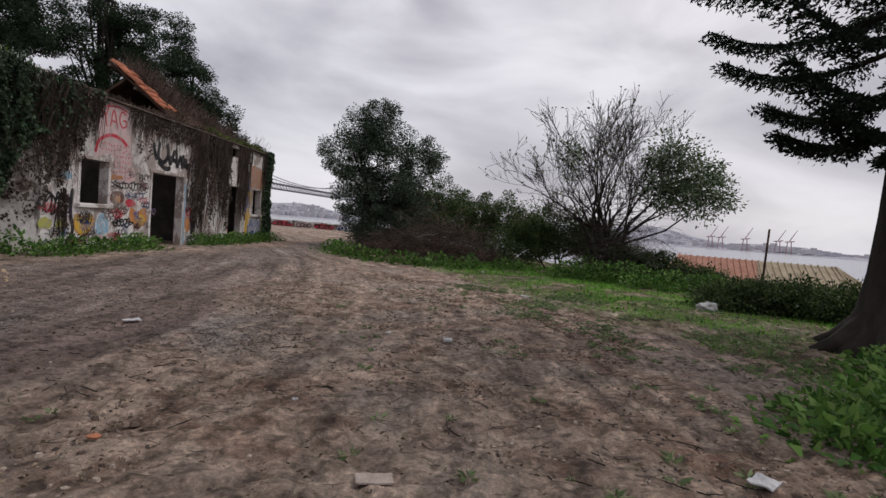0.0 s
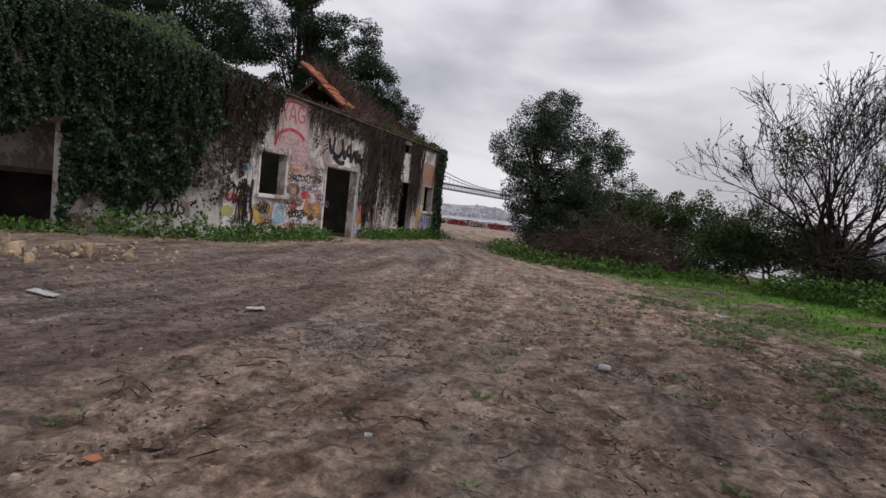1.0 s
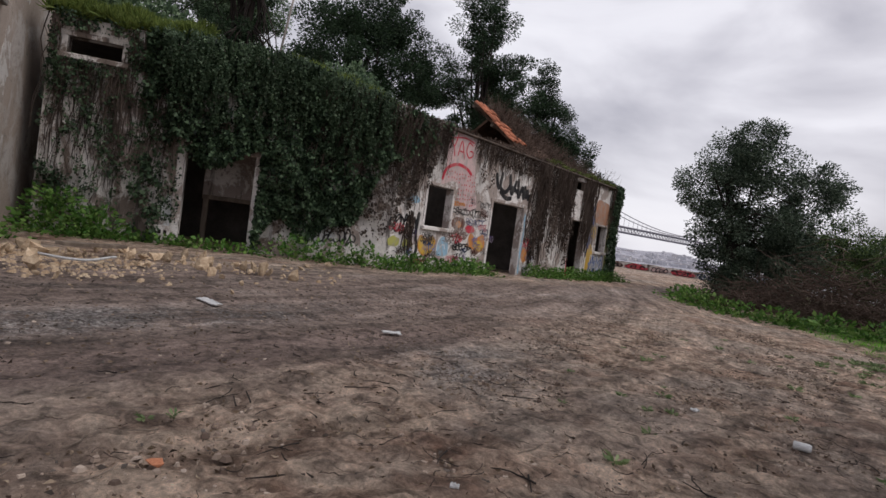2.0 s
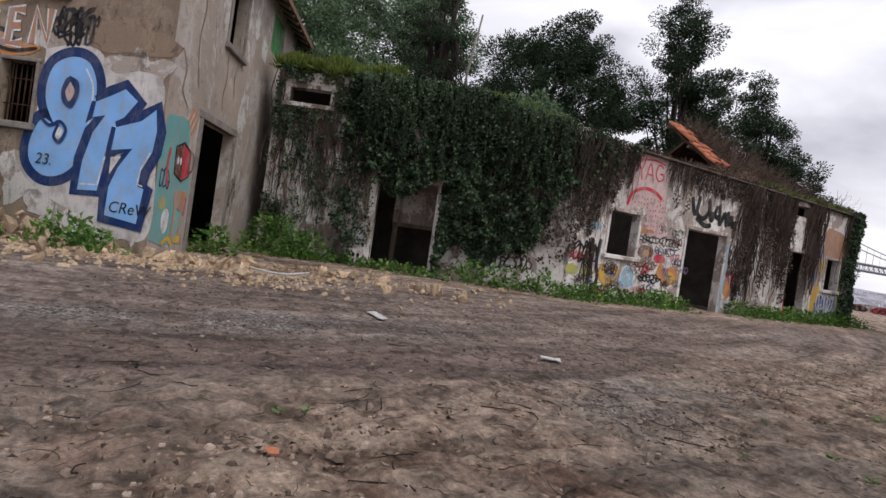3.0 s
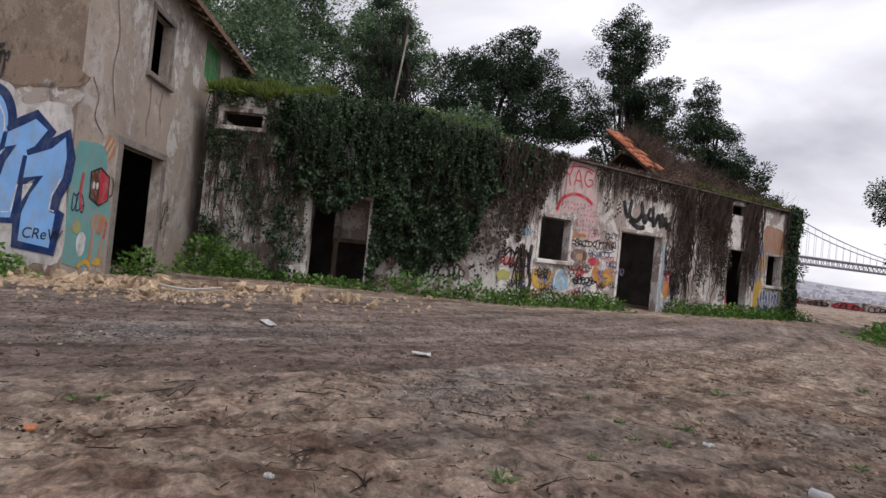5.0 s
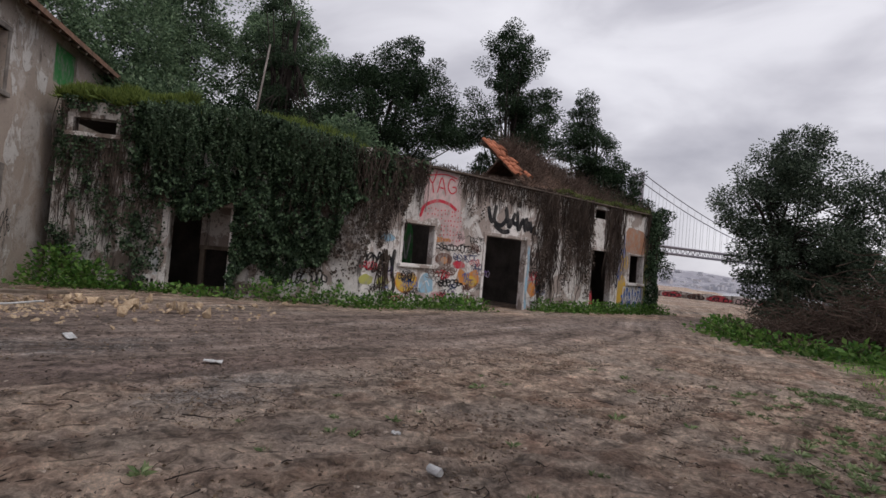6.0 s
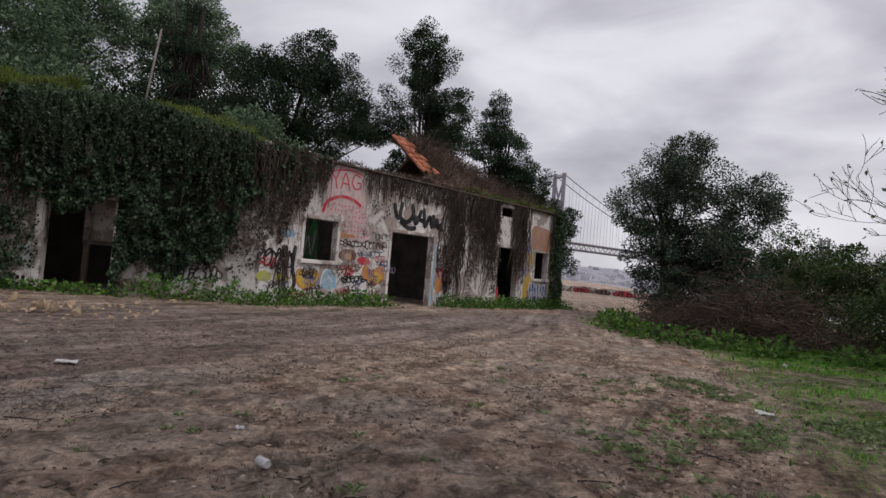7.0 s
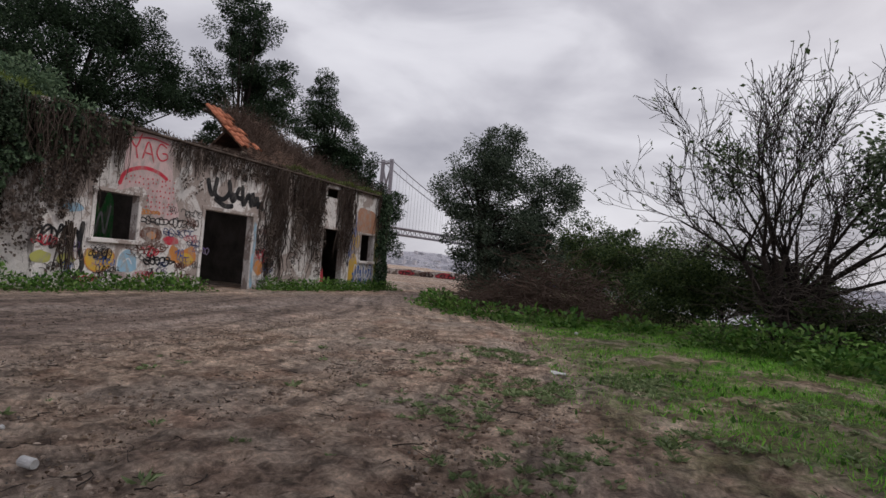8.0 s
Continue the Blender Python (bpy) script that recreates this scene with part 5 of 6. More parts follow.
strokes("outline", W1, [[(1.10, 1.10), (1.20, 1.24), (1.45, 1.16), (1.72, 1.26), (1.86, 1.08), (1.75, 0.80), (1.45, 0.68), (1.2, 0.8), (1.10, 1.10)], [(1.3, 0.9), (1.46, 0.84), (1.62, 0.9)]], 0.03, "orange", G3, 0.010)
for uu in (1.36, 1.58):
    fill("eye", W1, blob(uu, 1.05, 0.04, 0.05, 8, 0), "black", face_blob, 0.011)
G4 = thing("graffiti_tag", W1.at(2.2, 1.0, 0.01), "pale blue ghost-like graffiti shape", "graffiti")
fill("shape", W1, [(1.95, 0.72), (1.98, 1.1), (2.2, 1.3), (2.45, 1.15), (2.5, 0.8), (2.25, 0.68)], "skyblue", G4, 0.007)
strokes("outline", W1, [[(1.95, 0.72), (1.98, 1.1), (2.2, 1.3), (2.45, 1.15), (2.5, 0.8)], [(2.1, 0.95), (2.25, 1.05), (2.35, 0.9)]], 0.03, "white", G4, 0.010)
G5 = thing("graffiti_tag", W1.at(3.4, 1.4, 0.01), "tangle of small black, brown and orange tags", "graffiti")
fill("orange_fill", W1, [(3.35, 1.05), (3.5, 1.5), (3.8, 1.36), (4.2, 1.5), (4.32, 1.1), (4.0, 0.88), (3.7, 1.0)], "orange", G5, 0.005)
fill("yellow_fill", W1, blob(3.98, 1.12, 0.26, 0.16), "yellow", G5, 0.007)
fill("brown_fill", W1, blob(2.85, 1.75, 0.35, 0.2), "brown", G5, 0.006)
fill("orange_fill", W1, blob(2.85, 1.72, 0.14, 0.1), "orange", G5, 0.008)
fill("red_fill", W1, blob(3.45, 1.62, 0.25, 0.12), "red", G5, 0.006)
for a in ((2.5, 2.02, 3.3, 2.22, 6, 0.028, "black"), (3.35, 2.0, 4.3, 2.3, 7, 0.025, "black"), (2.45, 1.3, 3.3, 1.52, 6, 0.04, "brown"), (2.7, 0.92, 3.6, 1.15, 6, 0.045, "black"), (2.55, 1.15, 3.1, 1.4, 4, 0.03, "red"), (3.2, 1.75, 4.2, 1.98, 6, 0.02, "navy"),
          (2.8, 0.4, 3.0, 0.72, 2, 0.06, "black"), (1.1, 0.4, 1.7, 0.55, 5, 0.02, "black"), (3.6, 0.45, 4.2, 0.8, 4, 0.025, "brown"), (2.0, 0.45, 2.7, 0.7, 5, 0.03, "pink"), (3.7, 2.35, 4.4, 2.55, 5, 0.018, "black"), (2.45, 2.28, 3.0, 2.4, 5, 0.03, "orange")):
    scribble("tag_line", W1, *a, G5)
G6 = thing("graffiti_tag", W1.at(0.4, 1.2, 0.01), "black scrawl over faded yellow patches", "graffiti")
scribble("tag_line", W1, -0.05, 1.22, 0.95, 1.72, 6, 0.055, "black", G6)
fill("yellow_fill", W1, blob(0.15, 0.98, 0.24, 0.15), "lime", G6, 0.006)
fill("yellow_fill", W1, blob(0.7, 0.95, 0.22, 0.14), "lime", G6, 0.006)
fill("teal_patch", W1, blob(0.72, 2.22, 0.26, 0.12), "skyblue", G6, 0.006)
strokes("black_drip", W1, [[(1.02, 1.9), (0.98, 1.3), (1.08, 0.8), (0.85, 0.4)]], 0.12, "black", G6, 0.007)
G7 = thing("graffiti_tag", W1.at(7.0, 1.3, 0.01), "black and orange tags beside the doorway", "graffiti")
fill("orange_fill", W1, blob(6.88, 0.98, 0.24, 0.26), "orange", G7, 0.006)
scribble("tag_line", W1, 6.66, 1.7, 7.25, 2.45, 5, 0.03, "black", G7)
scribble("tag_line", W1, 7.05, 0.85, 7.5, 1.6, 3, 0.11, "black", G7)
scribble("tag_line", W1, 6.68, 1.3, 7.1, 1.6, 4, 0.03, "red", G7)
scribble("tag_line", W1, 6.64, 0.35, 7.2, 0.7, 5, 0.03, "white", G7)
strokes("blue_edge", W1, [[(6.53, 0.3), (6.5, 1.1), (6.54, 1.8), (6.5, 2.5)]], 0.11, "skyblue", G7, 0.045)
G8 = thing("graffiti_mural", W1.at(12.9, 1.4, 0.01), "blue, yellow and orange graffiti round the small window", "graffiti")
fill("orange_fill", W1, [(12.3, 2.78), (12.35, 3.7), (13.0, 3.75), (13.65, 3.6), (13.7, 2.8), (13.0, 2.72)], "rust", G8, 0.005)
fill("green_fill", W1, [(13.75, 0.6), (13.75, 3.4), (14.0, 3.5), (14.05, 2.0), (13.95, 0.7)], "lime", G8, 0.005)
fill("yellow_fill", W1, [(11.9, 0.45), (11.95, 1.6), (12.3, 1.75), (12.5, 1.2), (12.3, 0.5)], "yellow", G8, 0.005)
strokes("blue_letter", W1, [[(12.2, 0.45), (12.6, 1.25), (12.75, 0.5), (13.0, 1.3), (13.15, 0.5), (13.5, 1.3), (13.6, 0.6)], [(12.2, 0.9), (13.0, 1.05), (13.6, 0.9)]], 0.16, "blue", G8, 0.009)
scribble("tag_line", W1, 12.3, 0.7, 13.7, 1.4, 7, 0.05, "white", G8, 0.013)
scribble("tag_line", W1, 11.95, 2.0, 12.5, 2.6, 3, 0.06, "yellow", G8, 0.010)
G9 = thing("graffiti_tag", W2.at(6.6, 0.9, 0.01), "small black scrawl low on the ivy wall", "graffiti")
fill("white_wash", W2, blob(6.7, 0.85, 0.8, 0.4, 12), "white", G9, 0.004)
scribble("tag_line", W2, 6.1, 0.72, 7.3, 1.1, 9, 0.04, "black", G9)
fill("white_wash", W2, [(2.3, 0.25), (2.55, 0.9), (2.8, 1.4), (2.84, 0.25)], "white", G9, 0.004)

GX_ = thing("graffiti_tag", W1.at(5, 1.2, 0.01), "dense layer of small scrawled tags on the lower wall", "graffiti")
for k in range(70):
    u = rng.uniform(-0.1, 7.0)
    if 4.3 < u < 6.6:
        continue
    z = rng.uniform(0.35, 2.5) if u > 2.5 else rng.uniform(0.3, 1.3)
    if 1.0 < u < 2.6 and z > 1.3:
        continue
    scribble("tag_line", W1, u, z, u + rng.uniform(0.25, 0.6), z + rng.uniform(0.12, 0.3), int(rng.integers(3, 6)), rng.uniform(0.010, 0.024), ("black", "black", "brown", "navy", "red", "blue", "purple")[int(rng.integers(7))], GX_, 0.0125)
for k in range(16):
    u = rng.uniform(10.2, 14.0)
    if u < 11.6 or 12.4 < u < 13.7:
        continue
    scribble("tag_line", W1, u, rng.uniform(0.5, 3.0), u + 0.4, rng.uniform(3.0, 3.4), 3, 0.03, ("black", "brown", "blue")[k % 3], GX_, 0.0125)

M1 = thing("graffiti_mural", SIDE.at(7.6, 2.0, 0.01), "huge light blue bubble numerals outlined in dark blue", "graffiti")
NINE = [(7.0, 2.22), (6.80, 2.58), (6.77, 2.93), (6.88, 3.25), (7.20, 3.41), (7.51, 3.34), (7.69, 3.03), (7.72, 2.59), (7.68, 2.06), (7.52, 1.64), (7.25, 1.38), (6.92, 1.33), (6.66, 1.50), (6.58, 1.75), (6.63, 2.06), (6.78, 2.30)]
ONE_A = [(7.74, 2.70), (8.0, 2.83), (8.25, 2.97), (8.5, 2.79), (8.18, 2.34), (8.06, 1.88), (7.97, 1.20), (7.60, 1.17), (7.63, 1.68), (7.75, 2.17), (7.94, 2.49), (7.71, 2.43)]
ONE_B = [(8.17, 2.31), (8.62, 2.47), (8.86, 2.69), (8.92, 2.33), (8.89, 1.98), (8.73, 1.64), (8.71, 1.37), (8.82, 1.34), (8.77, 0.74), (8.17, 0.81), (8.18, 1.30), (8.30, 1.64), (8.52, 1.99), (8.14, 1.92)]
fill("white_wash", SIDE, [(6.67, 3.5), (7.2, 3.62), (7.67, 3.56), (8.0, 3.22), (8.5, 3.3), (8.93, 3.1), (8.96, 2.0), (8.95, 0.5), (7.81, 0.72), (6.85, 1.07), (6.43, 1.52), (6.63, 2.36)], "pale", M1, 0.0075, "pale wash behind the numerals")
for k, (ln, round_) in enumerate(((NINE, True), (ONE_A, False), (ONE_B, False))):
    o_ = 0.010 + 0.006 * k
    ring = curve_pts(ln + [ln[0]], 5) if round_ else np.array(ln + [ln[0]])
    strokes("outline", SIDE, [[tuple(p) for p in ring]], 0.34, "navy", M1, o_, False)
    fill("numeral", SIDE, ln, "sky", M1, o_ + 0.003, smooth=round_)
    inner_ = [(u + 0.06 * (sum(p[0] for p in ln) / len(ln) - u) / 0.6, z + 0.06 * (sum(p[1] for p in ln) / len(ln) - z) / 0.6) for u, z in ln]
    strokes("highlight", SIDE, [inner_[len(ln) // 3:len(ln) // 3 * 2]], 0.028, "white", M1, o_ + 0.0045, round_)
fill("counter", SIDE, [(7.2, 3.08), (7.36, 3.0), (7.40, 2.82), (7.34, 2.6), (7.26, 2.53), (7.12, 2.62), (7.07, 2.8), (7.12, 3.0)], "navy", M1, 0.0285)
fill("counter", SIDE, [(7.22, 2.98), (7.32, 2.82), (7.24, 2.64), (7.15, 2.8)], "pink", M1, 0.0300)
strokes("outline", SIDE, [[(6.70, 2.36), (6.92, 2.2), (7.12, 2.28), (7.25, 2.14), (7.16, 1.93), (7.04, 2.02), (7.10, 2.24)]], 0.055, "navy", M1, 0.0285)
fill("counter", SIDE, [(7.11, 2.20), (7.20, 2.12), (7.14, 1.98), (7.07, 2.04)], "white", M1, 0.0280)
fill("counter", SIDE, [(8.15, 1.80), (8.34, 1.84), (8.16, 1.5)], "white", M1, 0.0280, smooth=False)


def words(text, face, u, z, size, colour, parent, off=0.019, shear=0.15):
    cu = bpy.data.curves.new("words", "FONT")
    cu.body, cu.size, cu.shear = text, size, shear
    ob = bpy.data.objects.new("words", cu)
    scene.collection.objects.link(ob)
    dg = bpy.context.evaluated_depsgraph_get()
    me_ = bpy.data.meshes.new_from_object(ob.evaluated_get(dg))
    bpy.data.objects.remove(ob)
    bpy.data.curves.remove(cu)
    me_.name = "words"
    me_.transform(face.matrix(u, z, off))
    me_.materials.clear()
    me_.materials.append(M["p_" + colour])
    return part_mesh("lettering", me_, parent)


words("CReW", SIDE, 8.22, 0.88, 0.27, "black", M1, 0.031)
words("23.", SIDE, 6.74, 1.52, 0.27, "black", M1, 0.031)
M2 = thing("graffiti_mural", SIDE.at(5.6, 3.4, 0.01), "orange and purple graffiti beside the barred window", "graffiti")
fill("orange_fill", SIDE, [(4.6, 2.6), (4.7, 3.4), (5.0, 3.8), (5.4, 3.4), (5.7, 3.75), (6.1, 3.55), (5.9, 3.35), (5.7, 3.3), (5.72, 2.6), (5.4, 2.9), (5.2, 2.4), (4.9, 2.9)], "orange", M2, 0.005)
strokes("outline", SIDE, [[(4.6, 2.6), (4.7, 3.4), (5.0, 3.8), (5.4, 3.4), (5.7, 3.75), (6.1, 3.55)], [(5.2, 2.4), (4.9, 2.9), (4.6, 2.6)]], 0.08, "black", M2, 0.009)
fill("star", SIDE, [(5.45 + (0.34 if k % 2 == 0 else 0.13) * math.sin(2 * math.pi * k / 10), 2.5 + (0.42 if k % 2 == 0 else 0.16) * math.cos(2 * math.pi * k / 10)) for k in range(10)], "purple", M2, 0.011, smooth=False)
LETTERS = ([[(5.60, 4.08), (5.57, 3.50), (5.84, 3.52)]], [[(6.18, 4.12), (5.93, 4.10), (5.90, 3.52), (6.18, 3.54)], [(5.92, 3.82), (6.12, 3.84)]], [[(6.37, 3.55), (6.40, 4.14), (6.66, 3.60), (6.68, 4.18)]])
for lines in LETTERS:
    strokes("letter", SIDE, lines, 0.19, "white", M2, 0.012, False)
    strokes("letter", SIDE, lines, 0.11, "rust", M2, 0.0175, False)
fill("yellow_fill", SIDE, [(5.3, 4.15), (5.8, 4.25), (5.85, 4.42), (5.4, 4.4)], "yellow", M2, 0.006)
fill("grey_fill", SIDE, blob(5.1, 4.15, 0.34, 0.38), "white", M2, 0.014)
strokes("outline", SIDE, [[(4.8, 4.0), (4.9, 4.45), (5.2, 4.5), (5.42, 4.2), (5.3, 3.85), (5.05, 3.8), (4.8, 4.0)], [(5.0, 3.8), (4.95, 3.4)], [(5.2, 3.8), (5.25, 3.4)]], 0.05, "black", M2, 0.018)
fill("orange_fill", SIDE, [(5.5, 3.5), (5.6, 3.2), (5.9, 3.3), (6.3, 3.35), (6.55, 3.5), (6.2, 3.55)], "orange", M2, 0.009)
fill("purple_fill", SIDE, blob(5.35, 3.1, 0.22, 0.2), "purple", M2, 0.012)
strokes("outline", SIDE, [[(5.5, 2.5), (5.45, 3.0), (5.62, 3.3), (5.8, 3.28), (5.75, 2.9), (5.72, 2.6)], [(5.55, 3.5), (6.0, 3.4), (6.5, 3.48)]], 0.06, "black", M2, 0.018)
scribble("tag_line", SIDE, 6.75, 3.6, 7.5, 4.2, 7, 0.05, "black", M2)
scribble("tag_line", SIDE, 6.8, 3.7, 7.55, 4.3, 5, 0.035, "black", M2, 0.0135)
M3 = thing("graffiti_mural", HOUSE.at(0.8, 1.5, 0.01), "teal painted panel with a red box-headed cartoon shape", "graffiti")
fill("teal_fill", HOUSE, [(0.03, 0.5), (0.05, 2.45), (0.5, 2.72), (1.05, 2.7), (1.2, 2.2), (1.45, 1.6), (1.42, 0.9), (1.2, 0.5), (0.6, 0.4)], "teal", M3, 0.005)
red_box = fill("red_box", HOUSE, [(0.62, 2.2), (0.95, 2.32), (1.3, 2.18), (1.32, 1.72), (1.0, 1.6), (0.66, 1.72)], "red", M3, 0.009, smooth=False)
fill("dark_side", HOUSE, [(0.62, 2.2), (0.95, 2.32), (1.0, 1.6), (0.66, 1.72)], "brown", red_box, 0.012, smooth=False)
for uu in (0.76, 0.88):
    fill("eye", HOUSE, blob(uu, 1.96, 0.045, 0.07, 8, 0), "white", red_box, 0.016)
strokes("orange_limb", HOUSE, [[(0.95, 1.05), (0.85, 1.3), (1.15, 1.38), (1.35, 1.25), (1.25, 0.8), (1.22, 0.45)], [(0.92, 1.05), (0.9, 0.7), (0.86, 0.45)]], 0.1, "orange", M3, 0.010)
strokes("yellow_stroke", HOUSE, [[(0.5, 0.42), (0.75, 0.52), (0.95, 0.4)]], 0.09, "yellow", M3, 0.013)
strokes("flame", HOUSE, [[(1.1, 2.6), (1.35, 2.95)], [(1.2, 2.5), (1.45, 2.85)], [(1.0, 2.7), (1.2, 3.0)]], 0.06, "orange", M3, 0.009)
scribble("tag_line", HOUSE, 0.15, 1.4, 0.5, 1.8, 3, 0.03, "navy", M3)
strokes("pink_limb", HOUSE, [[(0.40, 2.15), (0.36, 1.8), (0.44, 1.45)], [(1.38, 1.3), (1.32, 0.95)]], 0.09, "red", M3, 0.0105)
fill("rust_body", HOUSE, [(0.86, 1.3), (1.1, 1.4), (1.34, 1.26), (1.2, 1.05), (0.95, 1.12)], "rust", M3, 0.0115)
fill("white_fill", HOUSE, blob(0.55, 0.85, 0.16, 0.22), "white", M3, 0.0085)
strokes("outline", HOUSE, [[(0.62, 2.2), (0.95, 2.32), (1.3, 2.18), (1.32, 1.72), (1.0, 1.6), (0.66, 1.72), (0.62, 2.2)], [(1.36, 2.2), (1.48, 2.1), (1.46, 1.85), (1.36, 1.8)]], 0.03, "black", M3, 0.018, False)
fill("yellow_fill", HOUSE, blob(1.15, 0.5, 0.16, 0.08), "yellow", M3, 0.0135)
fill("yellow_fill", HOUSE, blob(0.35, 1.15, 0.14, 0.12), "lime", M3, 0.009)
scribble("tag_line", HOUSE, 3.95, 1.3, 4.4, 2.0, 4, 0.025, "black", M3)
strokes("crack", HOUSE, [[(2.62, 4.55), (2.7, 4.0), (2.6, 3.6), (2.68, 3.3)], [(3.3, 4.5), (3.2, 4.1), (3.34, 3.7)], [(0.9, 5.6), (1.1, 4.9), (1.0, 4.2), (1.25, 3.4)], [(0.35, 3.9), (0.6, 3.6), (0.55, 3.2), (0.9, 2.95)]], 0.022, "brown", M3, 0.009)

# window bars, green shutter and the inner scrap of green paint
bars = thing("window_grille", SIDE.at(6.2, 2.16), "rusty vertical iron bars in a window opening", "grille")
for uu in np.linspace(5.92, 6.45, 6):
    V, F = tubes([([SIDE.at(uu, 2.14, -0.12), SIDE.at(uu, 3.3, -0.12)], [0.014, 0.014])], 6)
    part_mesh("bar", mesh_of("bar", V, F, M["iron"], True), bars)
for zz in (2.5, 2.95):
    V, F = tubes([([SIDE.at(5.8, zz, -0.12), SIDE.at(6.65, zz, -0.12)], [0.012, 0.012])], 6)
    part_mesh("bar", mesh_of("bar", V, F, M["iron"], True), bars)
wf = thing("window", SIDE.at(6.4, 4.48), "upper window with pale painted mullions", "window")
for uu in (6.2, 6.42, 6.64):
    bm = bmesh.new()
    add_box(bm, SIDE.matrix(uu, 5.09, -0.2), 0.05, 1.2, 0.05, 0.005)
    part("mullion", bm, M["litter"], wf)
sh = thing("shutter", HOUSE.at(6.3, 5.45), "green painted plank shutter under the roof edge", "shutter")
for k in range(6):
    bm = bmesh.new()
    add_box(bm, HOUSE.matrix(5.86 + 0.23 * k, 6.2, -0.08), 0.22, 1.08, 0.03, 0.006)
    part("plank", bm, M["p_green"], sh)
XW = Face(W1.at(3.2, 0, -0.3)[:2], W1.at(3.2, 0, -6.4)[:2])
inner = thing("graffiti_tag", XW.at(2.2, 2.1, -0.31), "green and white graffiti on the inner wall", "graffiti")
fill("green_fill", XW, [(1.5, 1.5), (1.6, 2.6), (1.9, 2.9), (2.2, 2.4), (2.5, 2.8), (2.8, 2.3), (2.6, 1.6), (2.1, 1.3)], "green", inner, -0.306)
strokes("tag_line", XW, [[(1.7, 2.5), (1.9, 1.7), (2.15, 2.3), (2.4, 1.6)], [(2.5, 2.6), (2.65, 2.0), (2.45, 1.5)]], 0.09, "white", inner, -0.310)
strokes("tag_line", XW, [[(2.9, 2.9), (3.0, 2.2), (2.85, 1.5)], [(1.55, 1.5), (2.2, 1.2), (2.8, 1.5)]], 0.07, "brown", inner, -0.312)


# ---- roof that still stands, with its orange verge tiles ----
roof = thing("collapsed_roof", W1.at(10, 4.6, -2), "sagging old tiled roof buried under dead creeper", "roof")
def rp(u, o, z):
    return W1.at(u, z, -o)
EAVE, RIDGE = (0.25, 4.52), (3.15, 6.78)
def slope(u, q, lift=0.0):
    drop = 0.0 if u < 9.5 else 0.42 * (u - 9.5) * q
    return rp(u, EAVE[0] + (RIDGE[0] - EAVE[0]) * q, EAVE[1] + (RIDGE[1] - EAVE[1]) * q - drop + lift)
V, F = [], []
us = np.linspace(6.7, 14.5, 24)
for k, u in enumerate(us):
    for j in range(9):
        q = j / 8
        sag = -0.10 * math.sin(math.pi * q) + 0.05 * noise.noise(Vector((u, q * 3, 2)))
        V.append(slope(u, q, sag))
        V.append(slope(u, q, sag - 0.09))
for k in range(len(us) - 1):
    for j in range(8):
        a, b, c, d = (k * 9 + j) * 2, ((k + 1) * 9 + j) * 2, ((k + 1) * 9 + j + 1) * 2, (k * 9 + j + 1) * 2
        F += [(a, b, c, d), (d + 1, c + 1, b + 1, a + 1)]
for j in range(8):
    a, d = j * 2, (j + 1) * 2
    F.append((a, d, d + 1, a + 1))
front_slope = part_mesh("front_slope", mesh_of("front_slope", V, F, M["tile_old"]), roof)
V = [rp(8.3, 3.15, 6.78), rp(9.5, 3.15, 6.78), rp(14.5, 3.4, 4.9), rp(14.5, 6.4, 4.5), rp(8.3, 6.4, 4.5)]
V += [(p[0], p[1], p[2] - 0.12) for p in V]
part_mesh("back_slope", mesh_of("back_slope", V, [(0, 1, 2, 3, 4), (9, 8, 7, 6, 5)] + [(i, i + 5, (i + 1) % 5 + 5, (i + 1) % 5) for i in range(5)], M["tile_old"]), roof)
for o in (0.9, 2.0, 3.0):
    q = (o - EAVE[0]) / (RIDGE[0] - EAVE[0])
    V, F = tubes([([slope(6.5, q, -0.16), slope(12.5, q, -0.16)], [0.06, 0.06])], 6)
    part_mesh("rafter", mesh_of("rafter", V, F, M["wood"]), roof)


def tile_mesh():
    bm = bmesh.new()
    ring = []
    for end in (0, 1):
        for lay in (0, 1):
            r = (0.115 - 0.02 * end) - 0.016 * lay
            ring.append([bm.verts.new((r * math.cos(a), end * 0.44, r * math.sin(a) * 0.75)) for a in np.linspace(0, math.pi, 7)])
    a0, a1, b0, b1 = ring
    for k in range(6):
        bm.faces.new((a0[k], a0[k + 1], b0[k + 1], b0[k]))
        bm.faces.new((a1[k + 1], a1[k], b1[k], b1[k + 1]))
        bm.faces.new((a0[k + 1], a0[k], a1[k], a1[k + 1]))
        bm.faces.new((b0[k], b0[k + 1], b1[k + 1], b1[k]))
    me_ = bpy.data.meshes.new("tile")
    bm.to_mesh(me_)
    bm.free()
    me_.materials.append(M["tile"])
    me_.polygons.foreach_set("use_smooth", [True] * len(me_.polygons))
    return me_


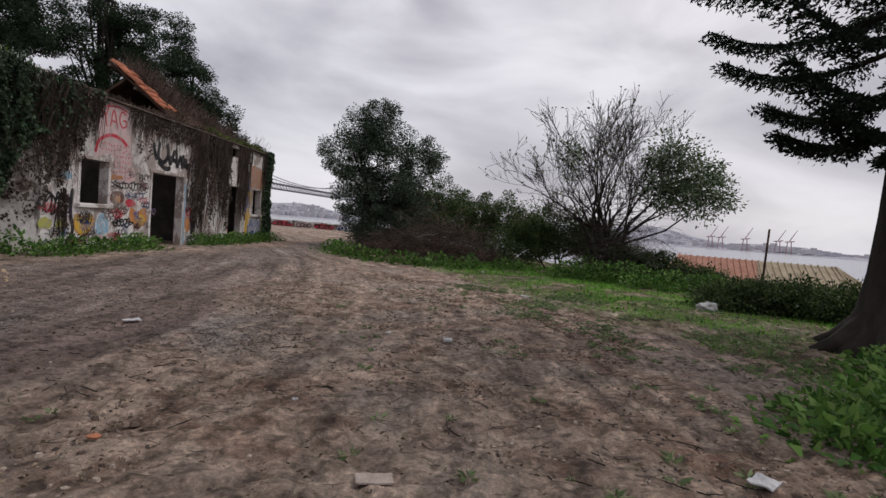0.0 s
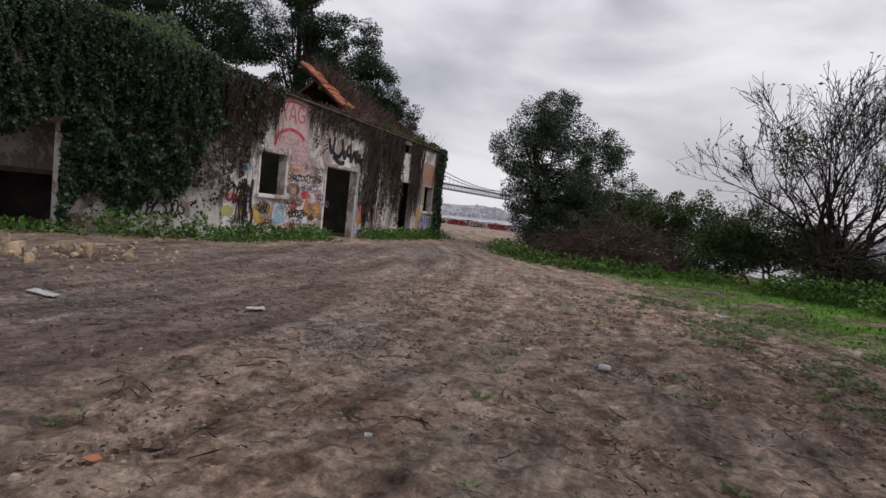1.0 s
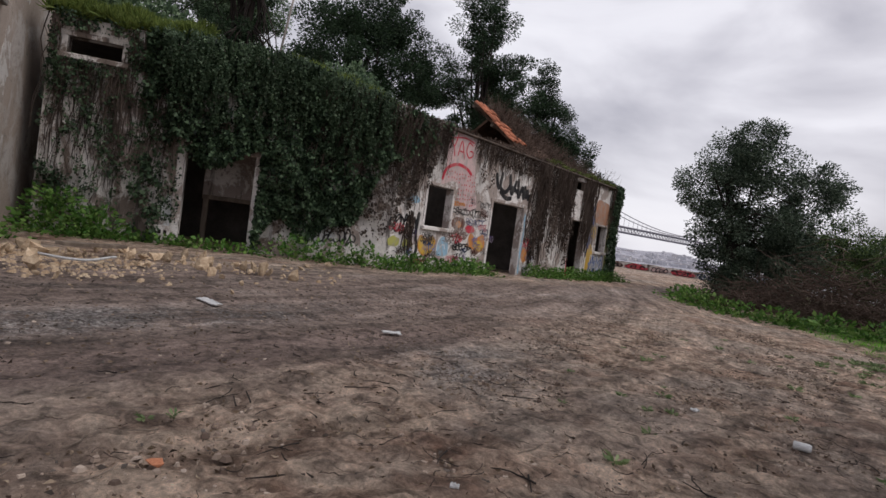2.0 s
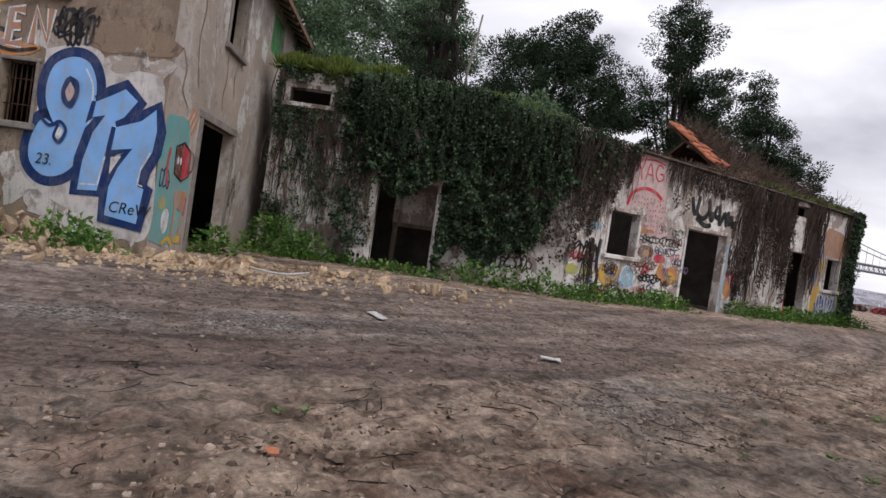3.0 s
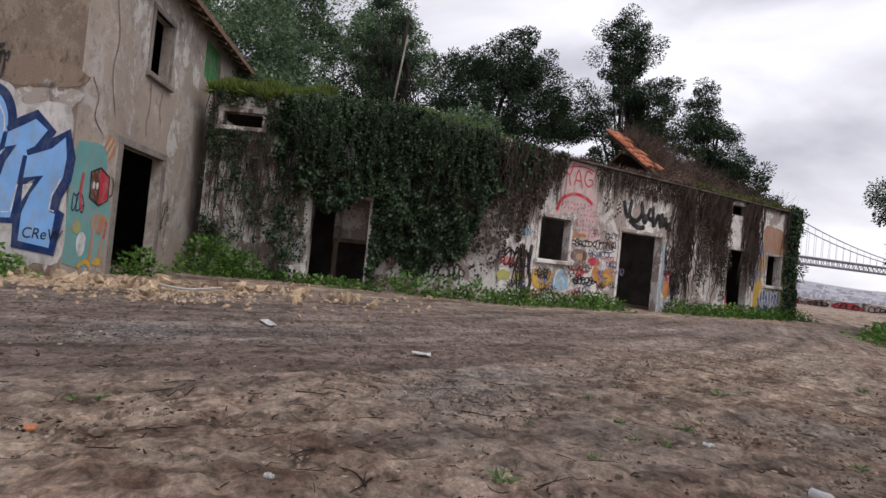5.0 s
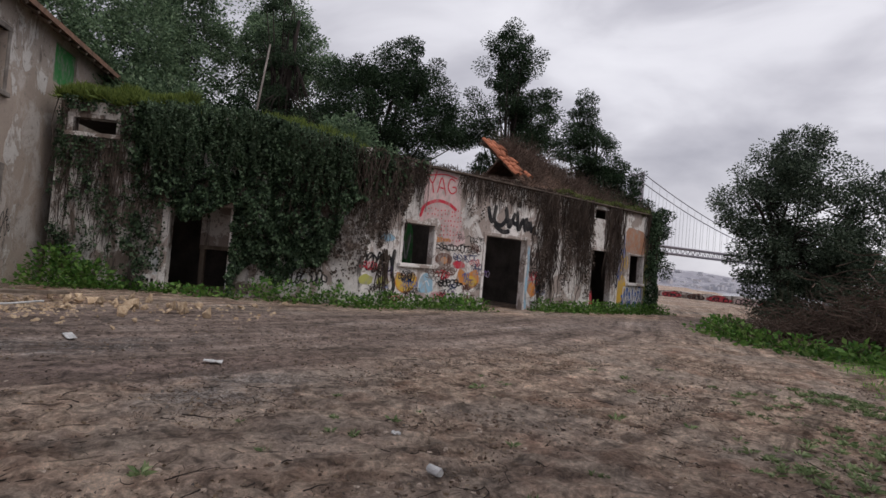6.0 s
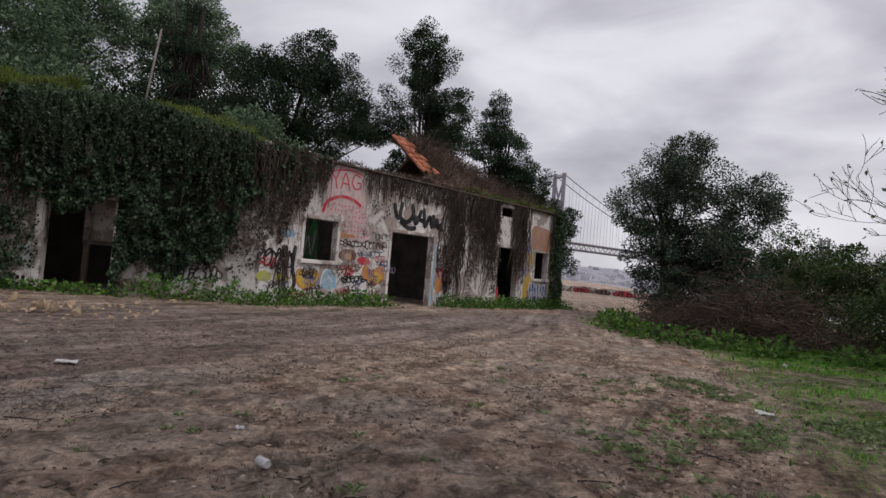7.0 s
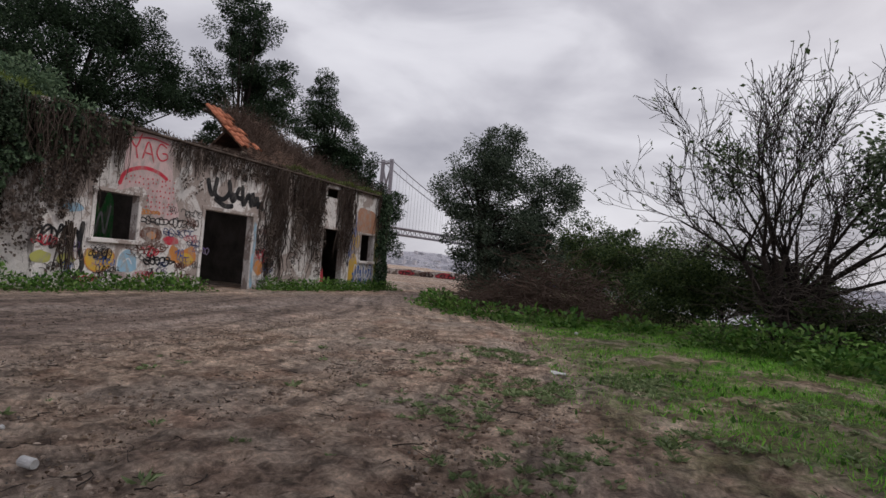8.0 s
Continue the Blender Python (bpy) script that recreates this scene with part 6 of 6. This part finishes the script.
TILE = tile_mesh()
base = base_of(roof)
up_dir = Vector(slope(7, 1)) - Vector(slope(7, 0))
up_dir.normalize()
along = Vector((W1.d[0], W1.d[1], 0))
nrm = along.cross(up_dir)
for c in range(4):
    for r in range(8):
        if c == 3 and r % 3 or c == 2 and r in (0, 4):
            continue
        q = 0.22 + r * 0.085
        m_ = Matrix((( along.x, up_dir.x, nrm.x, 0), (along.y, up_dir.y, nrm.y, 0), (along.z, up_dir.z, nrm.z, 0), (0, 0, 0, 1)))
        p = Vector(slope(6.62 + 0.22 * c, q, 0.05)) - base
        ob = new("tile", TILE)
        ob.parent = front_slope
        ob.matrix_basis = Matrix.Translation(p + Vector((rng.normal() * 0.012, rng.normal() * 0.012, 0.02 * rng.random()))) @ m_ @ pose(0, 0, 0, rng.normal() * 2.5, 0, rng.normal() * 3)


def roof_twigs(n, name, label):
    paths = []
    for k in range(n):
        u, q = rng.uniform(6.5, 14.3), rng.random() ** 0.8
        if u < 7.4 and q > 0.2:
            u += 0.9
        p = np.array(slope(u, q, 0.02))
        d = rng.normal(size=3) * np.array((1, 1, 0.5)) + np.array((0, 0, 0.45))
        pts, r, _ = branch(p, d, rng.uniform(0.3, 1.0), 0.007 * rng.uniform(0.6, 1.8), 0.003, 0.28, 4)
        paths.append((pts, r))
    V, F = tubes(paths, 3)
    return tagged(new(name, mesh_of(name, V, F, M["dead"])), label, "dead creeper", kind="stuff")


roof_twigs(3400, "roof_brush", "brown dead creeper tangle covering the roof")


# ---- parapet at the river's edge ----
PAR = Face((-27.0, 44.5), (-6.5, 40.2))
par = thing("parapet", PAR.at(10, 0.5), "low rough parapet wall covered in graffiti above the river", "wall")
part_mesh("wall", wall_mesh("parapet_wall", Face(PAR.a, PAR.b), 0.0, PAR.length, -0.3, lambda u: 1.12 + wob(u, 30, 0.1), [], 0.4, M["plaster_ivy"], 0.8), par)
for u, w, c in ((2, 1.2, "green"), (5, 1.6, "red"), (7.3, 1.4, "brown"), (9.3, 1.7, "red"), (11.4, 1.3, "pink"), (13.2, 1.6, "red"), (15.0, 1.2, "navy"), (16.6, 1.6, "skyblue"), (18.6, 1.2, "blue")):
    fill("paint_patch", PAR, blob(u, 0.82, w * 0.6, 0.24), c, par, 0.012)
    scribble("tag_line", PAR, u - w * 0.5, 0.66, u + w * 0.5, 0.98, 4, 0.06, "black" if c != "navy" else "white", par, 0.02)

# ---- the roof of a building down the bank ----
low = thing("river_building", (12.2, 27.5, -7), "low building below the bank with an orange and lichen-yellow tiled roof", "house")
lf = Face((8.0, 27.2), (16.4, 24.5))
bm = bmesh.new()
add_box(bm, lf.matrix(lf.length / 2, -3.9, -3.0), lf.length, 8.4, 5.6)
part("wall", bm, M["plaster_house"], low)
M["tile_lichen"] = surf("lichen_tile", (0.30, 0.24, 0.16), (0.46, 0.38, 0.27), 2, 20)
M["tile_orange"] = surf("orange_tile", (0.34, 0.16, 0.11), (0.46, 0.25, 0.18), 3, 20)
for a, b, mt in ((0, 4.2, "tile_orange"), (4.2, lf.length, "tile_lichen")):
    V = [lf.at(a - 0.2, 0.05, 0.5), lf.at(b, 0.05, 0.5), lf.at(b - (1.3 if b > 5 else 0), 1.08, -2.9), lf.at(a + (0.6 if a == 0 else 0), 1.08, -2.9)]
    V += [(p[0], p[1], p[2] - 0.14) for p in V]
    low_roof = part_mesh("roof", mesh_of("roof", V, [(0, 1, 2, 3), (7, 6, 5, 4), (0, 4, 5, 1), (1, 5, 6, 2), (2, 6, 7, 3), (3, 7, 4, 0)], M[mt]), low)
    rows = []
    for k in np.arange(a + 0.1, b - 0.1, 0.28):
        rows.append(([lf.at(k, 0.07, 0.5), lf.at(min(max(k, 0.6), lf.length - 1.3), 1.10, -2.9)], [0.045, 0.045]))
    V, F = tubes(rows, 6)
    tagged(part_mesh("tile_ribbing", mesh_of("tile_ribbing", V, F, M[mt]), low_roof), kind="stuff")
V, F = tubes([([(6.75, 14.3, 0.0), (6.82, 14.3, 2.2)], [0.03, 0.025])], 8)
part_mesh("post", mesh_of("post", V, F, M["iron"], True), thing("fence_post", (6.75, 14.3, 0.1), "thin rusty iron post in the bramble hedge", "post"))


# ---- rubble, stones, twigs and litter ----
def rock(seed, jag=0.8):
    bm = bmesh.new()
    bmesh.ops.create_icosphere(bm, subdivisions=1, radius=0.5)
    for v in bm.verts:
        v.co *= 1 + jag * noise.noise(v.co * 2.3 + Vector((seed * 7.1, 0, 0)))
        v.co = Vector((v.co.x, v.co.y * 0.75, v.co.z * 0.5))
    me_ = bpy.data.meshes.new("stone")
    bm.to_mesh(me_)
    bm.free()
    return me_


ROCKS = []
for k in range(7):
    r_ = rock(k)
    r_.materials.append(M["rubble"])
    ROCKS.append(r_)
rub = thing("rubble_pile", (-9.6, 2.2, 0.2), "spill of pale broken stone and plaster at the walls' foot", "rubble")
rb = base_of(rub)
count = 0
while count < 290:
    s_ = rng.uniform(-0.2, 1)
    if count < 150:
        u = rng.uniform(5.6, 9.2)
        x, y, _ = SIDE.at(u, 0, abs(rng.normal()) * 1.0 + 0.12)
        hgt = 0.4 * max(0, 1 - abs(u - 7.0) / 1.8)
    else:
        f_ = rng.random() ** 1.3
        ax, ay = -10.0 + 0.9 * f_ + 0.2, 2.4 + 4.6 * f_
        x, y, hgt = ax + rng.normal() * 0.7 - 0.2 * f_, ay + rng.normal() * 0.3, 0.08
    size = 0.035 + 0.17 * rng.random() ** 3
    inside = (np.array((x, y)) - SIDE.b) @ HOUSE.n < 0.05 and (np.array((x, y)) - SIDE.b) @ SIDE.n < 0.05
    if inside:
        continue
    ob = new("stone", ROCKS[count % 7])
    ob.parent = rub
    ob.matrix_basis = Matrix.Translation(Vector((x, y, gz1(x, y) + size * 0.2 + hgt * rng.random())) - rb) @ Matrix.LocRotScale(None, Euler(rng.random(3) * 6.3), (size * 1.5, size * 1.5, size * 1.5))
    count += 1
for x, y, s_ in ((-9.85, 2.05, 0.42), (-11.0, 1.1, 0.5), (-9.6, 8.1, 0.17), (-9.9, 7.9, 0.13), (-10.0, 8.5, 0.2), (-10.5, 9.4, 0.22), (-9.4, 7.2, 0.12)):
    ob = tagged(new("stone", ROCKS[int(s_ * 100) % 7]), "loose pale block of broken stone on the ground", "stone", "loose stones")
    ob.matrix_basis = Matrix.LocRotScale((x, y, gz1(x, y) + s_ * 0.22), Euler((0.2, 0.1, x * 7)), (s_, s_ * 0.8, s_ * 0.9))
M["clod"] = leafy("mud_clod", ((0.09, 0.063, 0.05), (0.19, 0.14, 0.112), (0.29, 0.225, 0.18), (0.42, 0.34, 0.28)), 0.95, 0.0)
M["litter_leaf"] = leafy("dry_leaf", ((0.06, 0.04, 0.03), (0.13, 0.09, 0.06), (0.27, 0.195, 0.135), (0.42, 0.33, 0.24)), 0.9)
def chip_spot(n, xs, ys, test):
    out = []
    while len(out) < n:
        x, y = rng.uniform(*xs), rng.uniform(*ys)
        if test(x, y) > rng.random():
            out.append((x, y, float(ground_z(x, y))))
    return np.array(out)


def scatter_rocks(name, pts, size, material, label, flat=0.6):
    V, F = [], []
    for x, y, z in pts:
        s_ = size[0] + (size[1] - size[0]) * rng.random() ** 3
        a, o = rng.random() * 6.3, len(V)
        for k in range(5):
            w = a + 2 * math.pi * k / 5
            V.append((x + s_ * (0.7 + 0.5 * rng.random()) * math.cos(w), y + s_ * (0.7 + 0.5 * rng.random()) * math.sin(w), z - 0.01))
        for k in range(5):
            b = V[o + k]
            V.append((x + (b[0] - x) * 0.6, y + (b[1] - y) * 0.6, z + s_ * flat * (0.7 + 0.5 * rng.random())))
        F.append(tuple(range(o + 5, o + 10)))
        F += [(o + k, o + (k + 1) % 5, o + 5 + (k + 1) % 5, o + 5 + k) for k in range(5)]
    return tagged(new(name, mesh_of(name, V, F, M[material])), label, "stones", kind="stuff")


open_dirt = lambda x, y: 1.0 if x < float(grass_edge(y)) + 0.4 else 0.05
scatter_rocks("pebbles", chip_spot(3400, (-10, 5), (1.5, 20), open_dirt), (0.004, 0.022), "pebble", "small pale pebbles scattered over the mud")
scatter_rocks("plaster_crumbs", chip_spot(3300, (-11.5, -7.2), (0.0, 8.8), lambda x, y: float(1 - 0.93 * smooth01((y - 3.6) / 2.0)) * math.exp(-((x + 9.7 - 0.16 * (y - 2)) / 1.05) ** 2) * (1 if (np.array((x, y)) - SIDE.b) @ HOUSE.n > 0.05 or (np.array((x, y)) - SIDE.b) @ SIDE.n > 0.05 else 0)), (0.010, 0.06), "rubble", "pale crumbs of stone and plaster on the ground")
P = chip_spot(15000, (-8, 6), (1.6, 16), lambda x, y: open_dirt(x, y) * (0.35 + 0.65 * float(smooth01((x + 5.5) / 2))))
P[:, 2] += 0.012
tagged(new("leaf_litter", leaves("leaf_litter", P, rng.normal(size=P.shape) * np.array((1, 1, 0.18)), 0.02 + 0.035 * rng.random(len(P)), M["litter_leaf"], 0.45)), "brown leaf scraps and wood chips on the mud", "leaf litter", kind="stuff")
P = chip_spot(2600, (-8, 6), (1.6, 16), open_dirt)
P[:, 2] += 0.012
tagged(new("chips", leaves("chips", P, rng.normal(size=P.shape) * np.array((1, 1, 0.15)), 0.02 + 0.04 * rng.random(len(P)), M["bark_grey"], 0.5)), "grey wood chips and bark scraps on the mud", "leaf litter", kind="stuff")


def ground_twigs(n, name, label, material, lens=(0.12, 0.5), r=(0.004, 0.010), box=((-6, 6.5), (1.8, 13))):
    paths = []
    for x, y, z in chip_spot(n, *box, lambda x, y: open_dirt(x, y) * (0.3 + 0.7 * float(smooth01((x + 5) / 2)))):
        a, ln, k = rng.random() * 6.3, rng.uniform(*lens), rng.normal() * 1.2
        rr = rng.uniform(*r)
        pts, px, py = [], x, y
        for q in range(6):
            pts.append((px, py, float(ground_z(px, py)) + 0.018 + 0.012 * rng.random()))
            a += k / 6 + rng.normal() * 0.12
            px, py = px + math.cos(a) * ln / 6, py + math.sin(a) * ln / 6
        paths.append((pts, np.linspace(rr, rr * 0.5, 6)))
    V, F = tubes(paths, 5)
    return tagged(new(name, mesh_of(name, V, F, M[material])), label, "twigs", kind="stuff")


ground_twigs(560, "twigs", "dark curved twigs lying on the mud", "bark", (0.08, 0.4), (0.0025, 0.007))
ground_twigs(900, "twigs", "reddish brown fallen twigs on the mud", "dead", (0.06, 0.3), (0.0015, 0.004))
ground_twigs(160, "twigs", "pale dry twigs lying on the mud", "wood", (0.1, 0.4), (0.002, 0.006))
churn = lambda x, y: open_dirt(x, y) * (0.15 + 0.85 * float(smooth01((x + 4.5) / 3))) * max(0.0, 0.45 + 1.1 * noise.noise(Vector((x * 0.9, y * 0.9, 41))))
scatter_rocks("clods", chip_spot(19000, (-7, 4.5), (1.8, 17), churn), (0.005, 0.038), "clod", "churned brown clods of mud", 0.45)


def sheet_scrap(name, x, y, sx, sy, label, material, category="litter", lift=0.03, turn=0.0, thick=0.012):
    bm = bmesh.new()
    n_ = 6
    grid = [[bm.verts.new(((i / n_ - 0.5) * sx, (j / n_ - 0.5) * sy, 0.02 * noise.noise(Vector((i * 0.7 + x, j * 0.7, y))) + thick)) for j in range(n_ + 1)] for i in range(n_ + 1)]
    low_ = [[bm.verts.new(v.co - Vector((0, 0, thick))) for v in row] for row in grid]
    for i in range(n_):
        for j in range(n_):
            bm.faces.new((grid[i][j], grid[i + 1][j], grid[i + 1][j + 1], grid[i][j + 1]))
            bm.faces.new((low_[i][j + 1], low_[i + 1][j + 1], low_[i + 1][j], low_[i][j]))
    for i in range(n_):
        for p, q in (((i, 0), (i + 1, 0)), ((i + 1, n_), (i, n_)), ((0, i + 1), (0, i)), ((n_, i), (n_, i + 1))):
            bm.faces.new((low_[p[0]][p[1]], low_[q[0]][q[1]], grid[q[0]][q[1]], grid[p[0]][p[1]]))
    me_ = bpy.data.meshes.new(name)
    bm.to_mesh(me_)
    bm.free()
    me_.materials.append(M[material])
    ob = tagged(new(name, me_), label, category)
    ob.matrix_basis = pose(x, y, gz1(x, y) + lift, 4, 3, turn)
    return ob


M["cardboard"] = surf("cardboard", (0.36, 0.29, 0.25), (0.46, 0.39, 0.34), 6, 40)
M["brick"] = surf("broken_brick", (0.40, 0.15, 0.08), (0.55, 0.24, 0.13), 8, 40)
sheet_scrap("cardboard", -0.58, 2.87, 0.24, 0.12, "torn piece of grey-brown cardboard on the mud", "cardboard", turn=20)
sheet_scrap("plastic_bag", 2.04, 3.49, 0.22, 0.16, "white plastic scrap among the weeds", "litter", lift=0.06, turn=50)
sheet_scrap("paper_scrap", -4.92, 6.58, 0.24, 0.10, "flattened white paper scrap on the track", "litter", turn=70)
sheet_scrap("paper_scrap", -6.72, 5.0, 0.4, 0.12, "flattened pale plastic strip on the track", "litter", turn=10)
sheet_scrap("paper_scrap", 0.8, 13.5, 0.22, 0.14, "pale litter scrap at the grass edge", "litter", turn=30)
sheet_scrap("paper_scrap", -1.46, 7.4, 0.07, 0.06, "small white litter scrap on the mud", "litter", turn=5)
sheet_scrap("paper_scrap", -1.61, 4.16, 0.05, 0.03, "tiny white litter scrap on the mud", "litter", turn=35)
sheet_scrap("plank", -9.75, 4.4, 1.3, 0.16, "weathered plank lying on the rubble", "wood", "plank", 0.18, 125, 0.05)


def bag(x, y, s_):
    bm = bmesh.new()
    bmesh.ops.create_icosphere(bm, subdivisions=3, radius=0.5)
    for v in bm.verts:
        v.co *= 1 + 0.45 * noise.noise(v.co * 3.1) + 0.2 * noise.noise(v.co * 8)
        v.co.z = max(v.co.z * 0.55, -0.16)
    me_ = bpy.data.meshes.new("plastic_bag")
    bm.to_mesh(me_)
    bm.free()
    me_.materials.append(M["litter"])
    ob = tagged(new("plastic_bag", me_), "crumpled white plastic bag dumped by the hedge", "bag")
    ob.matrix_basis = Matrix.LocRotScale((x, y, gz1(x, y) + 0.16 * s_), None, (s_, s_ * 0.7, s_))


bag(5.05, 13.0, 0.5)


def cloth(u, depth):
    """A limp rag hung in a doorway, in loose vertical folds."""
    V, F, cols, rws = [], [], 13, 9
    for side in (0.0, 0.012):
        for j in range(rws):
            for i in range(cols):
                q = j / (rws - 1)
                V.append(W1.at(u + (i / (cols - 1) - 0.5) * (0.22 + 0.2 * q), 1.05 - 0.8 * q, -depth - side + 0.05 * math.sin(i * 1.5 + q * 2) * (0.3 + q)))
    def vid(k, i, j):
        return k * cols * rws + j * cols + i
    for j in range(rws - 1):
        for i in range(cols - 1):
            F.append((vid(0, i, j), vid(0, i, j + 1), vid(0, i + 1, j + 1), vid(0, i + 1, j)))
            F.append((vid(1, i, j), vid(1, i + 1, j), vid(1, i + 1, j + 1), vid(1, i, j + 1)))
    tagged(new("cloth", mesh_of("cloth", V, F, M["p_red"], True)), "faded red rag hanging low in the doorway", "cloth")


cloth(10.3, 0.12)


def tin(x, y, turn):
    bm = bmesh.new()
    prof = ((0.0, 0.0), (0.024, 0.0), (0.032, 0.008), (0.033, 0.105), (0.026, 0.118), (0.027, 0.122), (0.024, 0.119), (0.0, 0.117))
    rings = [[bm.verts.new((r * math.cos(a), r * math.sin(a), h)) for a in np.linspace(0, 2 * math.pi, 15)[:-1]] for r, h in prof[1:-1]]
    for p, q in zip(rings, rings[1:]):
        for k in range(14):
            bm.faces.new((p[k], p[(k + 1) % 14], q[(k + 1) % 14], q[k]))
    bm.faces.new(list(reversed(rings[0])))
    bm.faces.new(rings[-1])
    me_ = bpy.data.meshes.new("can")
    bm.to_mesh(me_)
    bm.free()
    me_.materials.append(M["litter"])
    ob = tagged(new("drink_litter", me_), "pale can-shaped drink litter lying on its side", "can", "litter cans")
    ob.matrix_basis = pose(x, y, gz1(x, y) + 0.05, 90, 0, turn) @ Matrix.Diagonal((1.05, 1.05, 1.05, 1))


tin(-0.54, 18.9, 40)
# can shape standing in for a crumpled white paper cup
tin(-0.62, 7.2, 100)
bk = new("brick_fragment", rock(21, 0.5))
bk.data.materials.append(M["brick"])
tagged(bk, "broken lump of orange brick on the mud", "brick")
bk.matrix_basis = Matrix.LocRotScale((-2.6, 2.98, gz1(-2.6, 2.98) + 0.03), Euler((0.2, 0.1, 0.5)), (0.11, 0.09, 0.08))
hose = [(-9.5 + 0.55 * math.sin(a) + 0.16 * a, 3.5 + 0.55 * a * 0.5, gz1(-9.5, 3.9) + 0.09) for a in np.linspace(0.2, 4.0, 18)]
V, F = tubes([(hose, [0.02] * 18)], 6)
part_mesh("pipe", mesh_of("pipe", V, F, M["litter"], True), thing("plastic_pipe", hose[0], "bent white plastic pipe lying on the rubble", "pipe"))


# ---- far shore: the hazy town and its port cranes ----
# distance haze is mixed into these pale facade tones
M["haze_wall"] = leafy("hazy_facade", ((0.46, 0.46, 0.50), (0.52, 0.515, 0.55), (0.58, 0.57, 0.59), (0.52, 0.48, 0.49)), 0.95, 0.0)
V, F = [], []
for k in range(900):
    az, r_ = rng.uniform(-0.95, 0.75), 2190 + 420 * rng.random() ** 1.6
    x, y = r_ * math.sin(az), r_ * math.cos(az)
    w, d_, h = rng.uniform(8, 34), rng.uniform(8, 20), rng.uniform(4, 11)
    z = gz1(x, y) - 3
    o = len(V)
    V += [(x + sx * w / 2, y + sy * d_ / 2, z + (h + 3) * up) for up in (0, 1) for sx, sy in ((-1, -1), (1, -1), (1, 1), (-1, 1))]
    F += [(o, o + 1, o + 5, o + 4), (o + 1, o + 2, o + 6, o + 5), (o + 2, o + 3, o + 7, o + 6), (o + 3, o, o + 4, o + 7), (o + 4, o + 5, o + 6, o + 7)]
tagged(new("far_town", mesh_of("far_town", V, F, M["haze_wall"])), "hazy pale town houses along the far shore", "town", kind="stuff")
M["crane_red"] = surf("faded_red_paint", (0.36, 0.23, 0.25), (0.42, 0.28, 0.30), 0.1, 1)
for az in (0.345, 0.36, 0.395, 0.44, 0.455):
    cx, cy = 2160 * math.sin(az), 2160 * math.cos(az)
    crane = thing("port_crane", (cx, cy, -8), "distant faded red harbour crane with a raised boom", "crane", "port cranes")
    for sx in (-9, 9):
        V, F = tubes([([(cx + sx, cy, -9), (cx + sx * 0.6, cy, 34)], [1.6, 1.4])], 4)
        part_mesh("leg", mesh_of("leg", V, F, M["crane_red"]), crane)
    V, F = tubes([([(cx - 14, cy, 32), (cx + 16, cy, 36)], [1.8, 1.6])], 4)
    part_mesh("girder", mesh_of("girder", V, F, M["crane_red"]), crane)
    V, F = tubes([([(cx, cy, 36), (cx + 22, cy, 74)], [1.5, 0.9])], 4)
    part_mesh("boom", mesh_of("boom", V, F, M["crane_red"]), crane)

inner2 = thing("inner_partition", W2.at(4.0, 0.2, -1.6), "broken pale partition wall inside the dark doorway", "wall")
IP = Face(W2.at(3.3, 0, -1.7)[:2], W2.at(5.2, 0, -1.7)[:2])
part_mesh("wall", wall_mesh("partition", IP, 0.0, IP.length, 1.55, lambda u: 2.9 + 0.1 * math.sin(u * 4), [], 0.15, M["plaster"], 0.3), inner2)
bm = bmesh.new()
add_box(bm, IP.matrix(1.0, 1.5, -0.05), 2.0, 0.12, 0.14, 0.01)
part("beam", bm, M["wood"], inner2)
for uu in (0.1, 1.8):
    bm = bmesh.new()
    add_box(bm, IP.matrix(uu, 0.8, -0.05), 0.14, 1.5, 0.14, 0.01)
    part("post", bm, M["wood"], inner2)
stair = thing("stone_steps", W1.at(5.4, 0.2, -3.5), "worn stone steps inside the ruined room", "steps")
for k in range(5):
    bm = bmesh.new()
    add_box(bm, W1.matrix(5.3, 0.28 + 0.18 * k, -3.2 - 0.3 * k), 1.6, 0.18, 0.32, 0.015)
    part("step", bm, M["stone"], stair)
bx = thing("wall_block", W2.at(2.6, 0.2, 0.05), "small pale concrete block with dark squares painting the shade of its holes", "block")
bm = bmesh.new()
add_box(bm, W2.matrix(2.72, 0.42, 0.09), 0.34, 0.5, 0.16, 0.01)
part("body", bm, M["plaster"], bx)
# no recess cut: dark plates on the face paint the holes' shade
for uu, zz in ((2.68, 0.52), (2.80, 0.52), (2.68, 0.36), (2.80, 0.36)):
    bm = bmesh.new()
    add_box(bm, W2.matrix(uu, zz, 0.172), 0.07, 0.09, 0.01)
    part("hole_shade", bm, M["bark"], bx)
